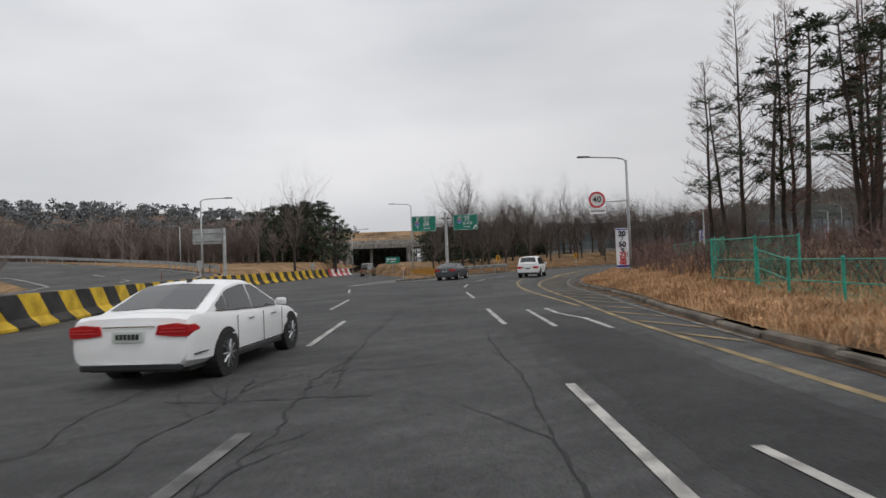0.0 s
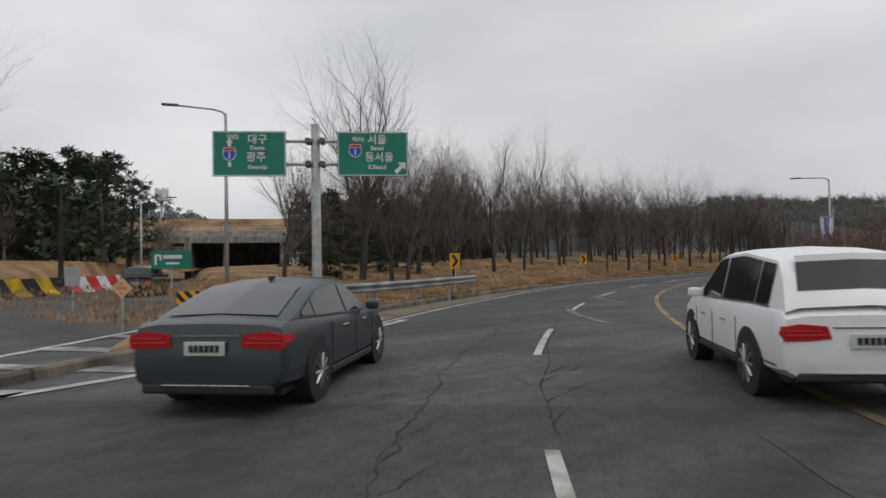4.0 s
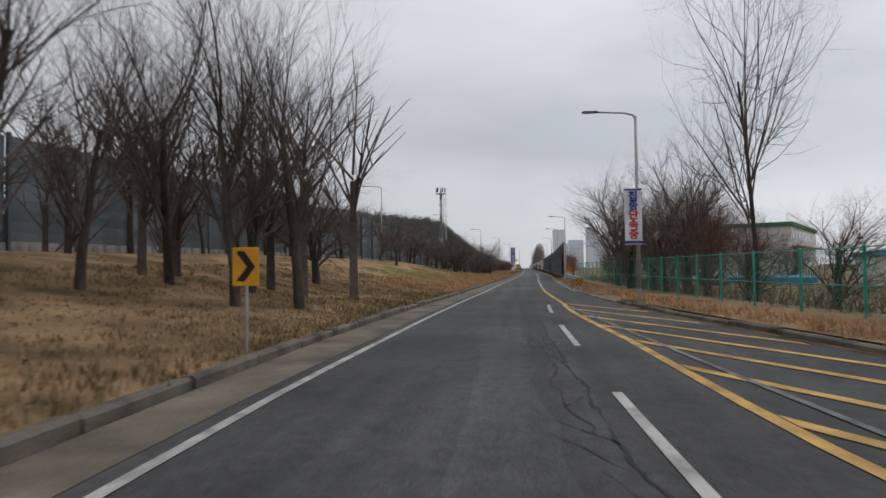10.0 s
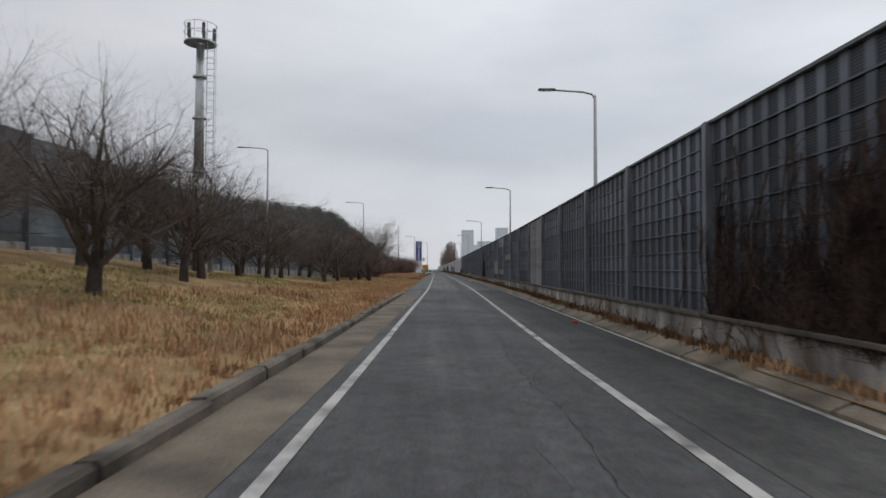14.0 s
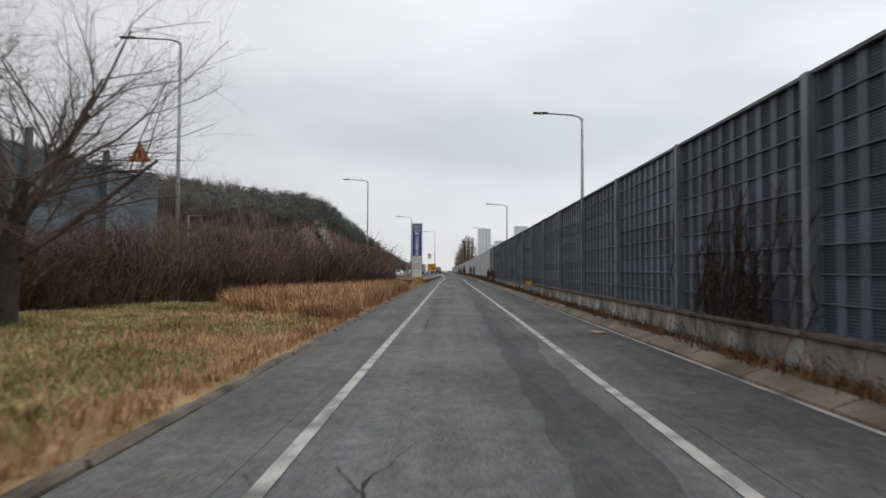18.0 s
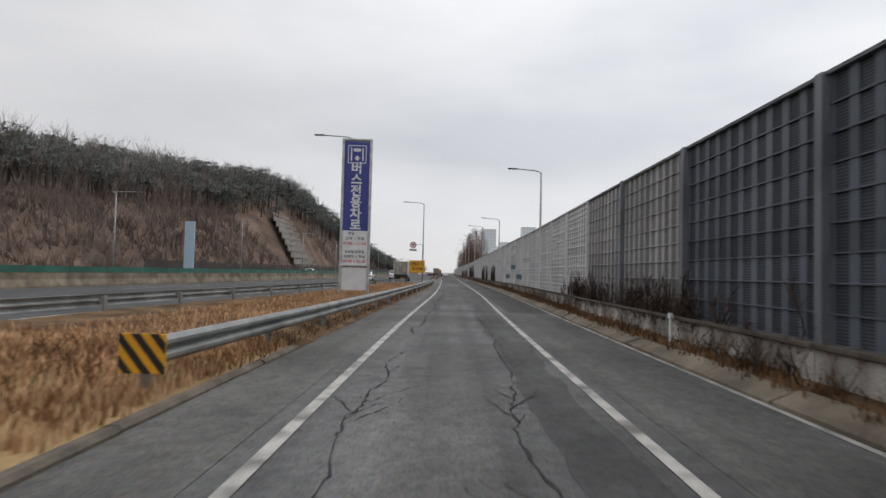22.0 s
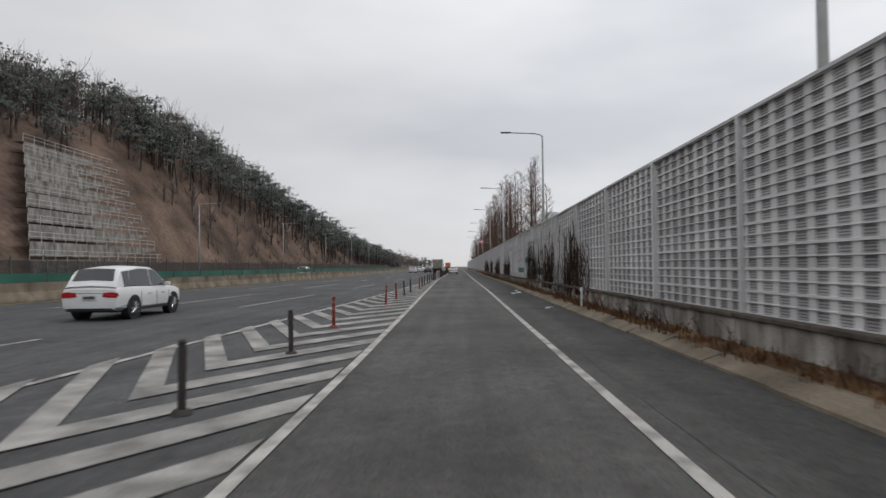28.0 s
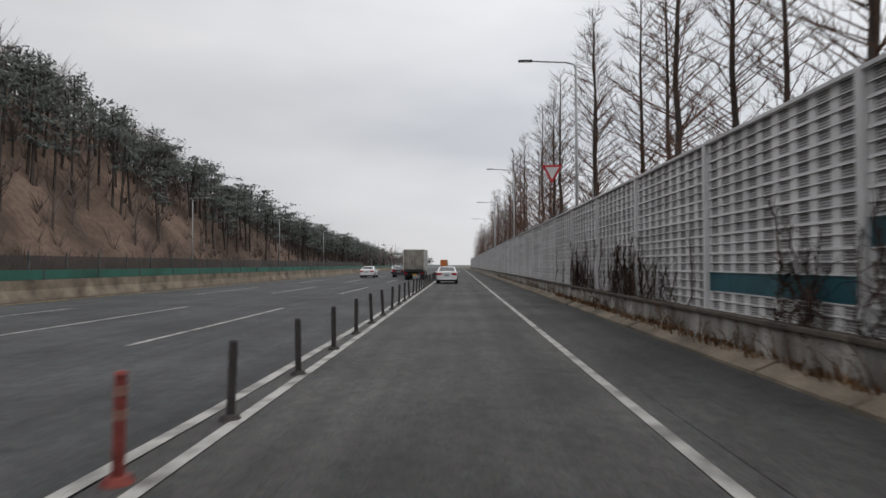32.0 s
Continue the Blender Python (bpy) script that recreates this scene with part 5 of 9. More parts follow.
# chevron markers on posts
def chevron(m):
    t = thing("chevron_sign", "yellow and black chevron marker on a thin post in the grass", "road sign", "chevron signs along the bend", m)
    part("post", Mesh().tube((0, 0.03, -0.4), (0, 0.03, 1.65), 0.028, 0.028, 8), M["galv"], t)
    p = part("sign_panel", plate((0.46, 0.62), 0.02, 0.006), M["yellow_sign"], t, m=Matrix.Translation((0, 0, 1.38)))
    part("arrow", Mesh().outline([(-0.13, 0.25), (-0.13 + 0.0, 0.25), (-0.15, 0.22), (0.03, 0.0), (-0.15, -0.22), (-0.02, -0.24), (0.17, 0.0), (-0.02, 0.25)], 0.004), M["black"], p, m=Matrix.Translation((0, -0.016, 0)))
    return t


for s in (64.9, 82.5, 102.2, 122.2):
    chevron(stand(s, LEFT_KERB(s) - 0.3, verge_z(s, LEFT_KERB(s) - 0.3), -6))

# speed limit sign and its arm
lim = thing("speed_limit_sign", "round white speed limit sign with a red rim", "road sign", m=pose(7.75, 30.75, 4.2, 0, 0, -3))
part("face", Mesh().outline(disc(0.40), 0.02), M["white_sign"], lim)
part("rim", ring(0.315, 0.405, 0.03), M["red"], lim, m=Matrix.Translation((0, -0.012, 0)))
lettering("40", 0.42, M["black"], lim, (0, -0.012, 0.0), bold=0.008)
part("bracket", Mesh().bar([(0.3, 0.08, -0.12), (1.6, 0.2, -0.08)], 0.025), M["pole"], lim)
sub = part("sign_panel", plate((0.82, 0.30), 0.02, 0.004), M["white_sign"], lim, "small white sign under the round one", m=Matrix.Translation((0.02, 0, -0.56)))
bars(sub, M["black"], [(-0.3 + 0.12 * i, 0.0, 0.08, 0.07) for i in range(6)], -0.014)


def banner(m, w, h, lines, label):
    t = thing("banner", label, "banner", "cloth banners on lamp posts", m)
    me = Mesh()
    n = 12
    pts = [(x, 0.02 * math.sin(3.1 * i / n * 2 + x * 3), h / 2 - h * i / n) for i in range(n + 1) for x in (-w / 2, 0, w / 2)]
    me.add(pts, [(3 * i + j, 3 * i + 3 + j, 3 * i + 4 + j, 3 * i + 1 + j) for i in range(n) for j in range(2)])
    me.add([(x, y + 0.012, z) for x, y, z in pts], [(3 * i + j, 3 * i + 1 + j, 3 * i + 4 + j, 3 * i + 3 + j) for i in range(n) for j in range(2)])
    cloth = part("cloth", me, M["cloth"], t)
    for z in (h / 2, -h / 2):
        part("rod", Mesh().tube((-w / 2 - 0.04, 0.02, z), (w / 2 + 0.16, 0.02, z), 0.014, 0.014, 8), M["pole"], t)
    part("hem", Mesh().box((w, 0.006, 0.10), (0, -0.026, -h / 2 + 0.09)), M["letter_blue"], cloth)
    part("hem", Mesh().box((w, 0.006, 0.05), (0, -0.026, h / 2 - 0.05)), M["letter_blue"], cloth)
    for text, size, z, col in lines:
        lettering(text, size, M[col], cloth, (0, -0.03, z), bold=0.012)
    return t


banner(pose(8.85, 30.55, 1.75, 0, 0, -3), 0.62, 1.95, [("20", 0.36, 0.70, "black"), ("/", 0.2, 0.45, "black"), ("50", 0.36, 0.18, "black"), ("%", 0.24, -0.10, "black"), ("감", 0.42, -0.40, "red"), ("속", 0.42, -0.72, "red")],
       "white vertical cloth banner with black and red lettering")
banner(stand(89.6, 9.45, 3.0, 4), 0.68, 2.05, [("지", 0.38, 0.74, "letter_blue"), ("정", 0.38, 0.42, "letter_blue"), ("차", 0.38, 0.10, "letter_blue"), ("로", 0.38, -0.20, "letter_blue"), ("위", 0.36, -0.50, "red"), ("반", 0.36, -0.78, "red")],
       "white vertical cloth banner with blue and red lettering")
banner(stand(137.6, 5.3, 3.4, 0), 0.66, 2.2, [("집", 0.40, 0.78, "letter_blue"), ("중", 0.40, 0.42, "letter_blue"), ("단", 0.42, 0.04, "red"), ("속", 0.42, -0.34, "red"), ("중", 0.42, -0.72, "red")],
       "white cloth banner with blue and red lettering on a lamp post")

# blue bus lane pylon
py = thing("bus_lane_sign", "tall blue pylon sign with white lettering above a white timetable", "road sign", m=stand(320.0, -5.25, 0.12, 4))
PW, PH = 1.40, 8.0
for x in (-PW / 2, PW / 2):
    part("side_post", Mesh().box((0.13, 0.32, PH + 0.1), (x, 0.1, PH / 2), bevel=0.02), M["galv"], py)
part("top_rail", Mesh().box((PW + 0.1, 0.30, 0.10), (0, 0.1, PH + 0.0), bevel=0.02), M["galv"], py)
blue = part("sign_panel", plate((PW - 0.14, 4.55), 0.2, 0.01), M["blue_sign"], py, "blue panel with white letters", m=Matrix.Translation((0, 0.08, PH - 2.38)))
white = part("timetable_panel", plate((PW - 0.14, 1.72), 0.2, 0.01), M["white_sign"], py, "white panel with grey and red lettering", m=Matrix.Translation((0, 0.08, PH - 5.52)))
part("lower_panel", plate((PW - 0.14, 1.15), 0.18, 0.01), M["white_sign"], py, "plain grey lower panel", m=Matrix.Translation((0, 0.08, PH - 7.1)))
part("mid_rail", Mesh().tube((-PW / 2, -0.06, PH - 6.42), (PW / 2, -0.06, PH - 6.42), 0.05, 0.05, 10), M["galv"], py)
for i, ch in enumerate("버스전용차로"):
    lettering(ch, 0.62, M["white_sign"], blue, (0.0, -0.11, 0.88 - 0.58 * i), bold=0.018)
icon = part("bus_symbol", ring(0.2, 0.21, 0.002), M["white_sign"], blue, m=Matrix.Translation((0, -0.105, 1.62)))
ib = Mesh()
for x, z, a, b in ((0, 0.44, 0.92, 0.04), (0, -0.44, 0.92, 0.04), (-0.45, 0, 0.04, 0.86), (0.45, 0, 0.04, 0.86), (-0.29, 0, 0.07, 0.66), (0.29, 0, 0.07, 0.66), (0, 0.22, 0.36, 0.16)):
    ib.box((a, 0.006, b), (x, 0, z))
ib.outline([(0.16, -0.18), (0.06, -0.18), (0.06, -0.08), (-0.06, -0.08), (-0.06, -0.18), (-0.16, -0.18), (0, -0.34)][::-1], 0.006)
icon.data = ib.data("bus_symbol", M["white_sign"])
for w, sz, x, z, col in (("평일", 0.17, -0.2, 0.72, "blue_sign"), ("오산 ~ 한남", 0.19, 0.0, 0.46, "black"), ("07:00 ~ 21:00", 0.20, 0.0, 0.2, "red"), ("토요일 공휴일", 0.17, 0.0, -0.22, "black"), ("신탄진 ~ 한남", 0.18, 0.0, -0.46, "black"), ("07:00 ~ 21:00", 0.20, 0.0, -0.70, "red")):
    lettering(w, sz, M[col], white, (x, -0.105, z), width=min(1.15, 0.13 * len(w) + 0.05), bold=0.002)

# amber warning board and no-right-turn sign on the lamp pole
amber = thing("warning_board", "amber board with black lettering on two posts behind the guardrail", "road sign", m=stand(359.6, -4.22, 0.0, 3))
for x in (-0.45, 0.55):
    part("post", Mesh().tube((x, 0.06, 0), (x, 0.06, 1.5), 0.035, 0.035, 8), M["galv"], amber)
ap = part("sign_panel", plate((1.74, 1.40), 0.03, 0.008), M["yellow_sign"], amber, m=Matrix.Translation((0, 0, 2.05)))
eb = Mesh()
for x, z, a, b in ((0, 0.65, 1.66, 0.025), (0, -0.65, 1.66, 0.025), (-0.82, 0, 0.025, 1.3), (0.82, 0, 0.025, 1.3)):
    eb.box((a, 0.004, b), (x, -0.017, z))
part("border", eb, M["orange"], ap)
lettering("시·종점 및 구간", 0.44, M["black"], ap, (0, -0.018, 0.27), width=1.48, bold=0.010)
lettering("과속 단속중", 0.46, M["black"], ap, (0.05, -0.018, -0.28), width=1.22, bold=0.010)
nrt = thing("no_right_turn_sign", "round no-right-turn sign with a red rim on a lamp pole", "road sign", m=stand(359.5, -4.72, 4.5, 2) @ Matrix.Diagonal((1.14, 1.14, 1.14, 1)))
part("face", Mesh().outline(disc(0.33), 0.02), M["white_sign"], nrt)
part("rim", ring(0.265, 0.335, 0.03), M["red"], nrt, m=Matrix.Translation((0, -0.012, 0)))
part("slash", Mesh().box((0.05, 0.008, 0.58), (0, -0.012, 0), turn=pose(0, 0, 0, 0, -40, 0).to_3x3()), M["red"], nrt)
part("arrow", Mesh().outline([(-0.05, -0.16), (0.0, -0.16), (0.0, 0.04), (0.06, 0.04), (0.06, -0.02), (0.17, 0.065), (0.06, 0.15), (0.06, 0.09), (-0.05, 0.09)], 0.004), M["black"], nrt, m=Matrix.Translation((-0.02, -0.010, 0)))
part("bracket", Mesh().bar([(0.25, 0.06, 0.0), (1.0, 0.2, 0.12)], 0.022), M["pole"], nrt)
npan = part("sign_panel", plate((0.72, 0.22), 0.1, 0.004), M["white_sign"], nrt, "small white plate under the round sign", m=Matrix.Translation((0.0, 0.0, -0.50)))
bars(npan, M["black"], [(-0.27 + 0.13 * i, 0.0, 0.09, 0.10) for i in range(5)], -0.053)

# give way sign above the barrier
gw = thing("give_way_sign", "triangular red and white give-way sign on a bracket above the barrier", "road sign", m=stand(478.5, 3.75, 5.05, 0))
part("face", Mesh().outline([(0.42, 0.36), (-0.42, 0.36), (0, -0.38)], 0.02), M["red"], gw)
part("inner", Mesh().outline([(0.27, 0.27), (-0.27, 0.27), (0, -0.21)], 0.01), M["white_sign"], gw, m=Matrix.Translation((0, -0.008, 0)))
part("bracket", Mesh().bar([(0.2, 0.06, 0.1), (1.6, 0.1, -0.1), (1.65, 0.1, -1.2)], 0.025), M["pole"], gw)
# triangular warning sign on the bank
tw = thing("warning_sign", "orange triangular warning sign on a lamp pole in the bank", "road sign", m=stand(254.7, -11.95, 5.85, 0))
part("face", Mesh().outline([(0.45, -0.36), (0, 0.42), (-0.45, -0.36)], 0.02), M["orange"], tw)
part("mark", Mesh().box((0.09, 0.01, 0.34), (0, -0.006, -0.06)), M["black"], tw)
part("bracket", Mesh().bar([(0.2, 0.06, 0.0), (1.3, 0.1, 0.0)], 0.022), M["pole"], tw)
# pale blue panel by the motorway
bp_ = thing("blue_pylon", "tall pale blue blank pylon panel beyond the motorway", "sign", m=stand(372, median_d(372) - 13.4, 0, 8))
part("panel", Mesh().box((1.3, 0.3, 7.2), (0, 0, 3.9), bevel=0.04), material("pale_blue_panel", (0.40, 0.52, 0.62), 0.5, 0, 0.08), bp_)
part("base", Mesh().box((1.5, 0.6, 0.4), (0, 0, 0.2), bevel=0.03), M["concrete"], bp_)

# camera tower
tw_ = thing("mast_tower", "tall grey steel mast with a ladder cage and lamp cluster", "mast", m=stand(201.3, -11.9, verge_z(201.3, -11.9)))
TH = 11.0
part("pole", Mesh().tube((0, 0, -0.3), (0, 0, 4.6), 0.30, 0.25, 16).tube((0, 0, 4.6), (0, 0, TH), 0.24, 0.18, 16), M["galv"], tw_, smooth=True)
for z in (2.4, 4.6, 7.2, 9.2):
    part("collar", Mesh().tube((0, 0, z), (0, 0, z + 0.08), 0.33, 0.33, 16), M["galv"], tw_)
lad = Mesh()
for x in (0.35, 0.7):
    lad.bar([(x, -0.05, 3.2), (x, -0.05, TH)], 0.018, 6)
for k in range(26):
    lad.bar([(0.35, -0.05, 3.3 + 0.3 * k), (0.7, -0.05, 3.3 + 0.3 * k)], 0.012, 5)
part("ladder", lad, M["galv"], tw_)
cage = Mesh()
for k in range(9):
    z = 4.4 + 0.8 * k
    pts = [(0.35 + 0.35 * math.cos(a) + 0.17, -0.05 - 0.4 * math.sin(a), z) for a in np.linspace(0, math.pi, 7)]
    cage.bar(pts, 0.012, 5)
for a in np.linspace(0.4, math.pi - 0.4, 3):
    cage.bar([(0.52 + 0.35 * math.cos(a), -0.05 - 0.4 * math.sin(a), 4.4), (0.52 + 0.35 * math.cos(a), -0.05 - 0.4 * math.sin(a), 10.8)], 0.01, 5)
part("safety_cage", cage, M["galv"], tw_)
part("platform", ring(0.2, 0.75, 0.05), M["galv"], tw_, m=pose(0, 0, TH - 0.1, -90, 0, 0))
rl = Mesh()
for z in (0.35, 0.75):
    rl.bar([(0.75 * math.cos(a), 0.75 * math.sin(a), TH + z) for a in np.linspace(0, 2 * math.pi, 17)], 0.015, 5)
for a in np.linspace(0, 2 * math.pi, 9):
    rl.bar([(0.75 * math.cos(a), 0.75 * math.sin(a), TH - 0.1), (0.75 * math.cos(a), 0.75 * math.sin(a), TH + 0.75)], 0.014, 5)
part("railing", rl, M["galv"], tw_)
for a in (0.5, 1.7, 2.9, 4.1, 5.3):
    part("antenna", Mesh().box((0.14, 0.1, 0.62), (0.62 * math.cos(a), 0.62 * math.sin(a), TH + 0.4), bevel=0.02), M["post_dark"], tw_)
cab = thing("control_cabinet", "grey metal control cabinet at the foot of the mast", "cabinet", m=stand(200.6, -11.0, verge_z(200.6, -11.0)))
part("body", Mesh().box((0.75, 0.55, 1.0), (0, 0, 1.15), bevel=0.02), M["pole"], cab)
part("leg", Mesh().box((0.2, 0.2, 0.7), (0, 0, 0.33)), M["pole"], cab)
part("door", Mesh().box((0.62, 0.02, 0.85), (0, -0.285, 1.15), bevel=0.01), M["galv"], cab)


# ---- guardrails ----
W_PROF = [(0.0, -0.155), (0.03, -0.15), (0.075, -0.10), (0.075, -0.06), (0.0, -0.01), (0.0, 0.01), (0.075, 0.06), (0.075, 0.10), (0.03, 0.15), (0.0, 0.155)]


def guardrail(name, stations, face, label, height=0.68, every=2, flare=0.0):
    """Corrugated rail on posts. stations: places on the ground, about 2 m apart; face: +1 the ridges look to the right of travel."""
    t = thing(name, label, "guardrail")
    sts = []
    for i, p in enumerate(stations):
        q = (stations[min(i + 1, len(stations) - 1)] - stations[max(i - 1, 0)]).normalized()
        nrm = Vector((q.y, -q.x, 0)) * face
        sts.append((p, nrm))
    fn = [lambda a, u, p=p, nrm=nrm: p + nrm * a + Vector((0, 0, height + u)) for p, nrm in sts]
    prof = W_PROF + [(a - 0.012, u) for a, u in W_PROF[::-1]]
    part("rail", Mesh().sweep(prof, fn, closed=True), M["rail"], t)
    for i, (p, nrm) in enumerate(sts):
        if i % every == 0:
            c = p - nrm * 0.12
            part("post", Mesh().tube(c + Vector((0, 0, -0.3)), c + Vector((0, 0, height + 0.12)), 0.06, 0.06, 10), M["rail"], t)
            part("bracket", Mesh().box((0.12, 0.12, 0.14), c + nrm * 0.07 + Vector((0, 0, height)), turn=Matrix.Rotation(math.atan2(nrm.y, nrm.x), 3, "Z")), M["rail"], t)
    return t


RAIL_D = along((294, -3.35), (302, -3.05), (312, -2.82), (326, -2.72), (345, -2.52), (361, -2.30), (366, -2.3))
guardrail("guardrail", [at(s, RAIL_D(s), 0.02) for s in np.arange(295.5, 362.5, 2.0)], 1, "long galvanised steel guardrail beside the slip road", 0.50)
guardrail("guardrail", [at(s, HW_EDGE(s) + 1.55 + 0.1, 0.0) for s in np.arange(285.0, 362.0, 2.0)], -1, "steel guardrail along the motorway shoulder", 0.5)
guardrail("guardrail", [at(s, float(np.interp(s, [152, 165, 172, 180], [4.5, 4.55, 4.65, 4.7])), 0.05) for s in np.arange(152.5, 178, 2.0)], -1, "steel guardrail in front of the green fence", 0.62)
guardrail("guardrail", [Vector(p) for p in [(0.9, 58.6, 0.1), (2.4, 60.2, 0.1), (3.9, 62.0, 0.12), (5.4, 64.0, 0.14), (6.8, 66.2, 0.15)]], 1, "short steel guardrail by the fork in dry grass", 0.62, 1)


def striped_board(name, m, w, h, label):
    """Diagonal black and yellow end board."""
    t = thing(name, label, "marker board", m=m)
    p = part("board", plate((w, h), 0.03, 0.006), M["yellow_sign"], t)
    step = 0.26 if w > 1 else 0.2

    def trim(poly, sign, limit):
        """The share of a polygon on one side of a slanting line."""
        out = []
        for a, b in zip(poly, poly[1:] + poly[:1]):
            u, v = (sign * (q[0] + 0.8 * q[1] - limit) for q in (a, b))
            if u >= 0:
                out.append(a)
            if u * v < 0:
                f = u / (u - v)
                out.append((a[0] + (b[0] - a[0]) * f, a[1] + (b[1] - a[1]) * f))
        return out
    c = -w / 2 - 0.4 * h + step * 0.3
    while c < w / 2 + 0.4 * h:
        band = trim([(-w / 2, -h / 2), (w / 2, -h / 2), (w / 2, h / 2), (-w / 2, h / 2)], 1, c)
        band = trim(band, -1, c + step * 0.5)
        if len(band) > 2:
            part("stripe", Mesh().outline(band, 0.004), M["black"], p, m=Matrix.Translation((0, -0.018, 0)))
        c += step
    return t


striped_board("marker_board", stand(295.2, -3.3, 0.52), 0.50, 0.42, "yellow and black striped board on the guardrail end")
striped_board("marker_board", stand(152.2, 4.45, 0.50), 0.42, 0.46, "yellow and black striped board on the guardrail end")
striped_board("marker_board", pose(-1.55, 57.6, 0.55, 0, 0, 8), 2.7, 0.55, "long yellow and black striped board at the fork")
dm = thing("diamond_marker", "small orange reflector diamond on a post at the fork", "marker", m=pose(-3.6, 55.6, 0, 0, 0, -10))
part("post", Mesh().tube((0, 0.03, -0.2), (0, 0.03, 1.0), 0.03, 0.03, 8), M["galv"], dm)
dpl = part("plate", Mesh().outline([(0, -0.24), (0.24, 0), (0, 0.24), (-0.24, 0)], 0.02), M["cream"], dm, m=Matrix.Translation((0, 0, 1.0)))
for x, z in ((0, 0.11), (-0.09, 0), (0.09, 0), (0, -0.11), (0, 0)):
    part("reflector", Mesh().outline(disc(0.035, 10), 0.01), M["orange"], dpl, m=Matrix.Translation((x, -0.012, z)))


# ---- concrete jersey barrier, painted in blocks ----
def jersey(line, height, label, reds=False):
    t = thing("jersey_barrier", label, "concrete barrier")
    prof = [(-0.30, 0), (-0.30, 0.08), (-0.14, 0.30), (-0.09, height), (0.09, height), (0.14, 0.30), (0.30, 0.08), (0.30, 0)]
    pts = [np.array(p, float) for p in line]
    seg = np.concatenate([[0], np.cumsum([np.linalg.norm(b - a) for a, b in zip(pts, pts[1:])])])
    n = int(seg[-1] / 1.25)

    def place(u):
        return Vector((np.interp(u, seg, [p[0] for p in pts]), np.interp(u, seg, [p[1] for p in pts]), 0))
    for i in range(n):
        u0, u1 = i * 1.25, i * 1.25 + 1.243
        q = (place(u1) - place(u0)).normalized()
        nr = Vector((q.y, -q.x, 0))
        lean = -0.85
        me = Mesh().sweep(prof, [lambda a, h, u=u: place(u) + nr * a + q * (lean * (h - 0.3)) + Vector((0, 0, h)) for u in (u0, u1)], closed=True)
        col = ("jersey_yellow", "jersey_black")[i % 2] if not (reds and i > n - 9) else ("red", "white_sign")[i % 2]
        part("block", me, M[col], t)
    return t


jersey([(-10.6, -12), (-11.3, 6), (-11.9, 16.6), (-14.4, 32), (-16.5, 46), (-17.0, 56), (-15.8, 72), (-13.6, 90)], 0.98, "weathered concrete barrier painted in yellow and black blocks", True)

loop_rail = thing("guardrail", "pale steel guardrail on the outside of the loop road", "guardrail")
rail_pts = [(x + 0.6 * min(1, k), y + 0.6, z) for k, (x, y, z) in enumerate(loop_in[2:])]
part("rail", Mesh().sweep([(-0.03, 0.42), (-0.07, 0.5), (-0.03, 0.58), (-0.07, 0.66), (-0.03, 0.74), (0.0, 0.74), (0.0, 0.42)], [lambda a, u, p=p: Vector((p[0], p[1] - a, p[2] + u)) for p in rail_pts], closed=True), M["pole"], loop_rail)
for k in range(3):
    for q in np.arange(0, 1, 0.12):
        p = Vector(rail_pts[k]).lerp(Vector(rail_pts[k + 1]), float(q))
        part("post", Mesh().tube(p + Vector((0, 0.06, -0.3)), p + Vector((0, 0.06, 0.7)), 0.05, 0.05, 6), M["pole"], loop_rail)

# median of the motorway
med = thing("median_barrier", "concrete median wall with a green glare screen on top", "concrete barrier")
md, mg = Mesh(), Mesh()
mp = [(-0.30, 0), (-0.28, 0.1), (-0.12, 0.45), (-0.10, 0.85), (0.10, 0.85), (0.12, 0.45), (0.28, 0.1), (0.30, 0)]
md.sweep(mp, [lambda a, u, s=s: at(s, median_d(s) + a, u) for s in np.arange(150, 700, 6.0)], closed=True)
part("wall", md, M["kerb_tan"], med, "stained tan concrete wall")
M["glare"] = material("green_glare_screen", (0.012, 0.105, 0.07), 0.6, 0, 0.3, 0.4, 0.1, 20, (0.03, 0.16, 0.115))
mg.sweep([(-0.03, 0.87), (-0.03, 1.28), (0.03, 1.28), (0.03, 0.87)], [lambda a, u, s=s: at(s, median_d(s) + a, u) for s in np.arange(150, 700, 6.0)], closed=True)
part("glare_screen", mg, M["glare"], med, "green glare screen")
mpst = Mesh()
for s in np.arange(152, 600, 4.0):
    mpst.box((0.1, 0.06, 0.46), at(s, median_d(s) + 0.02, 1.07))
tagged(part("posts", mpst, M["post_dark"], med), kind="stuff")

# ---- lane bollards ----
boll = thing("lane_post", "slim red rubber lane post with a black lower part", "lane post", "lane posts along the gore", stand(397.8, -2.95, 0.0))


def bollard_parts(t, dark):
    part("foot", Mesh().tube((0, 0, 0.0), (0, 0, 0.05), 0.11, 0.08, 12), M["bollard_black" if dark else "bollard_red"], t)
    part("tube", Mesh().tube((0, 0, 0.05), (0, 0, 0.72), 0.042, 0.038, 12).tube((0, 0, 0.72), (0, 0, 0.745), 0.048, 0.03, 12), M["bollard_black" if dark else "bollard_red"], t)
    for z in (0.42, 0.58):
        part("band", Mesh().tube((0, 0, z), (0, 0, z + 0.07), 0.045, 0.045, 12), M["bollard_black" if dark else "bollard_band"], t)


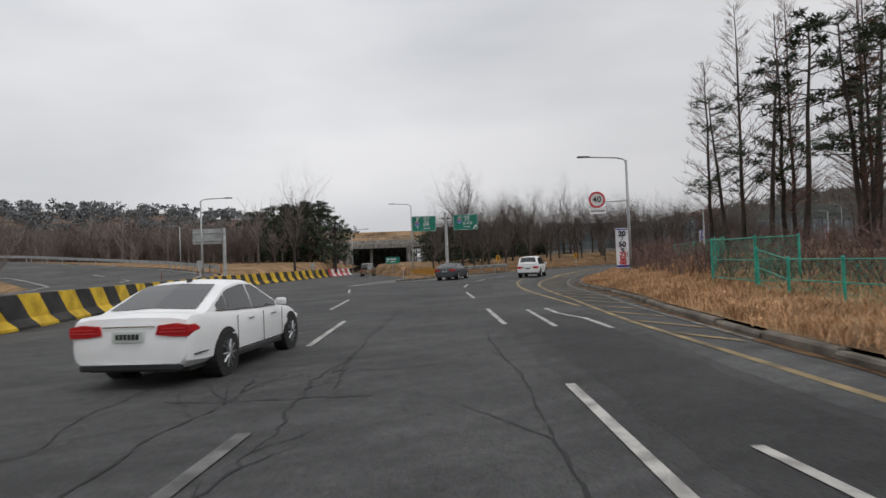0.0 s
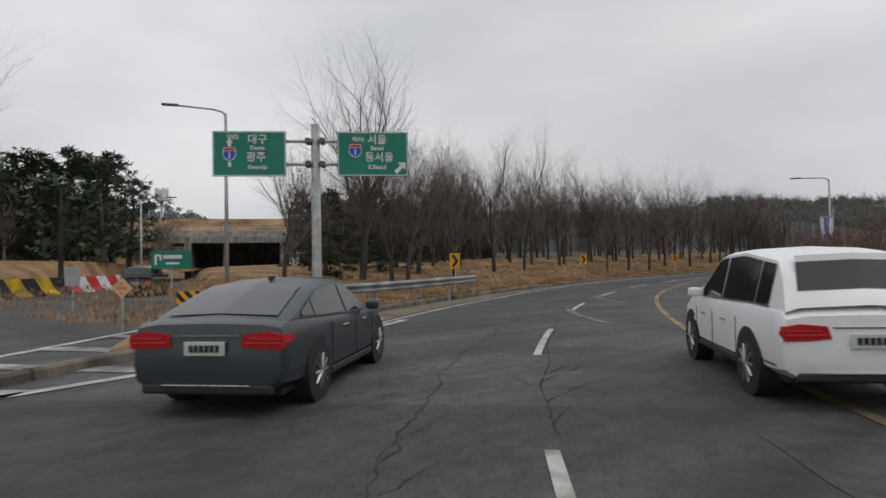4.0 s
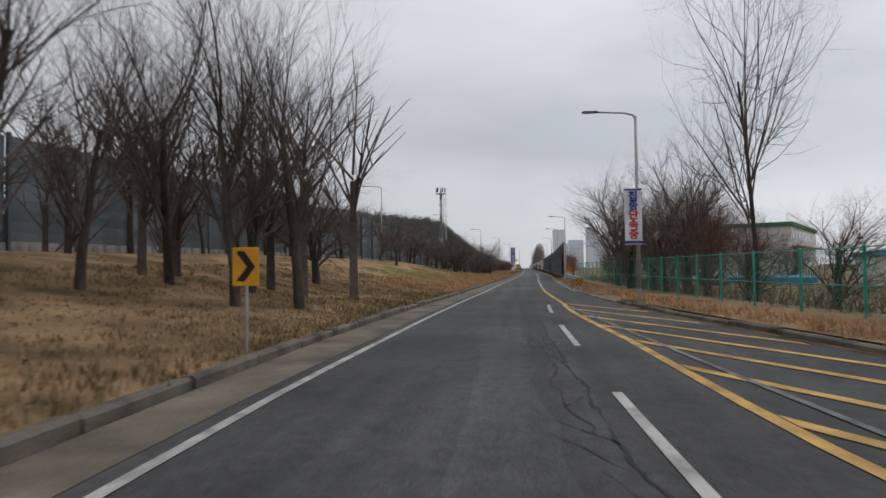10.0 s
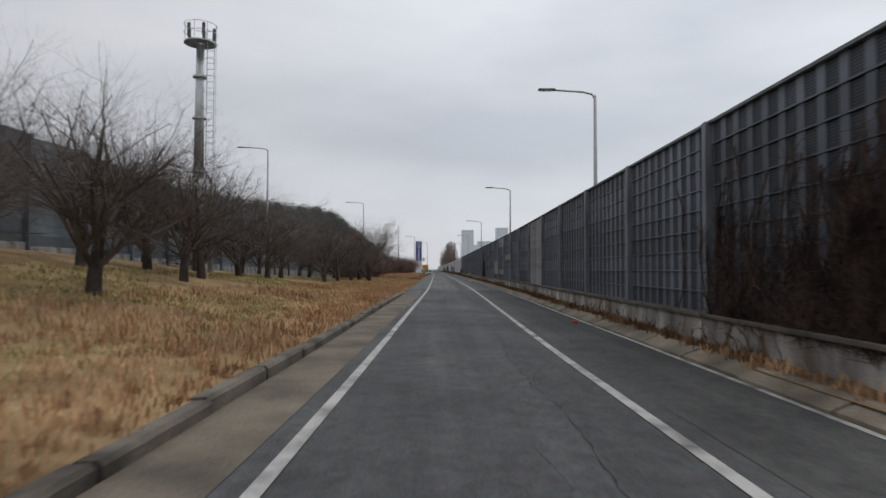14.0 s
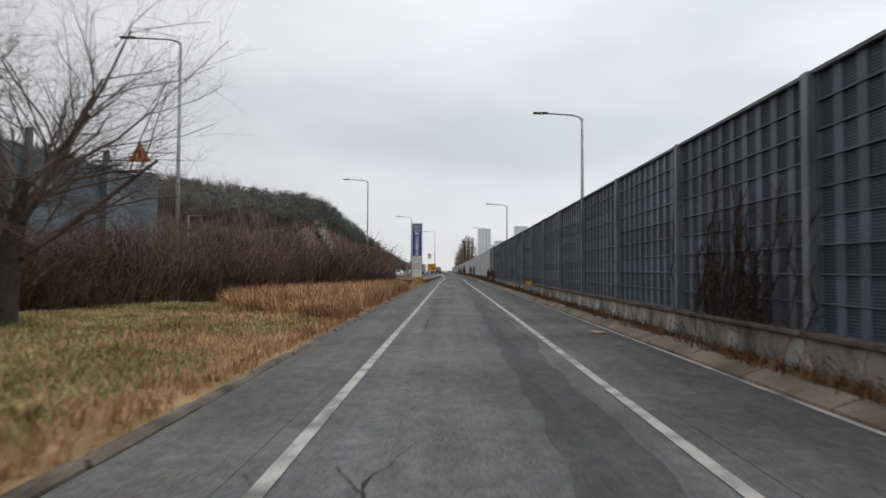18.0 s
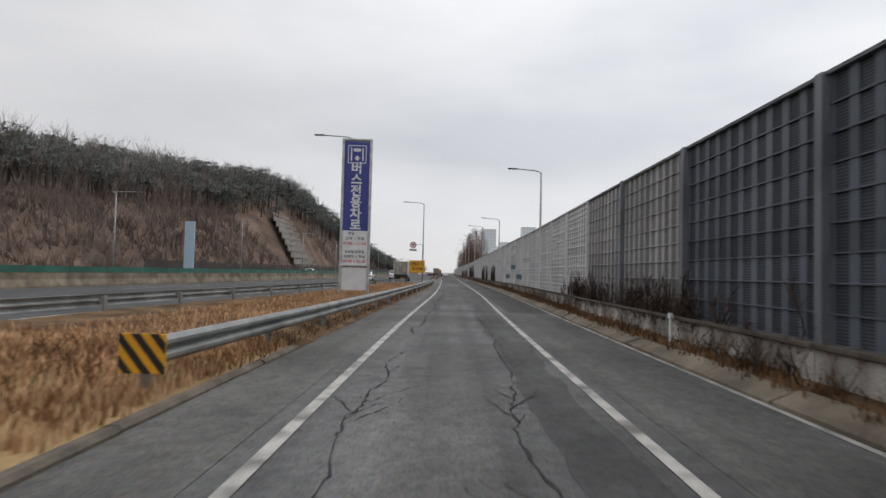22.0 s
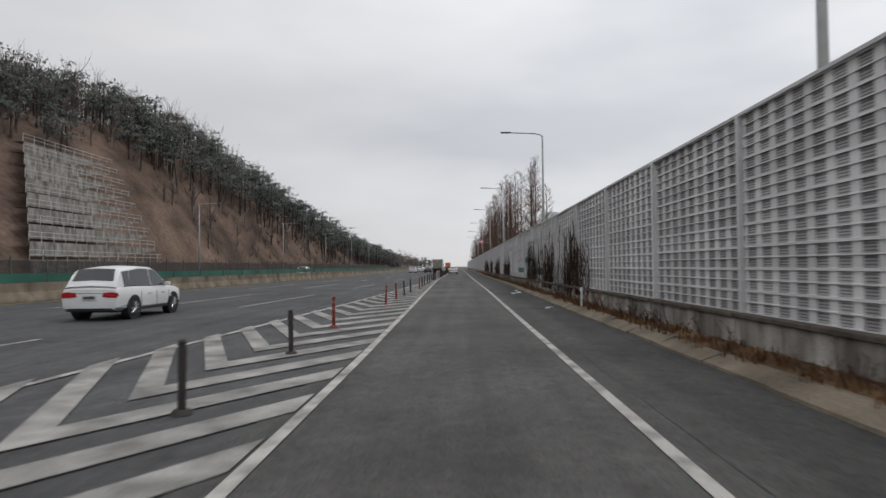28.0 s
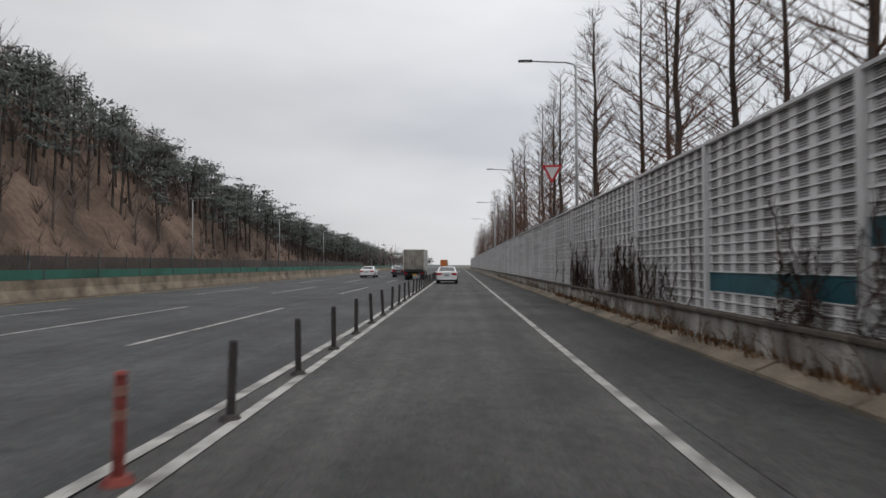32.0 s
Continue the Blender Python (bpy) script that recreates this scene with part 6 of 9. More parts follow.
bollard_parts(boll, False)
boll_b = thing("lane_post", "slim sooty rubber lane post, its red paint worn black", "lane post", "lane posts along the gore", stand(543.5, -2.12, 0.0))
bollard_parts(boll_b, True)
POST_D = along((364, -2.85), (370, -2.75), (378, -2.6), (392, -2.75), (406, -2.70), (418, -2.60), (424, -2.46), (432, -2.55), (441, -2.44), (456, -2.40), (460, -2.10), (470, -2.15), (560, -2.3))
rnd = random.Random(5)
spots_s = [366.5, 369.1, 372.3, 375.4, 378.6, 382, 385.4, 389, 393.2, 406.5, 410.3, 414.1, 417.9, 423.6, 427.4, 431.3, 435.1, 438.2, 441.2, 444.9, 447.5, 450.2, 452.6, 457.9] + list(np.arange(459.6, 540, 2.40))
for s in spots_s:
    red = s < 380 or s in (406.5, 410.3, 423.6, 457.9)
    copy_thing(boll if red else boll_b, stand(s, POST_D(s), 0.0) @ pose(0, 0, 0, rnd.uniform(-3, 3), rnd.uniform(-3, 3), 0))
for x_, y_, z_ in ((-21.6, 54.6, 0.95), (-20.6, 57.6, 1.15), (-21.8, 58.0, 1.2), (-23.4, 51.6, 0.7)):
    copy_thing(boll, pose(x_, y_, z_))
for s_, d_ in ((301.2, 4.3), (402.5, 3.95)):
    rf = thing("reflector_post", "short white reflector post with a rounded cap beside the kerb", "marker", m=stand(s_, d_, 0.15))
    part("post", Mesh().tube((0, 0, -0.1), (0, 0, 0.52), 0.035, 0.035, 10), M["white_sign"], rf)
    part("cap", Mesh().tube((0, 0, 0.50), (0, 0, 0.60), 0.06, 0.045, 12), M["white_sign"], rf)
ys = thing("marker_plate", "small yellow marker plate on a stake by the kerb", "marker", m=stand(267.2, 4.3, 0.2))
part("plate", plate((0.36, 0.18), 0.02, 0.01), M["yellow_sign"], ys, m=Matrix.Translation((0, 0, 0.55)))
part("stake", Mesh().tube((0, 0.02, -0.1), (0, 0.02, 0.5), 0.02, 0.02, 6), M["galv"], ys)


# ---- trees ----
def grow(trunk, crown, rnd, p, d, length, r, level, levels, kids, spread, lift, sides=4, first=1.15):
    """A limb of jointed, tapering pieces with smaller limbs along it."""
    segs = 4 if level == 0 else (3 if level < 3 else 2)
    target = trunk if level == 0 else crown
    for k in range(segs):
        u0, u1 = k / segs, (k + 1) / segs
        q = p + d * (length / segs)
        ra, rb = r * (1 - 0.62 * u0), r * (1 - 0.62 * u1)
        n = 7 if level == 0 else (sides if level < 3 else 3)
        target.tube(p, q, ra, rb, n, caps=False)
        p = q
        jit = 0.10 if level == 0 else 0.22
        d = (d + Vector((rnd.uniform(-jit, jit), rnd.uniform(-jit, jit), rnd.uniform(-jit, jit) + lift * 0.12))).normalized()
        if level < levels:
            start = 0.45 if level == 0 else 0.2
            if u1 > start:
                m = kids[level] // max(1, int(segs * (1 - start) + 0.5)) + (1 if rnd.random() < 0.4 else 0)
                for _ in range(m):
                    a = rnd.uniform(0, 2 * math.pi)
                    side = d.orthogonal().normalized()
                    side = Matrix.Rotation(a, 3, d) @ side
                    sp = spread * rnd.uniform(0.65, 1.25)
                    nd = (d * math.cos(sp) + side * math.sin(sp) + Vector((0, 0, lift * 0.3))).normalized()
                    grow(trunk, crown, rnd, p - d * rnd.uniform(0, length / segs * 0.8), nd, length * rnd.uniform(0.48, 0.72) * (first if level == 0 else 1.0), rb * rnd.uniform(0.45, 0.68), level + 1, levels, kids, spread, lift, sides)


def bare_tree(seed, height, spread, lift, r, kids=(9, 6, 5, 4), levels=4, trunk_share=0.55, label="", category="tree", group="", twig="twig", first=1.15):
    rnd = random.Random(seed)
    tk, cr = Mesh(), Mesh()
    grow(tk, cr, rnd, Vector((0, 0, -0.2)), Vector((rnd.uniform(-0.05, 0.05), rnd.uniform(-0.05, 0.05), 1)).normalized(), height * trunk_share, r, 0, levels, kids, spread, lift, 4, first)
    t = thing("tree", label, category, group)
    part("trunk", tk, M["bark"], t, smooth=True)
    part("crown", cr, M[twig], t, "bare twigs")
    return t


def plant(proto, spots, rnd, zf=None):
    """The first spot takes the tree itself, the others copies turned and scaled a little."""
    for i, (p, k) in enumerate(spots):
        m = Matrix.Translation(p) @ Matrix.Rotation(rnd.uniform(0, 6.28), 4, "Z") @ Matrix.Diagonal((k * rnd.uniform(0.92, 1.08), k * rnd.uniform(0.92, 1.08), k * rnd.uniform(0.94, 1.06), 1))
        if i == 0:
            proto.matrix_basis = m
        else:
            c = copy_thing(proto, Matrix.Identity(4))
            c.matrix_basis = m


rt = random.Random(11)
upright_label = "leafless upright tree with a dark trunk in dry grass"
grp = "bare trees on the grass bank"
protos = [bare_tree(20 + i, 7.4, 0.56, 0.42, 0.125, (6, 4, 4, 4), label=upright_label, group=grp, twig="dark_twig") for i in range(5)]
spots = {i: [] for i in range(5)}


def open_view(p):
    """False in the gap that the straight road and its bridge keep free of trees."""
    return not (p.y > 55 and -0.165 * p.y < p.x < -0.028 * p.y)


def bank_spot(s, d, k, i=None):
    if not open_view(at(s, d, 0)):
        return
    spots[rt.randrange(5) if i is None else i].append((at(s, d, verge_z(s, d) - 0.05), k * (1.36 if d > -13 else 1.2)))


for s, d, k in [(67.8, -10.8, 1.15), (73.8, -11.2, 0.9), (76, -15.5, 0.95), (75.1, -9.6, 0.72), (81.3, -10.2, 0.95), (84.4, -16.5, 1.0), (81.2, -13.0, 1.0), (91.4, -12.6, 1.05), (94.4, -11.6, 0.9), (89.1, -19, 1.1), (101.5, -12.6, 0.95), (95.6, -7.6, 0.55), (99.5, -7.4, 0.9), (103, -6.9, 0.85),
                (111, -9.0, 1.05), (115, -8.0, 0.95), (122.9, -9.4, 0.95), (130.5, -9.8, 1.0), (132.3, -8.0, 0.8), (128.7, -6.9, 0.98), (130.1, -5.6, 1.02), (112, -14, 1.0), (120, -14.5, 0.95), (107, -12.5, 0.9)]:
    bank_spot(s, d, k)
for i in range(9):
    s = 86 + 5.2 * i + rt.uniform(-1.5, 1.5)
    bank_spot(s, rt.uniform(-15.5, -9.5), rt.uniform(0.75, 1.05))
for i in range(27):
    s = 60 + 3.9 * i + rt.uniform(-1, 1)
    bank_spot(s, rt.uniform(-25, -15), rt.uniform(0.8, 1.15))
for i in range(17):
    s = 60 + 5.3 * i + rt.uniform(-1, 1)
    bank_spot(s, rt.uniform(-34, -25), rt.uniform(0.9, 1.3))
for i, (x, y) in enumerate([(4.5, 72), (-0.5, 74), (1, 80), (-1.5, 86), (7.5, 84), (3, 92), (10, 92), (0, 97), (14, 98), (18, 104), (22, 108), (6, 101), (-1.0, 66.5), (3.5, 68.5)]):
    spots[i % 5].append((Vector((x, y, 0.5)), rt.uniform(0.8, 1.2)))
for i in range(5):
    plant(protos[i], spots[i], rt)

# low spreading trees further on
low = [bare_tree(60 + i, 4.6, 0.80, 0.2, 0.15, (6, 4, 4, 4), 4, 0.42, "low spreading leafless tree on the green bank", group="spreading trees on the bank", twig="dark_twig", first=1.75) for i in range(3)]
lspots = {0: [], 1: [], 2: []}
for s, d, k in [(160, -17.5, 1.25), (168, -16.0, 1.25), (176, -14.4, 1.2), (186, -12.8, 1.0), (184, -9.8, 0.85), (190, -10.8, 0.95), (195, -9.2, 1.0), (200, -13.8, 1.0), (205, -9.6, 1.0), (210.7, -10.4, 1.0), (214, -8.3, 0.95), (218.7, -9.2, 0.95), (224.5, -8.0, 1.0), (229.4, -7.9, 1.15), (239.2, -8.3, 1.25), (243.5, -8.8, 1.45), (244, -12.5, 1.0), (233, -12.0, 1.0), (225, -12.5, 1.0), (215, -13, 0.95), (171, -11.5, 0.9), (155, -14.0, 1.1), (139.3, -8.1, 1.2), (185.1, -7.6, 1.05), (192.3, -8.7, 1.05), (201, -9.8, 1.05), (228.5, -6.9, 1.1), (151, -15.5, 1.1), (193, -16.2, 1.0), (193.5, -10.5, 1.1), (189, -14, 1.0), (199, -11, 1.0), (222, -11, 1.0), (208, -12, 1.05), (228, -10, 1.0), (220, -8.4, 1.0)]:
    lspots[rt.randrange(3)].append((at(s, d, verge_z(s, d) - 0.05), k * 1.2))
for i in range(3):
    plant(low[i], lspots[i], rt)

# right side: spreading trees behind the green fence, a tall single tree, scrub
rb = [bare_tree(80 + i, 6.6, 0.7, 0.25, 0.19, (9, 5, 5, 4), 4, 0.5, "broad leafless tree behind the green fence", group="trees behind the fence", twig="twig" if i else "red_twig") for i in range(3)]
rspots = {0: [], 1: [], 2: []}
for s, d, k, i in [(158, 7.6, 1.45, 1), (151, 7.4, 1.3, 2), (168.2, 8.6, 0.85, 1), (143, 9.5, 0.9, 0), (147, 10.8, 0.95, 2), (139, 10.0, 0.8, 0), (135, 11.5, 0.85, 0), (128, 12.0, 0.8, 2), (124, 13.0, 0.75, 0), (118, 13, 0.7, 1), (176, 15, 0.9, 2), (182, 20, 0.9, 1), (190, 24, 0.95, 2), (186, 30, 1.0, 1), (196, 34, 1.0, 0), (205, 12, 0.8, 1), (232, 8.5, 0.92, 2), (262, 8.2, 0.88, 1), (330, 8.2, 0.8, 2), (172, 24, 0.8, 2), (165, 30, 0.9, 1), (153, 14.8, 1.05, 0), (157.5, 12, 1.0, 2), (162, 10.5, 0.95, 1), (148, 8.8, 1.1, 2), (153.5, 9.2, 1.1, 1), (120, 10.5, 0.75, 0), (126, 10.2, 0.8, 0), (131, 13.5, 0.85, 0), (112, 11.5, 0.7, 0), (106, 12, 0.65, 0), (172, 9.5, 0.85, 0), (177, 11, 0.85, 2), (146.5, 9.6, 1.4, 1), (150.5, 11.5, 1.25, 2), (194, 13, 0.85, 0), (200, 17, 0.9, 0), (206, 15, 0.85, 0), (212, 20, 0.95, 0), (203, 23, 0.9, 0), (198, 27, 0.9, 0), (216, 26, 1.0, 0), (224, 18, 0.95, 0), (222, 31, 1.0, 0), (190, 19, 0.8, 0)]:
    rspots[i].append((at(s, d, 0.0 if s < 130 else (-0.6 if s < 172 else -0.8)), k))
for i in range(3):
    plant(rb[i], rspots[i], rt)
tall = bare_tree(97, 9.6, 0.75, 0.35, 0.17, (10, 4, 3, 3), 4, 0.85, "tall slender leafless tree by the road")
tall.matrix_basis = Matrix.Translation(at(137.6, 9.9, -0.3)) @ Matrix.Diagonal((0.62, 0.62, 1.12, 1))


def conifer_bare(seed, height, reach, label, group):
    """Leafless dawn redwood: a straight mast with short, rising side branches."""
    rnd = random.Random(seed)
    tk, cr = Mesh(), Mesh()
    p = Vector((0, 0, -0.2))
    n = 10
    for k in range(n):
        q = Vector((rnd.uniform(-0.06, 0.06), rnd.uniform(-0.06, 0.06), height * (k + 1) / n))
        tk.tube(p, q, 0.12 * (1 - k / n) + 0.015, 0.12 * (1 - (k + 1) / n) + 0.015, 7, caps=False)
        p = q
    z = height * 0.18
    while z < height * 0.99:
        u = z / height
        ln = reach * (1 - u) ** 0.75 * rnd.uniform(0.6, 1.15) + 0.15
        a = rnd.uniform(0, 6.28)
        d = Vector((math.cos(a), math.sin(a), rnd.uniform(0.5, 1.0))).normalized()
        e = Vector((0, 0, z)) + d * ln
        cr.tube((0, 0, z), e, 0.028 * (1 - u) + 0.008, 0.005, 3, caps=False)
        for _ in range(int(5 + ln * 4)):
            f = rnd.uniform(0.25, 1.0)
            b = Vector((0, 0, z)) + d * (ln * f)
            td = (d + Vector((rnd.uniform(-0.9, 0.9), rnd.uniform(-0.9, 0.9), rnd.uniform(-0.2, 0.9)))).normalized()
            cr.tube(b, b + td * rnd.uniform(0.25, 0.7), 0.008, 0.003, 3, caps=False)
        z += rnd.uniform(0.05, 0.12) * height / 10
    t = thing("tree", label, "tree", group)
    part("trunk", tk, M["bark"], t, smooth=True)
    part("crown", cr, M["red_twig"], t, "fine reddish twigs")
    return t


cl = "tall leafless dawn redwood behind the sound barrier"
cons = [conifer_bare(130 + i, 13.2, 3.1, cl, "row of tall trees behind the barrier") for i in range(3)]
cspots = {0: [], 1: [], 2: []}
for i in range(30):
    s = 449 + 4.3 * i + rt.uniform(-1.2, 1.2)
    cspots[i % 3].append((at(s, 8.0 + rt.uniform(-1.0, 1.5), 0.0), rt.uniform(0.95, 1.25) if i not in (0, 1) else 1.0))
for i, (s, d, k) in enumerate([(452, 8.6, 0.95), (449, 9.6, 0.8), (470, 8.5, 0.95)]):
    cspots[i].append((at(s, d, 0), k))
for i in range(26):
    cspots[i % 3].append((at(580 + 7 * i, 8.5 + rt.uniform(-1, 3), 0), rt.uniform(0.9, 1.2)))
cspots[0] += [(Vector((17.4, 40, 0.4)), 1.05), (Vector((24.5, 43, 0.4)), 1.35), (Vector((29, 36, 0.4)), 1.2)]
cspots[1] += [(Vector((20.0, 41, 0.4)), 1.25), (Vector((27.5, 40, 0.4)), 1.4), (Vector((23, 33, 0.4)), 1.1)]
cspots[2] += [(Vector((21.6, 39, 0.4)), 1.2), (Vector((30, 44, 0.4)), 1.3), (Vector((26, 30, 0.4)), 1.1)]
for i in range(3):
    plant(cons[i], cspots[i], rt)


# pines: bare leaning stem, tufted limbs high up
def pine(seed, height, first, reach, tufts, label, group, r=0.16):
    rnd = random.Random(seed)
    tk, nd = Mesh(), Mesh()
    pts = [Vector((0, 0, -0.2))]
    lean = Vector((rnd.uniform(-0.08, 0.08), rnd.uniform(-0.08, 0.08), 1))
    n = 8
    for k in range(n):
        pts.append(pts[-1] + Vector((lean.x + rnd.uniform(-0.07, 0.07), lean.y + rnd.uniform(-0.07, 0.07), 1)) * (height / n))
    for k in range(n):
        tk.tube(pts[k], pts[k + 1], r * (1 - 0.8 * k / n), r * (1 - 0.8 * (k + 1) / n), 7, caps=False)
    for _ in range(tufts):
        u = rnd.uniform(first, 1.0)
        i = min(n - 1, int(u * n))
        b = pts[i].lerp(pts[i + 1], u * n - i)
        a = rnd.uniform(0, 6.28)
        ln = reach * (0.35 + 0.75 * math.sin(math.pi * min(1, (u - first) / (1 - first) * 0.8 + 0.2))) * rnd.uniform(0.4, 1.1)
        d = Vector((math.cos(a), math.sin(a), rnd.uniform(-0.1, 0.45)))
        e = b + d * ln
        tk.tube(b, e, 0.035, 0.012, 4, caps=False)
        for _ in range(rnd.randint(3, 5)):
            c = b + d * (ln * rnd.uniform(0.55, 1.12)) + Vector((rnd.uniform(-0.25, 0.25), rnd.uniform(-0.25, 0.25), rnd.uniform(-0.08, 0.2)))
            w = rnd.uniform(0.18, 0.34)
            for _ in range(13):
                q = Vector((rnd.uniform(-1, 1), rnd.uniform(-1, 1), rnd.uniform(-0.5, 0.7))).normalized()
                sd_ = q.orthogonal().normalized() * 0.035
                m0 = c + q * (w * 0.2)
                m1 = c + q * (w * rnd.uniform(0.8, 1.35))
                nd.add([m0 - sd_, m0 + sd_, m1 + sd_ * 0.3, m1 - sd_ * 0.3], [(0, 1, 2, 3)])
    t = thing("pine_tree", label, "pine tree", group)
    part("trunk", tk, M["bark"], t, smooth=True)
    part("crown", nd, M["needles"], t, "dark green needles")
    return t


pines = [pine(200 + i, 11.0, 0.42, 2.0, 34, "tall pine with tufted dark green branches", "pines behind the fence") for i in range(3)]
for i, (x, y, k) in enumerate([(17.6, 38.5, 0.95), (20.2, 38.5, 1.2), (23.5, 40.0, 1.45), (22.6, 33.5, 1.2), (21.5, 28.0, 1.25), (26, 37, 1.3), (19.6, 24.0, 1.1), (29, 42, 1.3)]):
    m = Matrix.Translation((x, y, 0.3)) @ Matrix.Rotation(i * 2.1, 4, "Z") @ Matrix.Diagonal((k, k, k, 1))
    if i < 3:
        pines[i].matrix_basis = m
    else:
        copy_thing(pines[i % 3], Matrix.Identity(4)).matrix_basis = m
bushy = [pine(230 + i, 6.5, 0.12, 2.3, 60, "bushy dark green pine by the fork", "dark pines by the fork", 0.2) for i in range(2)]
for i, (x, y, k) in enumerate([(-17.2, 98, 1.2), (-18, 95, 1.45), (-21, 97, 1.55), (-24, 95, 1.5), (-27, 98, 1.5), (-30, 97, 1.2), (-19.5, 101, 1.6), (-23, 102, 1.65), (-26, 103, 1.6), (-29.5, 103, 1.5), (-21.5, 92.5, 1.1), (-25.5, 92, 1.15), (8, 112, 0.8), (-1.5, 112, 1.0), (0.4, 72, 0.75), (2.4, 76, 0.85), (-0.9, 81, 0.9), (1.4, 86, 0.95), (4.6, 81, 0.85), (6.5, 88, 0.9), (3.4, 93, 1.0), (9.5, 96, 1.0)]):
    m = Matrix.Translation((x, y, 1.3 if x < -15 else 0.2)) @ Matrix.Rotation(i * 1.7, 4, "Z") @ Matrix.Diagonal((k, k, k, 1))
    if i < 2:
        bushy[i].matrix_basis = m
    else:
        copy_thing(bushy[i % 2], Matrix.Identity(4)).matrix_basis = m


# ---- stuff: woods on the hills, scrub, grass ----
def blob_quads(me, rnd, c, w, h, n, size):
    """A loose clump of small leaf-like faces."""
    for _ in range(n):
        q = Vector((rnd.gauss(0, 0.45), rnd.gauss(0, 0.45), rnd.gauss(0, 0.42)))
        p = Vector(c) + Vector((q.x * w, q.y * w, q.z * h))
        u = Vector((rnd.uniform(-1, 1), rnd.uniform(-1, 1), rnd.uniform(-1, 1))).normalized()
        v = u.orthogonal().normalized() * size * rnd.uniform(0.5, 1.2)
        u = u * size * rnd.uniform(0.5, 1.2)
        me.add([p - u, p - v * 0.7, p + u, p + v * 0.7], [(0, 1, 2, 3)])


def sticks(me, rnd, base, height, spread, n, r):
    """A far leafless tree: a stem and a fan of rising twigs."""
    b = Vector(base)
    me.tube(b, b + Vector((0, 0, height * 0.5)), r * 1.6, r, 3, caps=False)
    for _ in range(n):
        a, z = rnd.uniform(0, 6.28), rnd.uniform(0.2, 0.62) * height
        d = Vector((math.cos(a) * spread, math.sin(a) * spread, rnd.uniform(0.6, 1.3))).normalized()
        p = b + Vector((0, 0, z))
        q = p + d * height * rnd.uniform(0.2, 0.5)
        me.tube(p, q, r * 0.5, r * 0.12, 3, caps=False)
        for _ in range(2):
            d2 = (d + Vector((rnd.uniform(-0.7, 0.7), rnd.uniform(-0.7, 0.7), rnd.uniform(-0.1, 0.6)))).normalized()
            m0 = p.lerp(q, rnd.uniform(0.4, 0.9))
            me.tube(m0, m0 + d2 * height * 0.2, r * 0.25, r * 0.08, 3, caps=False)


def hill_foot(s):
    return median_d(s) - float(np.interp(s, [300, 460, 530, 600], [17.5, 16.5, 12.5, 12.5]))


def hill_z(s, d):
    """The steep wooded hill beyond the motorway."""
    k = hill_foot(s) - d
    top = float(np.interp(s, [165, 200, 240, 300, 327, 378, 428, 455, 490, 515, 545, 570, 600, 640, 700, 720], [0, 4, 8, 12, 12, 12.2, 15.5, 22, 25, 22.5, 17.5, 14.5, 9.5, 7, 4, 2]))
    w = float(np.interp(s, [165, 300, 400], [40, 30, 21]))
    u = min(1.0, max(0.0, k / w))
    rise = 1 - (1 - u) ** 1.5 + 0.006 * max(0.0, k - w)
    back = float(np.interp(s, [165, 240, 273, 305, 338, 396, 450, 500, 540], [0, 6, 13, 19, 25, 25.5, 24, 23, 20]))
    v = min(1.0, max(0.0, (k - w) / (72 - w)))
    return -0.1 + top * rise + max(0.0, back - top * rise) * v * v * (3 - 2 * v) + 1.2 * noise.noise((s * 0.06, d * 0.06, 0)) * min(1, max(0, k) / 8) * (1 if top > 1 else 0)


hm = Mesh()
ribbon(hm, 165, 720, lambda s: median_d(s) - 150, lambda s: hill_foot(s) + 0.6, 0, 6.0, 44, zf=hill_z)
hill = tagged(part("hill", hm, M["hill"], smooth=True), "steep brown winter hillside beyond the motorway", "hill", kind="structure")
rw = random.Random(77)
bare_wood, bare_wood_back, pine_wood, pine_stems, scrub = Mesh(), Mesh(), Mesh(), Mesh(), Mesh()


def terrace_near(s, k):
    return 428 < s < 468 and k < 13


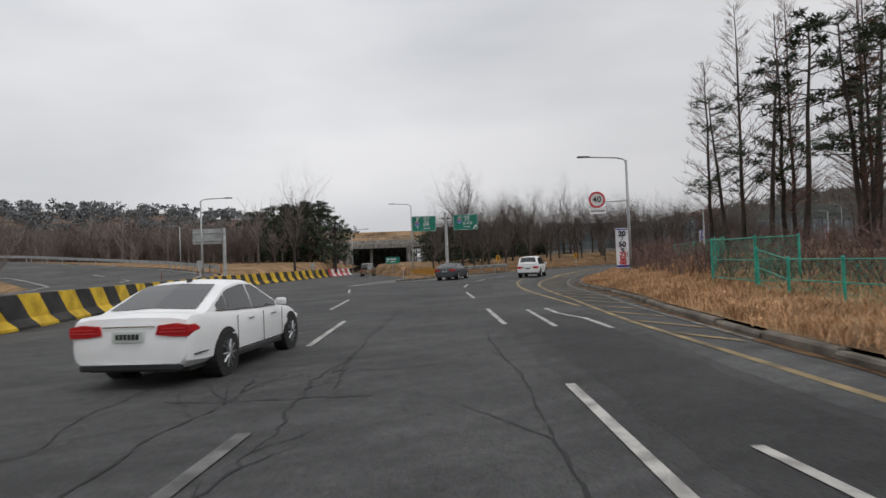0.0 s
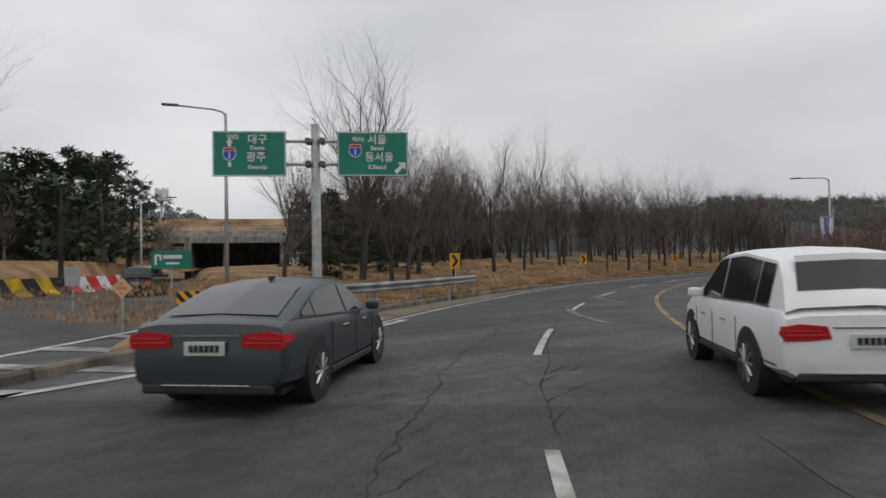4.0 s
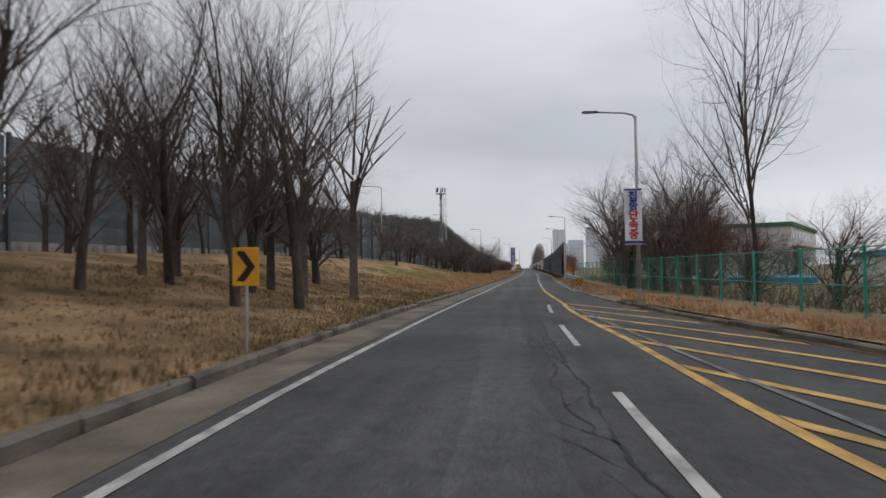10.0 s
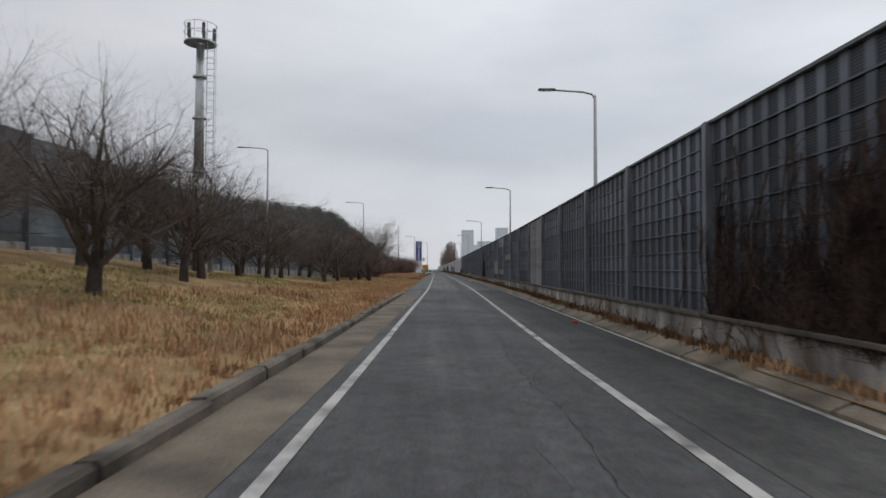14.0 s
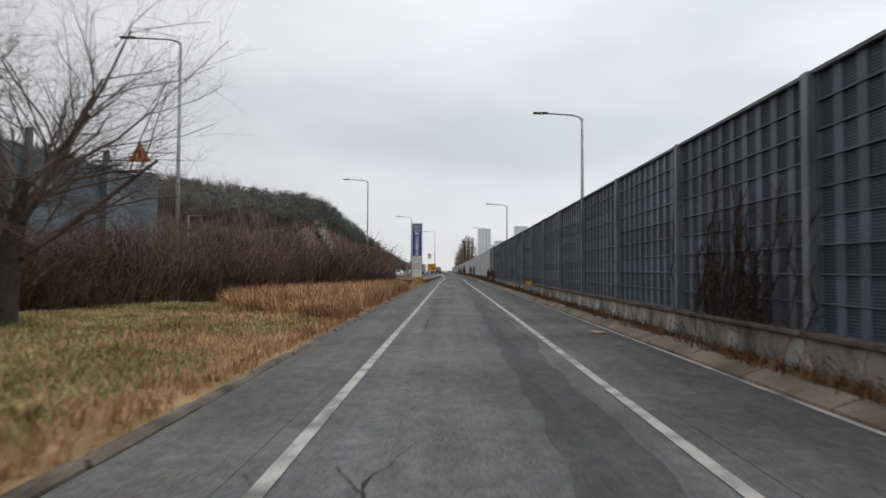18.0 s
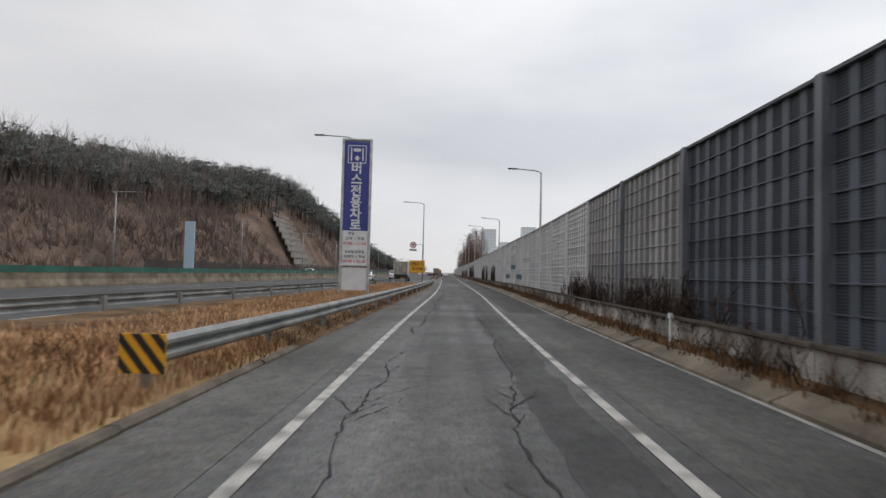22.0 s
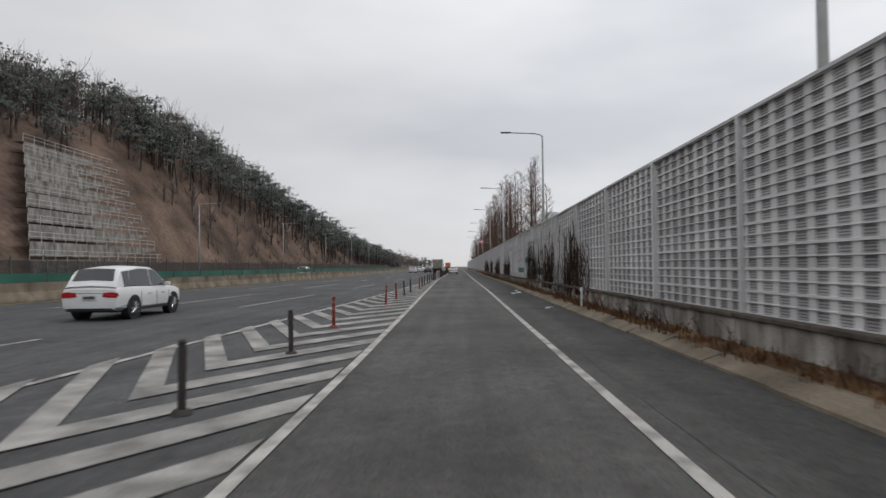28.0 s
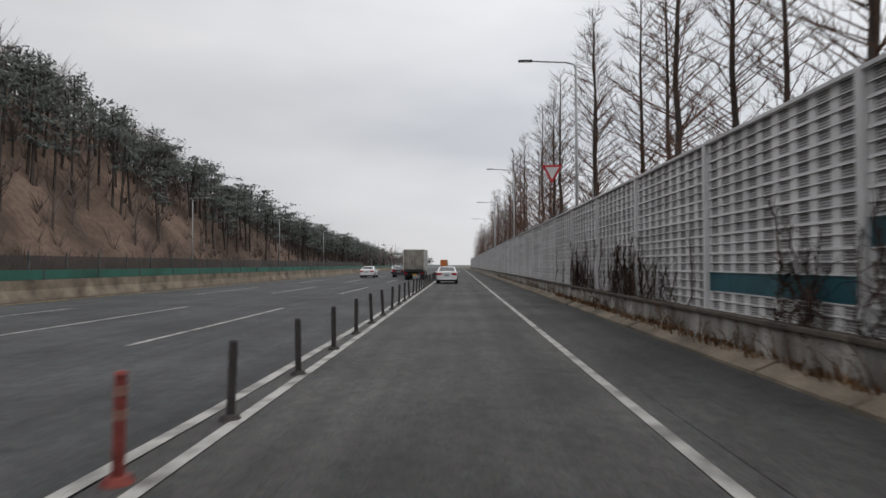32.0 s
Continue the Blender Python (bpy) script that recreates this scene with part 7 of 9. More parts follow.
for _ in range(2300):
    s = rw.uniform(195, 690)
    k = 2 + 40 * rw.random() ** 0.8
    if terrace_near(s, k):
        continue
    d = hill_foot(s) - k
    h = rw.uniform(3.5, 6.0) if k < 14 else rw.uniform(5.0, 8.0)
    sticks(bare_wood, rw, at(s, d, hill_z(s, d) - 0.3), h, 0.6, 9, 0.09)
for _ in range(170):
    s = rw.uniform(300, 600)
    d = hill_foot(s) - rw.uniform(18, 26)
    sticks(bare_wood, rw, at(s, d, hill_z(s, d) - 0.3), rw.uniform(7.5, 9.5), 0.5, 16, 0.09)
for _ in range(1350):
    s = rw.uniform(215, 720)
    lo = float(np.interp(s, [215, 285, 305, 400, 440, 460, 500, 520, 700], [6, 10, 19, 19, 12, 9, 7, 1.5, 1]))
    k = rw.uniform(lo, float(np.interp(s, [215, 400, 460], [48, 40, 34])))
    if s > 470 and rw.random() < 0.25:
        k = lo + (k - lo) * 0.3
    d = hill_foot(s) - k
    h = rw.uniform(4.5, 8.0) + (2.0 if s > 495 and k < 10 else 0)
    b = at(s, d, hill_z(s, d) - 0.3)
    lean_ = Vector((rw.uniform(-0.6, 0.6), rw.uniform(-0.6, 0.6), 0))
    pine_stems.tube(b, b + lean_ + Vector((0, 0, h * 0.9)), 0.15, 0.06, 4, caps=False)
    for _ in range(7):
        u = rw.uniform(0.5, 1.0)
        c = b + lean_ * u + Vector((rw.uniform(-1.3, 1.3), rw.uniform(-1.3, 1.3), h * u))
        blob_quads(pine_wood, rw, c, 1.2, 0.40, 26, 0.27)
for n_ in range(5200):
    s = rw.uniform(195, 680) if n_ < 3600 else rw.uniform(290, 430)
    k = rw.uniform(-0.3, 20) if n_ > 1100 else rw.uniform(-0.6, 1.2)
    if terrace_near(s, k - 1):
        continue
    d = hill_foot(s) - k
    b = at(s, d, hill_z(s, d) - 0.1)
    for _ in range(8):
        a = rw.uniform(0, 6.28)
        e = b + Vector((math.cos(a) * rw.uniform(0.2, 1.1), math.sin(a) * rw.uniform(0.2, 1.1), rw.uniform(0.5, 2.0)))
        scrub.tube(b, e, 0.04, 0.01, 3, caps=False)
for _ in range(170):
    s, d = rw.uniform(650, 1050), rw.uniform(-75, -24)
    sticks(bare_wood, rw, at(s, d, -0.2), rw.uniform(6, 11), 0.6, 12, 0.14)
for _ in range(150):
    s, d = rw.uniform(640, 1100), rw.uniform(-90, -26)
    b = at(s, d, 0.0)
    for _ in range(8):
        blob_quads(pine_wood, rw, b + Vector((rw.uniform(-1.8, 1.8), rw.uniform(-1.8, 1.8), rw.uniform(2.5, 8.0))), 1.5, 0.7, 20, 0.4)
    pine_stems.tube(b, b + Vector((0, 0, 6.5)), 0.18, 0.07, 4, caps=False)
tagged(part("winter_wood", bare_wood, M["wood_far"]), "leafless brown trees covering the hillside", "woods", kind="stuff")
for _ in range(330):
    s = rw.uniform(195, 300)
    d = hill_foot(s) - rw.uniform(3 if s < 270 else 16, 48)
    b = at(s, d, hill_z(s, d) - 0.3)
    for _ in range(7):
        blob_quads(pine_wood, rw, b + Vector((rw.uniform(-1.5, 1.5), rw.uniform(-1.5, 1.5), rw.uniform(1.6, 5.5))), 1.25, 0.5, 20, 0.32)
    pine_stems.tube(b, b + Vector((0, 0, 4)), 0.15, 0.06, 4, caps=False)
for _ in range(520):
    s = rw.uniform(225, 520)
    d = hill_foot(s) - rw.uniform(36, 84)
    b = at(s, d, hill_z(s, d) - 0.3)
    h = rw.uniform(4.5, 7.5)
    for _ in range(8):
        blob_quads(pine_wood, rw, b + Vector((rw.uniform(-1.7, 1.7), rw.uniform(-1.7, 1.7), rw.uniform(1.6, h))), 1.4, 0.6, 20, 0.4)
    pine_stems.tube(b, b + Vector((0, 0, h - 1)), 0.15, 0.06, 4, caps=False)
for _ in range(330):
    s = rw.uniform(240, 520)
    d = hill_foot(s) - rw.uniform(40, 80)
    sticks(bare_wood_back, rw, at(s, d, hill_z(s, d) - 0.3), rw.uniform(7, 11), 0.6, 16, 0.1)
tagged(part("winter_wood", bare_wood_back, M["wood_far"]), "leafless trees along the crest of the hill", "woods", kind="stuff")
tagged(part("pine_wood", pine_wood, M["needles_hazed"]), "dark pine crowns on the hilltop, paled for distance haze", "woods", kind="stuff")
tagged(part("pine_stems", pine_stems, M["bark"]), "pine stems on the hillside", "woods", kind="stuff")
M["slope_scrub"] = material("slope_scrub", (0.15, 0.118, 0.104), 0.95, 0, 0.4, 0.12, 0, 10, (0.29, 0.222, 0.19), 0.1, island=0.35)
tagged(part("scrub", scrub, M["slope_scrub"]), "dark brown scrub at the foot of the hill", "scrub", kind="stuff")
# rock-fall fence along the foot of the slope
M["dark_net"] = netting("dark_fence_net", (0.035, 0.028, 0.024), 0.36, 16)
rock_fence = thing("slope_fence", "dark wire net fence along the foot of the cut slope", "fence")
for s in np.arange(366, 640, 4.0):
    p, q = at(s, hill_foot(s) + 1.0, -0.1), at(s + 4.0, hill_foot(s + 4.0) + 1.0, -0.1)
    part("post", Mesh().tube(p, p + Vector((0, 0, 2.6)), 0.07, 0.06, 6), M["post_dark"], rock_fence)
    part("net", Mesh().add([p, q, q + Vector((0, 0, 2.3)), p + Vector((0, 0, 2.3))], [(0, 1, 2, 3)]), M["dark_net"], rock_fence)

# wooded hill far behind the loop road
west = Mesh()
n = 40
pts = []
for i in range(n + 1):
    a = radians(-72 + 66 * i / n)
    crest = float(np.interp(i, [0, 8, 22, 30, 36, 40], [20, 30, 33, 31, 24, 10])) + 2.5 * noise.noise((i * 0.5, 7.1, 0))
    for r, u in ((235, 0.0), (270, 0.35), (310, 0.75), (350, 1.0), (400, 0.9)):
        pts.append((r * math.sin(a), r * math.cos(a), -0.3 + crest * u))
west.add(pts, [(i * 5 + j, (i + 1) * 5 + j, (i + 1) * 5 + j + 1, i * 5 + j + 1) for i in range(n) for j in range(4)])
tagged(part("hill", west, M["hill"], smooth=True), "low wooded hill behind the loop road", "hill", kind="structure")
west_wood = Mesh()
for _ in range(700):
    i, r = rw.uniform(3, 39), rw.uniform(255, 356)
    a = radians(-72 + 66 * i / n)
    crest = float(np.interp(i, [0, 8, 22, 30, 36, 40], [20, 30, 33, 31, 24, 10]))
    z = crest * float(np.interp(r, [235, 270, 310, 350], [0, 0.35, 0.75, 1.0]))
    b = Vector((r * math.sin(a), r * math.cos(a), z - 0.5))
    for _ in range(6):
        blob_quads(west_wood, rw, b + Vector((rw.uniform(-2.4, 2.4), rw.uniform(-2.4, 2.4), rw.uniform(1.0, 6.0))), 1.8, 1.0, 14, 0.7)
# distance haze put into the woods' colour as a pale blue-grey
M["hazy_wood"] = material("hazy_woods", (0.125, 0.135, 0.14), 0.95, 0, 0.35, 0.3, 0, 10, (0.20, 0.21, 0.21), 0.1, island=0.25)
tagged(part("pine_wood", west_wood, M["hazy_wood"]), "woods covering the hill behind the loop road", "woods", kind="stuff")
# far wooded ridges, haze painted into their colour
ridge = Mesh()
n = 60
pts = []
for i in range(n + 1):
    a = radians(200 - 250 * i / n)
    for r, h in ((630, -1), (720, 8), (820, 18), (960, 22)):
        hh = h * (0.55 + 0.6 * noise.noise((i * 0.22, 3.3, 0)) + 0.35 * math.sin(i * 0.35 + 1)) if h > 0 else h
        hh *= min(1.0, max(0.0, (math.degrees(a) - 35) / 22)) if h > 0 else 1
        pts.append((100 + r * math.cos(a), 60 + r * math.sin(a) * 1.0, max(-1, hh)))
ridge.add(pts, [(i * 4 + j, (i + 1) * 4 + j, (i + 1) * 4 + j + 1, i * 4 + j + 1) for i in range(n) for j in range(3)])
# base colour paled to blue-grey to stand for distance haze
M["ridge"] = material("hazed_wooded_ridge", (0.15, 0.165, 0.17), 0.95, 0, 0.3, 0.06, 1.0, 0.8, (0.22, 0.23, 0.23), 0.1)
tagged(part("backdrop", ridge, M["ridge"], smooth=True), "low wooded hills on the horizon", "hills", kind="structure")
far_wood, far_pines, far_stems = Mesh(), Mesh(), Mesh()
for _ in range(620):
    x, y = rw.uniform(-110, 60), rw.uniform(112, 200)
    if (-24 < x < -4 and y < 150) or not open_view(Vector((x, y, 0))) and y < 140:
        continue
    sticks(far_wood, rw, (x, y, 0.3), rw.uniform(5.5, 9), 0.6, 13, 0.12)
for _ in range(420):
    x, y = rw.uniform(-120, -18), rw.uniform(84, 122)
    if y < 92 + max(0, (x + 60)) * 0.1 and x > -60:
        continue
    sticks(far_wood, rw, (x, y, 0.3), rw.uniform(6, 9) + (2.5 if x < -45 else 0), 0.6, 13, 0.11)
for _ in range(330):
    x, y = rw.uniform(-220, -60), rw.uniform(118, 190)
    sticks(far_wood, rw, (x, y, 0.3), rw.uniform(10, 14), 0.6, 14, 0.14)
for _ in range(46):
    x, y = rw.uniform(-66, -45), rw.uniform(58, 76)
    if y > 56 + (-45 - x) * 0.25 and y < 82:
        sticks(far_wood, rw, (x - 8, y + 18, 0.3), rw.uniform(7, 9.5), 0.6, 18, 0.1)
for _ in range(30):
    sticks(far_wood, rw, (rw.uniform(-48, -38), rw.uniform(44, 54), 0.2), rw.uniform(5, 7.5), 0.7, 20, 0.09)
for _ in range(150):
    sticks(far_wood, rw, (rw.uniform(-70, -30), rw.uniform(92, 112), 2.0), rw.uniform(5.5, 8.5), 0.65, 18, 0.10)
for _ in range(22):
    sticks(far_wood, rw, (rw.uniform(-34, -23), rw.uniform(86, 91), 1.6), rw.uniform(4.5, 7.0), 0.7, 22, 0.08)
for _ in range(130):
    s = rw.uniform(60, 230)
    b = at(s, rw.uniform(-75, -40), 1.5)
    if open_view(b):
        sticks(far_wood, rw, b, rw.uniform(6, 10), 0.55, 11, 0.12)
for _ in range(90):
    s = rw.uniform(60, 170)
    b = at(s, rw.uniform(-60, -34), 1.0)
    if not open_view(b) or b.x < -15:
        continue
    for _ in range(8):
        blob_quads(far_pines, rw, b + Vector((rw.uniform(-1.6, 1.6), rw.uniform(-1.6, 1.6), rw.uniform(1.5, 6))), 1.1, 0.8, 22, 0.28)
    far_stems.tube(b, b + Vector((0, 0, 5)), 0.16, 0.06, 4, caps=False)
for _ in range(70):
    x, y = rw.uniform(-70, 50), rw.uniform(150, 200)
    b = Vector((x, y, 0.5))
    for _ in range(8):
        blob_quads(far_pines, rw, b + Vector((rw.uniform(-1.6, 1.6), rw.uniform(-1.6, 1.6), rw.uniform(2.5, 8.5))), 1.2, 0.8, 22, 0.3)
    far_stems.tube(b, b + Vector((0, 0, 7)), 0.16, 0.06, 4, caps=False)
for _ in range(40):
    x, y = rw.uniform(-170, -60), rw.uniform(150, 190)
    b = Vector((x, y, 0.3))
    for _ in range(8):
        blob_quads(far_pines, rw, b + Vector((rw.uniform(-2.2, 2.2), rw.uniform(-2.2, 2.2), rw.uniform(2.0, 10.0))), 1.5, 0.9, 18, 0.42)
    far_stems.tube(b, b + Vector((0, 0, 8)), 0.17, 0.07, 4, caps=False)
for _ in range(95):
    s = rw.uniform(58, 112)
    b = at(s, rw.uniform(-46, -25), 0.6)
    if not open_view(b) or b.x < -15:
        continue
    for _ in range(9):
        blob_quads(far_pines, rw, b + Vector((rw.uniform(-1.8, 1.8), rw.uniform(-1.8, 1.8), rw.uniform(1.2, 6.5))), 1.2, 0.8, 26, 0.27)
    far_stems.tube(b, b + Vector((0, 0, 5)), 0.16, 0.06, 4, caps=False)
tagged(part("winter_wood", far_wood, M["wood_far"]), "belt of leafless trees behind the fork", "woods", kind="stuff")
tagged(part("pine_wood", far_pines, M["needles"]), "dark evergreen trees behind the bank", "woods", kind="stuff")
tagged(part("pine_stems", far_stems, M["bark"]), "evergreen stems behind the bank", "woods", kind="stuff")


def thicket(name, label, spots, mat, n, height, seed, r=0.012):
    """A tangle of arching stems with side twigs."""
    rnd = random.Random(seed)
    me = Mesh()
    for _ in range(n):
        s, d, z, k = spots(rnd)
        p = at(s, d, z)
        q = Vector((rnd.uniform(-0.5, 0.5), rnd.uniform(-0.5, 0.5), 1)).normalized()
        ln = height * k * rnd.uniform(0.5, 1.1)
        for j in range(4):
            e = p + q * ln / 4
            me.tube(p, e, r * (1.3 - j * 0.28), r * (1.02 - j * 0.28), 3, caps=False)
            for _ in range(3):
                b = p.lerp(e, rnd.random())
                td = (q + Vector((rnd.uniform(-1, 1), rnd.uniform(-1, 1), rnd.uniform(-0.4, 0.6)))).normalized()
                me.tube(b, b + td * ln * rnd.uniform(0.10, 0.24), r * 0.5, r * 0.2, 3, caps=False)
            p = e
            q = (q + Vector((rnd.uniform(-0.35, 0.35), rnd.uniform(-0.35, 0.35), -0.12 * j))).normalized()
    return tagged(part(name, me, M[mat]), label, "shrubs", kind="stuff")


def hedge_spot(rnd):
    s = rnd.uniform(243, 294)
    near = float(np.interp(s, [244, 254, 262, 267, 275, 283, 290, 299], [-11.0, -8.5, -6.2, -4.9, -5.0, -5.5, -5.8, -5.5]))
    d = near - abs(rnd.gauss(0, 1)) * 1.6
    return s, max(d, HW_EDGE(s) + 1.8) if d < HW_EDGE(s) + 1.8 else d, 0.2, float(np.interp(s, [246, 256, 270, 284, 294], [0.9, 1.2, 1.15, 1.0, 0.45]))


thicket("bramble_hedge", "dense reddish-brown leafless bramble hedge along the verge", hedge_spot, "bramble", 6200, 2.65, 41, 0.014)
thicket("scrub", "dark leafless shrubs behind the green fence", lambda r: (r.uniform(52, 130), 0, 0, 1) and (lambda s: (s, RIGHT_KERB(s) + 1.6 + abs(r.gauss(0, 1)) * 2.0 + (1.2 if s < 60 else 0), 0.1, 1.0 if s < 100 else 0.75))(r.uniform(56, 117)), "bramble", 3300, 2.6, 42, 0.016)
thicket("scrub", "low dark scrub below the open fence", lambda r: (lambda s: (s, FENCE_D(s) + 0.6 + 5.0 * r.random(), -0.2, r.uniform(0.4, 1.0)))(r.uniform(116, 182)), "bramble", 1500, 1.5, 48, 0.014)
thicket("scrub", "tangle of dark shrubs behind the green net fence", lambda r: (r.uniform(4, 34), r.uniform(9.2, 15), 0.5, r.uniform(0.5, 1.0)), "bramble", 1500, 2.0, 43, 0.014)
thicket("weeds", "dead weeds along the foot of the sound barrier", lambda r: (lambda s: (s, r.uniform(RIGHT_KERB(s) + 0.3, WALL_D(s) - 0.15), 0.2, r.uniform(0.3, 1.0) * (1.25 if noise.noise((s * 0.12, 0, 0)) > 0 else 0.5)))(r.uniform(180, 520)), "weeds", 2600, 0.55, 44, 0.008)


def vine_spot(rnd):
    c = rnd.choice([177.5, 179, 180.5, 241.5, 302, 305, 309.5, 312, 359, 361.5, 371, 378, 406, 412, 418, 436, 448, 460, 470, 476])
    s = c + rnd.gauss(0, (0.55 if 350 < c < 373 else 1.5) if c > 245 or c < 185 else 0.9)
    s = max(s, 178.4)
    return s, WALL_D(s) - 0.14, 0.4, rnd.uniform(0.5, 1.0) * float(np.interp(c, [185, 236, 300, 313, 370, 410, 420, 440], [1.25, 1.2, 0.5, 0.5, 0.9, 1.15, 1.0, 0.8]))


M["vine"] = material("vine_stems", (0.055, 0.038, 0.032), 0.95, 0, 0.4, 1.5, 0, 10, (0.12, 0.08, 0.065), 0.1, island=0.35)


def vines(n, seed):
    rnd = random.Random(seed)
    me = Mesh()
    for _ in range(n):
        s, d, z, k = vine_spot(rnd)
        h = 2.6 * k * rnd.uniform(0.4, 1.0)
        p = at(s, d, z)
        ss = s
        for j in range(6):
            ss += rnd.gauss(0, 0.12)
            z += h / 6
            q = at(ss, WALL_D(ss) - rnd.uniform(0.08, 0.16), z)
            me.tube(p, q, 0.013, 0.011, 3, caps=False)
            for _ in range(4):
                b = p.lerp(q, rnd.random())
                me.tube(b, at(ss + rnd.gauss(0, 0.25), WALL_D(ss) - rnd.uniform(0.08, 0.2), z + rnd.uniform(-0.2, 0.25)), 0.006, 0.003, 3, caps=False)
            p = q
    return tagged(part("climbing_vines", me, M["vine"]), "dead climbing vines clinging to the barrier", "vines", kind="stuff")


vines(980, 45)
thicket("scrub", "low dark dead shrubs at the foot of the barrier", lambda r: (lambda s: (s, r.uniform(RIGHT_KERB(s) + 0.4, WALL_D(s) - 0.05), 0.14, r.uniform(0.4, 1.0) * (1.3 if noise.noise((s * 0.2, 4, 0)) > 0.05 else 0.35)))(r.uniform(296, 500)), "vine", 2600, 0.55, 49, 0.010)
thicket("weeds", "dead brown weeds under the guardrail", lambda r: (lambda s: (s, LEFT_KERB(s) - 0.08 - 0.8 * r.random(), 0.06, r.uniform(0.3, 1.0)))(r.uniform(297, 360)), "weeds", 2600, 0.32, 47, 0.008)


def grass(name, label, n, spot, height, seed, mat="grass_blade"):
    """Tufts of dry blades."""
    rnd = random.Random(seed)
    v, f = [], []
    for _ in range(n):
        s, d, z, k = spot(rnd)
        if k <= 0:
            continue
        c = at(s, d, z)
        for _ in range(5):
            a = rnd.uniform(0, 6.28)
            h = height * k * rnd.uniform(0.5, 1.2)
            w = 0.008 + 0.006 * rnd.random()
            bx, by = c.x + rnd.gauss(0, 0.07), c.y + rnd.gauss(0, 0.07)
            lx, ly = math.cos(a), math.sin(a)
            t = rnd.uniform(0.15, 0.75) * h
            i = len(v)
            v += [(bx - ly * w, by + lx * w, c.z - 0.02), (bx + ly * w, by - lx * w, c.z - 0.02), (bx + lx * t * 0.4 + ly * w * 0.8, by + ly * t * 0.4 - lx * w * 0.8, c.z + h * 0.6), (bx + lx * t * 0.4 - ly * w * 0.8, by + ly * t * 0.4 + lx * w * 0.8, c.z + h * 0.6), (bx + lx * t, by + ly * t, c.z + h)]
            f += [(i, i + 1, i + 2, i + 3), (i + 3, i + 2, i + 4)]
    me = Mesh()
    me.v, me.f = v, f
    return tagged(part(name, me, M[mat]), label, "grass", kind="stuff")


def left_spot(s0, s1, reach):
    def f(rnd):
        s = rnd.uniform(s0, s1)
        d = LEFT_KERB(s) - 0.25 - reach * rnd.random() ** 1.6
        return s, d, verge_z(s, d), 0.5 + 0.8 * max(0, 0.5 + noise.noise((s * 0.3, d * 0.3, 0)))
    return f


M["blade_dark"] = material("dull_leafy_blades", (0.19, 0.145, 0.068), 0.9, 0, 0.35, 1.0, 0, 10, (0.38, 0.27, 0.145), 0.1, island=0.3)
grass("dry_grass", "short dry straw grass on the verge", 9000, left_spot(52, 103, 9), 0.12, 51, "straw_dull")
grass("dry_grass", "short dull grass on the leafy bank", 8000, left_spot(98, 152, 9), 0.11, 60, "blade_dark")
grass("dry_grass", "longer tawny grass on the verge", 17000, left_spot(145, 300, 5.0), 0.17, 52)
M["green_blade"] = material("green_blades", (0.27, 0.265, 0.10), 0.9, 0, 0.35, 1.0, 0, 10, (0.52, 0.45, 0.21), 0.1, island=0.3)
grass("green_grass", "patchy green winter grass under the trees", 15000, lambda r: (lambda s: (lambda d: (s, d, verge_z(s, d), 0.7 if noise.noise((s * 0.14, d * 0.2, 5)) > -0.08 else 0))(LEFT_KERB(s) - (1.8 if s < 225 else 0.9) - 6.5 * r.random()))(r.uniform(150, 251)), 0.13, 58, "green_blade")
grass("green_grass", "yellowish green grass before the dry reeds", 9000, lambda r: (lambda s: (lambda d: (s, d, verge_z(s, d), 0.8 if noise.noise((s * 0.2, d * 0.25, 9)) > -0.25 else 0.2))(LEFT_KERB(s) - 0.7 - 6.5 * r.random()))(r.uniform(226, 252)), 0.15, 59, "green_blade")
grass("reeds", "tall tawny dry grass stand before the hedge", 15000, lambda r: (lambda s: (s, LEFT_KERB(s) - 0.3 - r.random() * float(np.interp(s, [248, 251, 256, 262, 268, 275], [0.6, 4.0, 6.5, 3.6, 2.0, 0.5])), 0.15, r.uniform(0.6, 1.2) * float(np.interp(s, [248, 252, 270, 275], [0.4, 1, 1, 0.4]))))(r.uniform(248, 275)), 0.62, 53)
thicket("weeds", "reddish dead weeds and leaves at the foot of the hedge", lambda r: (lambda s: (s, LEFT_KERB(s) - 0.9 - 2.4 * r.random(), 0.15, r.uniform(0.3, 1.0)))(r.uniform(270, 298)), "weeds", 900, 0.6, 46, 0.010)
grass("dry_grass", "tall tawny grass on the bank by the kerb", 15000, lambda r: (lambda s: (lambda d: (s, d, bank_z(s, d), r.uniform(0.5, 1.2) * (1.2 if 12 < s < 45 else 1.0)))(RIGHT_KERB(s) + 0.25 + 6.5 * r.random() ** 1.2))(r.uniform(-2, 56)), 0.15, 54)
grass("dry_grass", "dry grass along the kerb", 5000, lambda r: (lambda s: (s, RIGHT_KERB(s) + 0.25 + 1.6 * r.random(), 0.15, r.uniform(0.4, 1.1)))(r.uniform(56, 182)), 0.2, 55)
grass("dry_grass", "tawny grass between the guardrails", 6000, lambda r: (lambda s: (s, LEFT_KERB(s) - 1.0 - r.random() * 3.6, 0.19, r.uniform(0.4, 1.1)))(r.uniform(296, 352)), 0.18, 56)
grass("dry_grass", "dead grass under the sound barrier", 4500, lambda r: (lambda s: (s, r.uniform(RIGHT_KERB(s) + 0.22, WALL_D(s) - 0.1), 0.18, r.uniform(0.4, 1.2)))(r.uniform(180, 480)), 0.13, 57, "weeds")
leaf_me = Mesh()
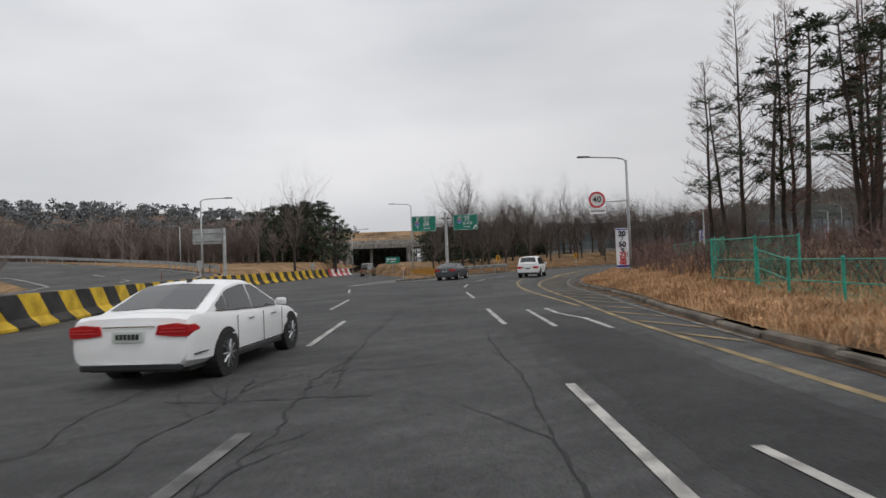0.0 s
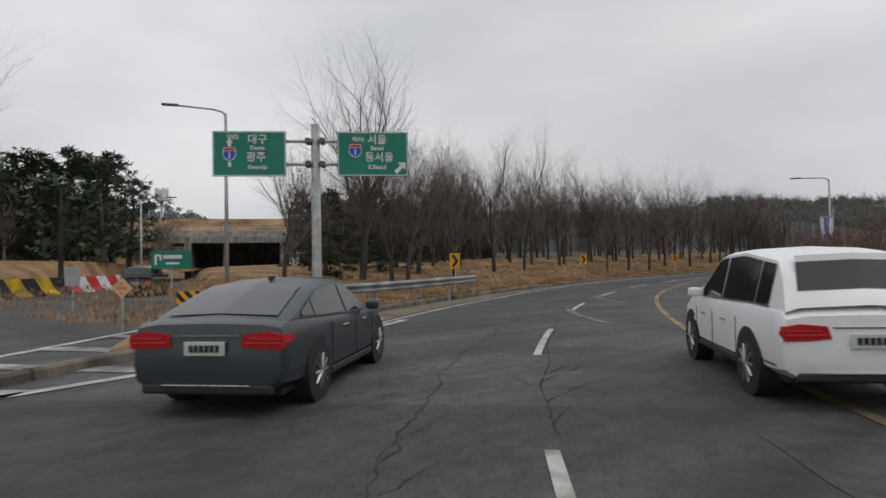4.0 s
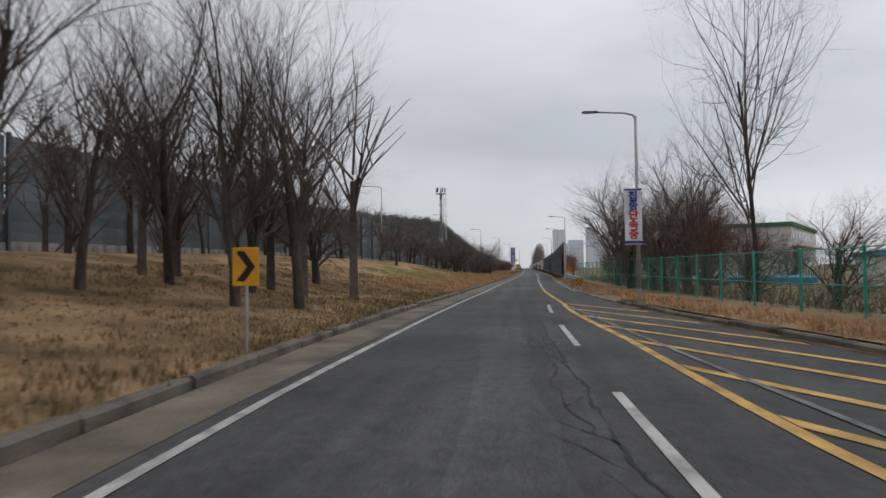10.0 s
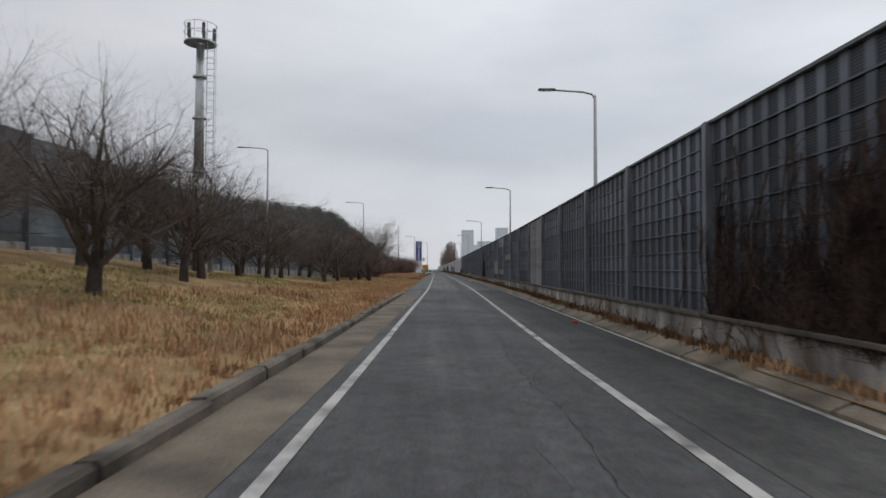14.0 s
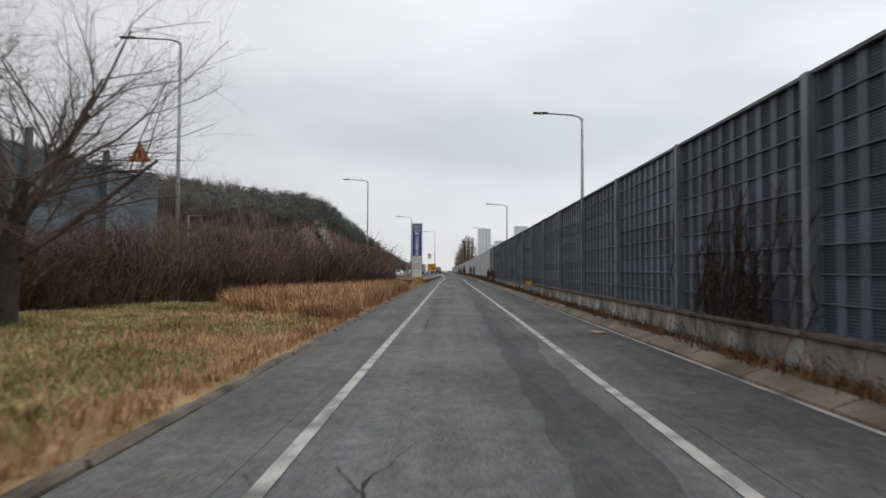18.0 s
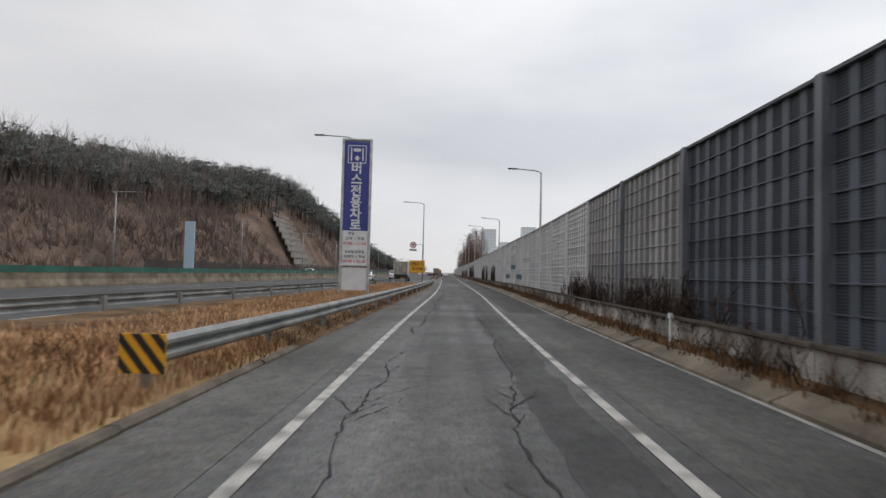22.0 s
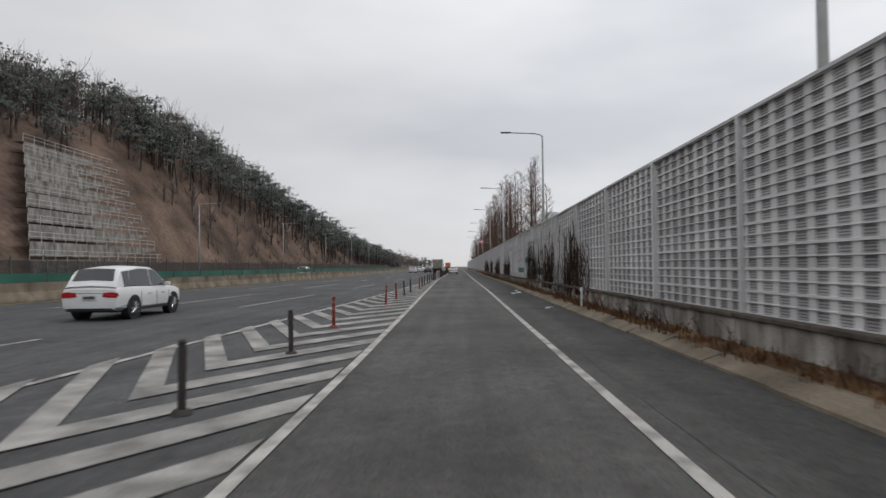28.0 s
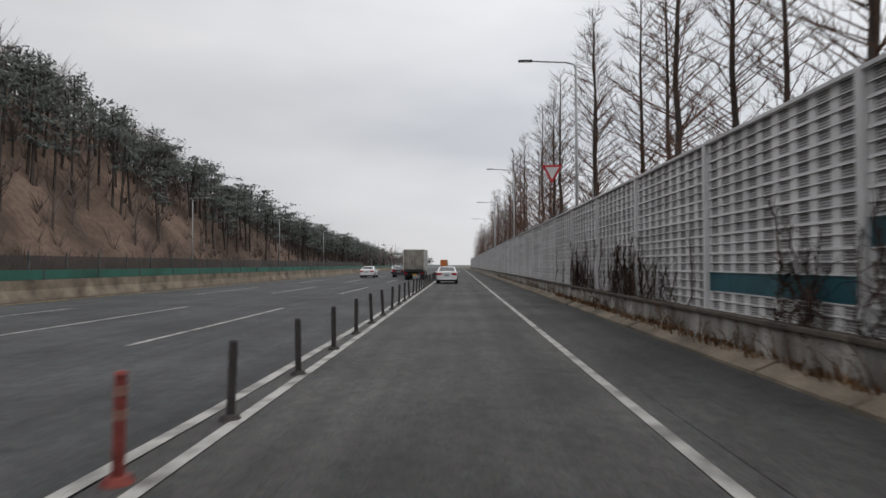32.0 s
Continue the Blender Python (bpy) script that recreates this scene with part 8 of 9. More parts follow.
for _ in range(9000):
    s = rw.uniform(55, 165)
    d = LEFT_KERB(s) - 0.3 - rw.random() ** 1.2 * 13
    p = at(s, d, verge_z(s, d) + 0.02)
    u = Vector((rw.uniform(-1, 1), rw.uniform(-1, 1), rw.uniform(-0.3, 0.3))).normalized() * rw.uniform(0.03, 0.07)
    v_ = u.cross(Vector((0, 0, 1))) * 0.6
    leaf_me.add([p - u, p - v_, p + u, p + v_], [(0, 1, 2, 3)])
M["fallen"] = material("fallen_leaves", (0.20, 0.10, 0.05), 0.9, 0, 0.4, 2.0, 0, 10, (0.36, 0.23, 0.13), island=0.4)
tagged(part("fallen_leaves", leaf_me, M["fallen"]), "scattered fallen brown leaves on the bank", "leaves", kind="stuff")


# ---- green net fences ----
def net_fence(places, height, label, every=1):
    t = thing("net_fence", label, "fence", "green net fences")
    for i, p in enumerate(places):
        part("post", Mesh().tube(p + Vector((0, 0, -0.4)), p + Vector((0, 0, height)), 0.035, 0.035, 8).tube(p + Vector((0, 0, height)), p + Vector((0, 0, height + 0.04)), 0.045, 0.02, 8), M["green_post"], t)
        if i + 1 < len(places):
            q = places[i + 1]
            part("net", Mesh().add([p + Vector((0, 0, 0.05)), q + Vector((0, 0, 0.05)), q + Vector((0, 0, height - 0.03)), p + Vector((0, 0, height - 0.03))], [(0, 1, 2, 3)]), M["green_net"], t)
            rails = Mesh()
            for z in (height - 0.03, height * 0.5, 0.08):
                rails.tube(p + Vector((0, 0, z)), q + Vector((0, 0, z)), 0.014, 0.014, 6)
            part("rail", rails, M["green_post"], t)
    return t


net_fence([at(s, FENCE_D(s), 0.0 if s > 125 else 0.1) for s in np.arange(86, 183, 2.6)], 1.85, "green steel net fence behind the kerb")
net_fence([Vector((8.05, y, 0.2)) for y in np.arange(0.5, 15.0, 2.0)] + [Vector((8.5, 16.8, 0.45))], 1.02, "low green net fence on the grass bank")
net_fence([Vector(p) for p in [(9.7, 16.9, 0.5), (8.55, 17.0, 0.5), (8.75, 20.2, 0.52), (10.0, 22.8, 0.6), (11.3, 25.4, 0.65), (12.6, 28.0, 0.75), (13.9, 30.6, 0.8), (14.8, 33.4, 0.8), (15.4, 36.2, 0.8), (15.8, 39.0, 0.75), (16.2, 42.0, 0.7), (16.8, 45.0, 0.7)]], 1.3, "green net fence along the top of the grass bank")


# ---- vehicles ----
def interp_rows(rows, y, k):
    return float(np.interp(y, [r[0] for r in rows], [r[k] for r in rows]))


SEDAN = dict(length=4.88, rows=[(-2.44, 0.80, 0.58), (-2.415, 0.85, 0.78), (-2.37, 0.875, 0.97), (-2.26, 0.885, 1.02), (-1.75, 0.905, 1.02), (-1.2, 0.925, 0.99), (0.0, 0.93, 0.94), (0.9, 0.925, 0.93), (1.6, 0.90, 0.86), (2.15, 0.80, 0.74), (2.38, 0.66, 0.62), (2.44, 0.55, 0.50)],
             roof=[(-1.92, 1.02), (-1.0, 1.39), (-0.4, 1.455), (0.1, 1.44), (1.15, 0.95)], axle=(-1.32, 1.55), tyre=0.335, low=0.22)
SUV = dict(length=4.7, rows=[(-2.35, 0.82, 0.66), (-2.33, 0.88, 0.98), (-2.2, 0.90, 1.06), (-1.4, 0.935, 1.08), (0.0, 0.945, 1.05), (0.9, 0.94, 1.04), (1.6, 0.92, 1.0), (2.1, 0.84, 0.9), (2.32, 0.70, 0.74), (2.35, 0.6, 0.6)],
           roof=[(-2.28, 1.08), (-1.95, 1.62), (-0.8, 1.73), (0.2, 1.69), (1.15, 1.04)], axle=(-1.38, 1.4), tyre=0.36, low=0.27, tuck=0.24)
HATCH = dict(length=4.75, rows=SEDAN["rows"], roof=[(-2.2, 1.02), (-1.2, 1.36), (-0.4, 1.43), (0.1, 1.42), (1.1, 0.95)], axle=(-1.42, 1.45), tyre=0.34, low=0.21)


def vehicle(spec, paint, label, m, brake=False):
    t = thing("car", label, "car", "", m @ Matrix.Diagonal((0.89, 0.89, 0.89, 1)))
    rows, roof, low = spec["rows"], spec["roof"], spec["low"]
    ys = sorted({r[0] for r in rows} | set(np.linspace(rows[0][0], rows[-1][0], 22)))
    sec, n = [], 0
    body = Mesh()
    pts = []
    for y in ys:
        w, zt = interp_rows(rows, y, 1), interp_rows(rows, y, 2)
        up = low + 0.03 + 0.04 * max(0, abs(y) - 2.0) / 0.4
        half = [(w * 0.80, up), (w * 0.965, up + 0.10), (w, (up + zt) / 2), (w * 0.985, zt - 0.10), (w * 0.94, zt - 0.02), (w * 0.70, zt + 0.015), (0, zt + 0.03)]
        ring_ = half + [(-x, z) for x, z in half[-2::-1]]
        n = len(ring_)
        pts += [(x, y, z) for x, z in ring_]
    k = len(ys)
    fs = [(i * n + j, i * n + j + 1, (i + 1) * n + j + 1, (i + 1) * n + j) for i in range(k - 1) for j in range(n - 1)]
    fs += [(i * n + n - 1, i * n, (i + 1) * n, (i + 1) * n + n - 1) for i in range(k - 1)]
    fs += [tuple(range(n - 1, -1, -1)), tuple(range((k - 1) * n, k * n))]
    body.add(pts, [q[::-1] for q in fs])
    part("body", body, M[paint], t, smooth=True).data.set_sharp_from_angle(angle=radians(32))
    # cabin: roof shell with glass let into it
    cab = Mesh()
    rys = np.linspace(roof[0][0], roof[-1][0], 17)

    def side(y, z):
        w, zb = interp_rows(rows, y, 1) * 0.93, interp_rows(rows, y, 2)
        return w - spec.get("tuck", 0.40) * max(0.0, z - zb + 0.02)
    pts = []
    for y in rys:
        zr, zb = max(float(np.interp(y, [r[0] for r in roof], [r[1] for r in roof])), interp_rows(rows, y, 2) - 0.02), interp_rows(rows, y, 2) - 0.05
        half = [(side(y, zb), zb), (side(y, (zb + zr) / 2), (zb + zr) / 2), (side(y, zr - 0.05), zr - 0.05), (side(y, zr) * 0.86, zr - 0.005), (0, zr + 0.025)]
        ring_ = half + [(-x, z) for x, z in half[-2::-1]]
        n = len(ring_)
        pts += [(x, y, z) for x, z in ring_]
    k = len(rys)
    cab.add(pts, [(i * n + j, (i + 1) * n + j, (i + 1) * n + j + 1, i * n + j + 1) for i in range(k - 1) for j in range(n - 1)])
    part("cabin", cab, M[paint], t, smooth=True).data.set_sharp_from_angle(angle=radians(38))

    def rz(y):
        return float(np.interp(y, [r[0] for r in roof], [r[1] for r in roof]))

    def pane(name, y0, y1, inset):
        g = Mesh()
        p = []
        for u in np.linspace(0, 1, 5):
            y = y0 + (y1 - y0) * u
            w = side(y, rz(y)) * 0.86 - inset
            p += [(-w, y, rz(y) + 0.012), (0, y, rz(y) + 0.036), (w, y, rz(y) + 0.012)]
        g.add(p, [(3 * i + j, 3 * i + j + 1, 3 * i + j + 4, 3 * i + j + 3) for i in range(4) for j in range(2)])
        part(name, g, M["car_glass"], t, "dark tinted glass")
    pane("rear_window", roof[0][0] + 0.10, roof[1][0] + 0.02, 0.02)
    pane("windscreen", roof[3][0] + 0.02, roof[4][0] - 0.10, 0.02)
    for sgn in (-1, 1):
        for a, b in ((roof[0][0] + 0.42, roof[0][0] + 0.78), (roof[0][0] + 0.82, -0.22), (-0.15, roof[4][0] - 0.30)):
            if b - a < 0.15:
                continue
            g = Mesh()
            p = []
            for y in np.linspace(a, b, 6):
                zb = interp_rows(rows, y, 2) + 0.015
                zt = max(zb + 0.01, rz(y) - 0.085)
                p += [(sgn * (side(y, zb) + 0.012), y, zb), (sgn * (side(y, zt) + 0.012), y, zt)]
            g.add(p, [(2 * i, 2 * i + 2, 2 * i + 3, 2 * i + 1) for i in range(5)])
            part("side_window", g, M["car_glass"], t)
        part("mirror", Mesh().box((0.20, 0.11, 0.14), (sgn * 1.02, roof[4][0] - 0.42, interp_rows(rows, 0.6, 2) + 0.06), bevel=0.04), M[paint], t)
        part("sill", Mesh().box((0.05, 1.95, 0.09), (sgn * 0.90, 0.0, low + 0.06), bevel=0.02), M["plastic"], t)
        for y in (-0.42, 0.55):
            part("door_handle", Mesh().box((0.03, 0.19, 0.03), (sgn * (interp_rows(rows, y, 1) + 0.004), y, 0.80), bevel=0.01), M["chrome"], t)
        for y in (-0.95, 0.1, 1.02):
            part("door_seam", Mesh().box((0.006, 0.012, 0.52), (sgn * (interp_rows(rows, y, 1) + 0.001), y, 0.62)), M["plastic"], t)
        yr = rows[0][0]
        shape = [(0.40, 0.76), (0.62, 0.735), (0.865, 0.73), (0.885, 0.80), (0.875, 0.885), (0.70, 0.915), (0.44, 0.89)]
        tl = part("tail_lamp", Mesh().outline([(sgn * x, z) for x, z in (shape if sgn > 0 else shape[::-1])], 0.34), M["tail"], t, "red tail lamp", m=Matrix.Translation((0, yr - 0.006, 0)))
        part("lamp_strip", Mesh().box((0.40, 0.01, 0.016), (sgn * 0.655, -0.006, 0.80)).box((0.34, 0.01, 0.012), (sgn * 0.675, -0.006, 0.845)), M["red"] if not brake else M["tail"], tl)
        part("bumper_crease", Mesh().box((0.012, 0.42, 0.014), (sgn * (interp_rows(rows, yr + 0.30, 1) - 0.006), yr + 0.36, 0.46)), M["plastic"], t)
        part("window_trim", Mesh().sweep([(0.0, 0.0), (0.012, 0.0), (0.012, 0.016), (0.0, 0.016)], [lambda a, u, y=y: Vector((sgn * (side(y, interp_rows(rows, y, 2)) + 0.006 + a), y, interp_rows(rows, y, 2) - 0.004 + u)) for y in np.linspace(roof[0][0] + 0.35, roof[4][0] - 0.28, 8)], closed=True), M["chrome"], t)
        part("exhaust_trim", Mesh().box((0.22, 0.06, 0.055), (sgn * 0.52, yr + 0.10, low + 0.12), bevel=0.02), M["chrome"], t)
        part("head_lamp", Mesh().box((0.30, 0.3, 0.12), (sgn * 0.62, rows[-1][0] - 0.22, 0.60), bevel=0.05), M["white_sign"], t)
        for y in spec["axle"]:
            r = spec["tyre"]
            x = sgn * (interp_rows(rows, y, 1) - 0.10)
            part("wheel_arch", Mesh().tube((x - sgn * 0.15, y, r + 0.02), (x + sgn * 0.104, y, r + 0.02), r + 0.055, r + 0.055, 24), M["plastic"], t)
            wh = part("wheel", Mesh().tube((x - sgn * 0.12, y, r), (x + sgn * 0.108, y, r), r, r, 24), M["rubber"], t, "black tyre on an alloy rim")
            part("rim", Mesh().tube((x + sgn * 0.10, y, r), (x + sgn * 0.112, y, r), r * 0.68, r * 0.66, 24), M["plastic"], wh)
            sp = Mesh()
            for q in range(10):
                a = 2 * math.pi * q / 10
                sp.tube((x + sgn * 0.116, y, r), (x + sgn * 0.116, y + math.cos(a) * r * 0.64, r + math.sin(a) * r * 0.64), 0.026, 0.018, 5)
            part("spokes", sp, M["alloy"], wh)
    yr = rows[0][0]
    pl = part("number_plate", Mesh().box((0.46, 0.02, 0.15), (0, yr + 0.008 - 0.03, 0.74), bevel=0.005), M["plate"], t)
    for i in range(6):
        part("plate_bar", Mesh().box((0.045, 0.006, 0.075), (-0.15 + 0.06 * i, yr - 0.036, 0.74)), M["plastic"], pl)
    part("rear_bumper", Mesh().box((1.50, 0.12, 0.11), (0, yr + 0.052, low + 0.09), bevel=0.03), M["plastic"], t, "black lower bumper")
    part("bumper_trim", Mesh().box((1.02, 0.02, 0.018), (0, yr - 0.014, low + 0.135), bevel=0.006), M["chrome"], t)
    part("trunk_trim", Mesh().box((0.78, 0.02, 0.018), (0, yr + 0.012, 0.875)), M["chrome"], t)
    part("trunk_seam", Mesh().box((1.30, 0.012, 0.01), (0, yr + 0.035, 0.64)), M["plastic"], t)
    part("aerial", Mesh().box((0.03, 0.16, 0.06), (0, -0.72, rz(-0.72) + 0.05), bevel=0.012), M["plastic"], t)
    part("underside", Mesh().box((1.5, abs(rows[0][0]) * 1.8, 0.06), (0, 0, low + 0.02)), M["plastic"], t)
    return t


vehicle(SEDAN, "paint_white", "white four-door saloon with dark windows", pose(-3.72, 9.9, 0.008, 0, 0, -6))
vehicle(SUV, "paint_white", "white sport utility car in the outer lane", stand(49.0, 3.5, 0.012))
vehicle(HATCH, "paint_grey", "dark grey four-door saloon by the fork", stand(48.4, -2.7, 0.012))
vehicle(SUV, "paint_black", "dark sport utility car heading for the bridge", pose(-9.2, 76, 0.0, 0, 0, 3))


def on_road(s, d, z=0.008, turn=0):
    return stand(s, d, z, turn)


vehicle(SEDAN, "paint_white", "white saloon car ahead in the slip lane", on_road(503.2, -0.9))
vehicle(SEDAN, "paint_white", "white saloon car on the near motorway lane", on_road(354.5, -10.6, -0.004))
vehicle(SUV, "paint_white", "white sport utility car further along the motorway", on_road(402, -10.2, -0.004))
vehicle(SEDAN, "paint_white", "white saloon car in the middle motorway lane", on_road(377, -12.0, -0.004))
vehicle(HATCH, "paint_black", "black saloon car on the motorway", on_road(566, -7.2, -0.004))
vehicle(SEDAN, "paint_white", "white saloon car beside the black one", on_road(560, -10.6, -0.004))
vehicle(SEDAN, "paint_black", "dark saloon car on the motorway", on_road(528.5, -7.0, -0.004))
vehicle(SEDAN, "paint_white", "white saloon car in the second motorway lane", on_road(526, -10.4, -0.004))
vehicle(SUV, "paint_white", "white car on the far carriageway", on_road(400, median_d(400) - 5, -0.004, 180))
vehicle(SUV, "paint_white", "white car on the opposite carriageway", on_road(478, median_d(478) - 6, -0.004, 180))


def lorry(m, label, rear):
    t = thing("truck", label, "truck", "", m @ Matrix.Diagonal((0.9, 0.9, 0.9, 1)))
    box = part("cargo_box", Mesh().box((2.3, 6.4, 2.25), (0, -0.9, 2.15), bevel=0.04), M["truck_box"], t, "white ribbed cargo box")
    for sgn in (-1, 1):
        for i in range(9):
            part("box_seam", Mesh().box((0.02, 0.03, 2.1), (sgn * 1.155, -3.9 + 0.74 * i, 2.15)), M["pole"], box)
        for z in (1.08, 3.2):
            part("box_rail", Mesh().box((0.03, 6.3, 0.07), (sgn * 1.158, -0.9, z)), M["galv"], box)
        for y in (-2.2, 2.7):
            wh = part("wheel", Mesh().tube((sgn * 0.62, y, 0.45), (sgn * 1.08, y, 0.45), 0.45, 0.45, 24), M["rubber"], t)
            part("rim", Mesh().tube((sgn * 1.07, y, 0.45), (sgn * 1.10, y, 0.45), 0.26, 0.22, 20), M["pole"], wh)
        part("tail_lamp", Mesh().box((0.34, 0.05, 0.13), (sgn * 0.85, -4.08, 0.72), bevel=0.02), M["tail"], t)
        part("marker_lamp", Mesh().box((0.22, 0.03, 0.06), (sgn * 0.85, -4.12, 3.2)), M["tail"], t)
        part("mirror", Mesh().box((0.16, 0.08, 0.42), (sgn * 1.25, 3.6, 2.0), bevel=0.03), M["plastic"], t)
        part("side_guard", Mesh().box((0.05, 2.6, 0.12), (sgn * 1.0, 0.2, 0.62)), M["galv"], t)
        part("mud_flap", Mesh().box((0.5, 0.03, 0.5), (sgn * 0.85, -2.8, 0.42)), M["plastic"], t)
    part("rear_door", Mesh().box((2.12, 0.05, 2.05), (0, -4.11, 2.15), bevel=0.02), M[rear], t, "grimy rear doors")
    for x in (-0.02, -0.55, 0.55):
        part("door_bar", Mesh().box((0.03, 0.03, 1.95), (x, -4.15, 2.15)), M["pole"], t)
    part("tail_lift", Mesh().box((2.1, 0.10, 0.32), (0, -4.16, 0.98), bevel=0.02), M["plastic"], t)
    part("rear_bumper", Mesh().box((2.1, 0.1, 0.12), (0, -4.05, 0.55)), M["plastic"], t)
    pl = part("number_plate", Mesh().box((0.4, 0.02, 0.18), (0.1, -4.13, 0.58)), M["yellow_sign"], t)
    part("plate_bar", Mesh().box((0.3, 0.006, 0.06), (0.1, -4.145, 0.58)), M["plastic"], pl)
    part("cab", Mesh().box((2.15, 1.7, 1.9), (0, 3.25, 1.6), bevel=0.12), M["paint_white"], t)
    part("windscreen", Mesh().box((1.9, 0.04, 0.8), (0, 4.10, 1.95), bevel=0.02), M["car_glass"], t)
    for sgn in (-1, 1):
        part("cab_window", Mesh().box((0.03, 0.8, 0.62), (sgn * 1.075, 3.4, 1.98), bevel=0.01), M["car_glass"], t)
    part("wind_deflector", Mesh().add([(-1.0, 2.5, 2.55), (1.0, 2.5, 2.55), (1.0, 3.6, 2.55), (-1.0, 3.6, 2.55), (-0.9, 2.5, 3.15), (0.9, 2.5, 3.15)], [(0, 3, 2, 1), (0, 1, 5, 4), (1, 2, 5), (0, 4, 3), (2, 3, 4, 5)]), M["paint_white"], t)
    part("chassis", Mesh().box((0.9, 7.6, 0.22), (0, 0, 0.75)), M["plastic"], t)
    return t


lorry(on_road(382, -7.4, -0.004), "white box lorry with grimy rear doors on the motorway", "truck_rear")
lorry(on_road(517, -4.3, -0.004), "box lorry with a weathered grey back ahead on the motorway", "truck_rear")
lorry(on_road(640, -4.3, -0.004), "orange-backed lorry far ahead on the motorway", "orange")


# ---- bridge, sheds, far buildings ----
br = thing("road_bridge", "concrete motorway bridge with a dark underpass", "bridge", m=pose(-11.5, 126, 0, 0, 0, 6))
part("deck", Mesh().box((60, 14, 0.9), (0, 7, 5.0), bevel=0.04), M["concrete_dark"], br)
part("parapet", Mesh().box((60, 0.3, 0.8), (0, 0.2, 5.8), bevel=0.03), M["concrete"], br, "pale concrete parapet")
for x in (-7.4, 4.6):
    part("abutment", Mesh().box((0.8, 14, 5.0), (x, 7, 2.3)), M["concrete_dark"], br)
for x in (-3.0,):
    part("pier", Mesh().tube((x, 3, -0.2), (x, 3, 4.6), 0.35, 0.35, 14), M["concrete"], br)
# wall added across the far end to close off the underpass
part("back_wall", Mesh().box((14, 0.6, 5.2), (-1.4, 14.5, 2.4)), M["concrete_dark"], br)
for sgn, x in ((-1, -19.5), (1, 17.8)):
    part("wing_bank", Mesh().add([(x - 10, -7, -0.2), (x + 10, -7 + (0 if sgn < 0 else 0), -0.2), (x + 10, 0, 4.7), (x - 10, 0, 4.7)], [(0, 1, 2, 3)]), M["dry_grass"], br, "grass slope beside the bridge")
part("upper_bank", Mesh().add([(-30, 1.2, 5.4), (30, 1.2, 5.4), (30, 6.5, 8.2), (-30, 6.5, 8.2), (30, 14, 8.4), (-30, 14, 8.4)], [(0, 1, 2, 3), (3, 2, 4, 5)]), M["dry_grass"], br, "brown grass bank above the deck")
rail_b = Mesh()
for x in np.arange(-29, 29.1, 2.0):
    rail_b.box((0.06, 0.06, 1.0), (x, 0.2, 6.6))
for z in (6.6, 7.05):
    rail_b.box((58, 0.05, 0.05), (0, 0.2, z))
part("railing", rail_b, M["galv"], br)

for (x, y, r, w, h, z0) in [(-17.9, 51.0, 195, 2.3, 1.25, 3.6)]:
    t = thing("direction_sign", "back of a grey road sign on a thick post", "road sign", m=pose(x, y, 0, 0, 0, 8))
    part("post", Mesh().tube((0, 0, -0.2), (0, 0, 4.9), 0.15, 0.13, 12), M["galv"], t)
    part("sign_panel", Mesh().box((w, 0.05, h), (-1.35, 0.12, z0 + h / 2), bevel=0.01), M["pole"], t, "plain grey back of a sign")
    for z in (z0 + 0.3, z0 + 0.95):
        part("cross_bar", Mesh().box((w + 0.3, 0.06, 0.09), (-1.2, 0.05, z)), M["galv"], t)
for x, y, hgt in [(-18.2, 46.5, 1.9), (-7.4, 62.5, 1.2), (-14.9, 71.0, 1.5)]:
    t = thing("small_sign", "small grey plate sign on a thin post", "road sign", m=pose(x, y, 0, 0, 0, 5))
    part("post", Mesh().tube((0, 0, -0.2), (0, 0, hgt), 0.03, 0.03, 8), M["galv"], t)
    part("plate", Mesh().box((0.45, 0.03, 0.62), (0, -0.03, hgt), bevel=0.01), M["pole"], t)
us = thing("direction_sign", "small green turn-back sign at the fork", "road sign", m=pose(-5.4, 66.5, 0, 0, 0, 0))
part("post", Mesh().tube((0, 0.05, -0.2), (0, 0.05, 1.7), 0.04, 0.04, 8), M["galv"], us)
up = part("sign_panel", plate((1.5, 0.72), 0.03), M["green_sign"], us, m=Matrix.Translation((0, 0, 1.75)))
bars(up, M["white_sign"], [(0.05, 0.12, 0.7, 0.14), (0.05, -0.14, 0.5, 0.08)])
part("arrow", Mesh().outline([(-0.62, -0.2), (-0.54, -0.2), (-0.54, 0.14), (-0.44, 0.14), (-0.44, -0.02), (-0.36, -0.02), (-0.36, 0.22), (-0.62, 0.22)], 0.005), M["white_sign"], up, m=Matrix.Translation((0, -0.024, 0)))


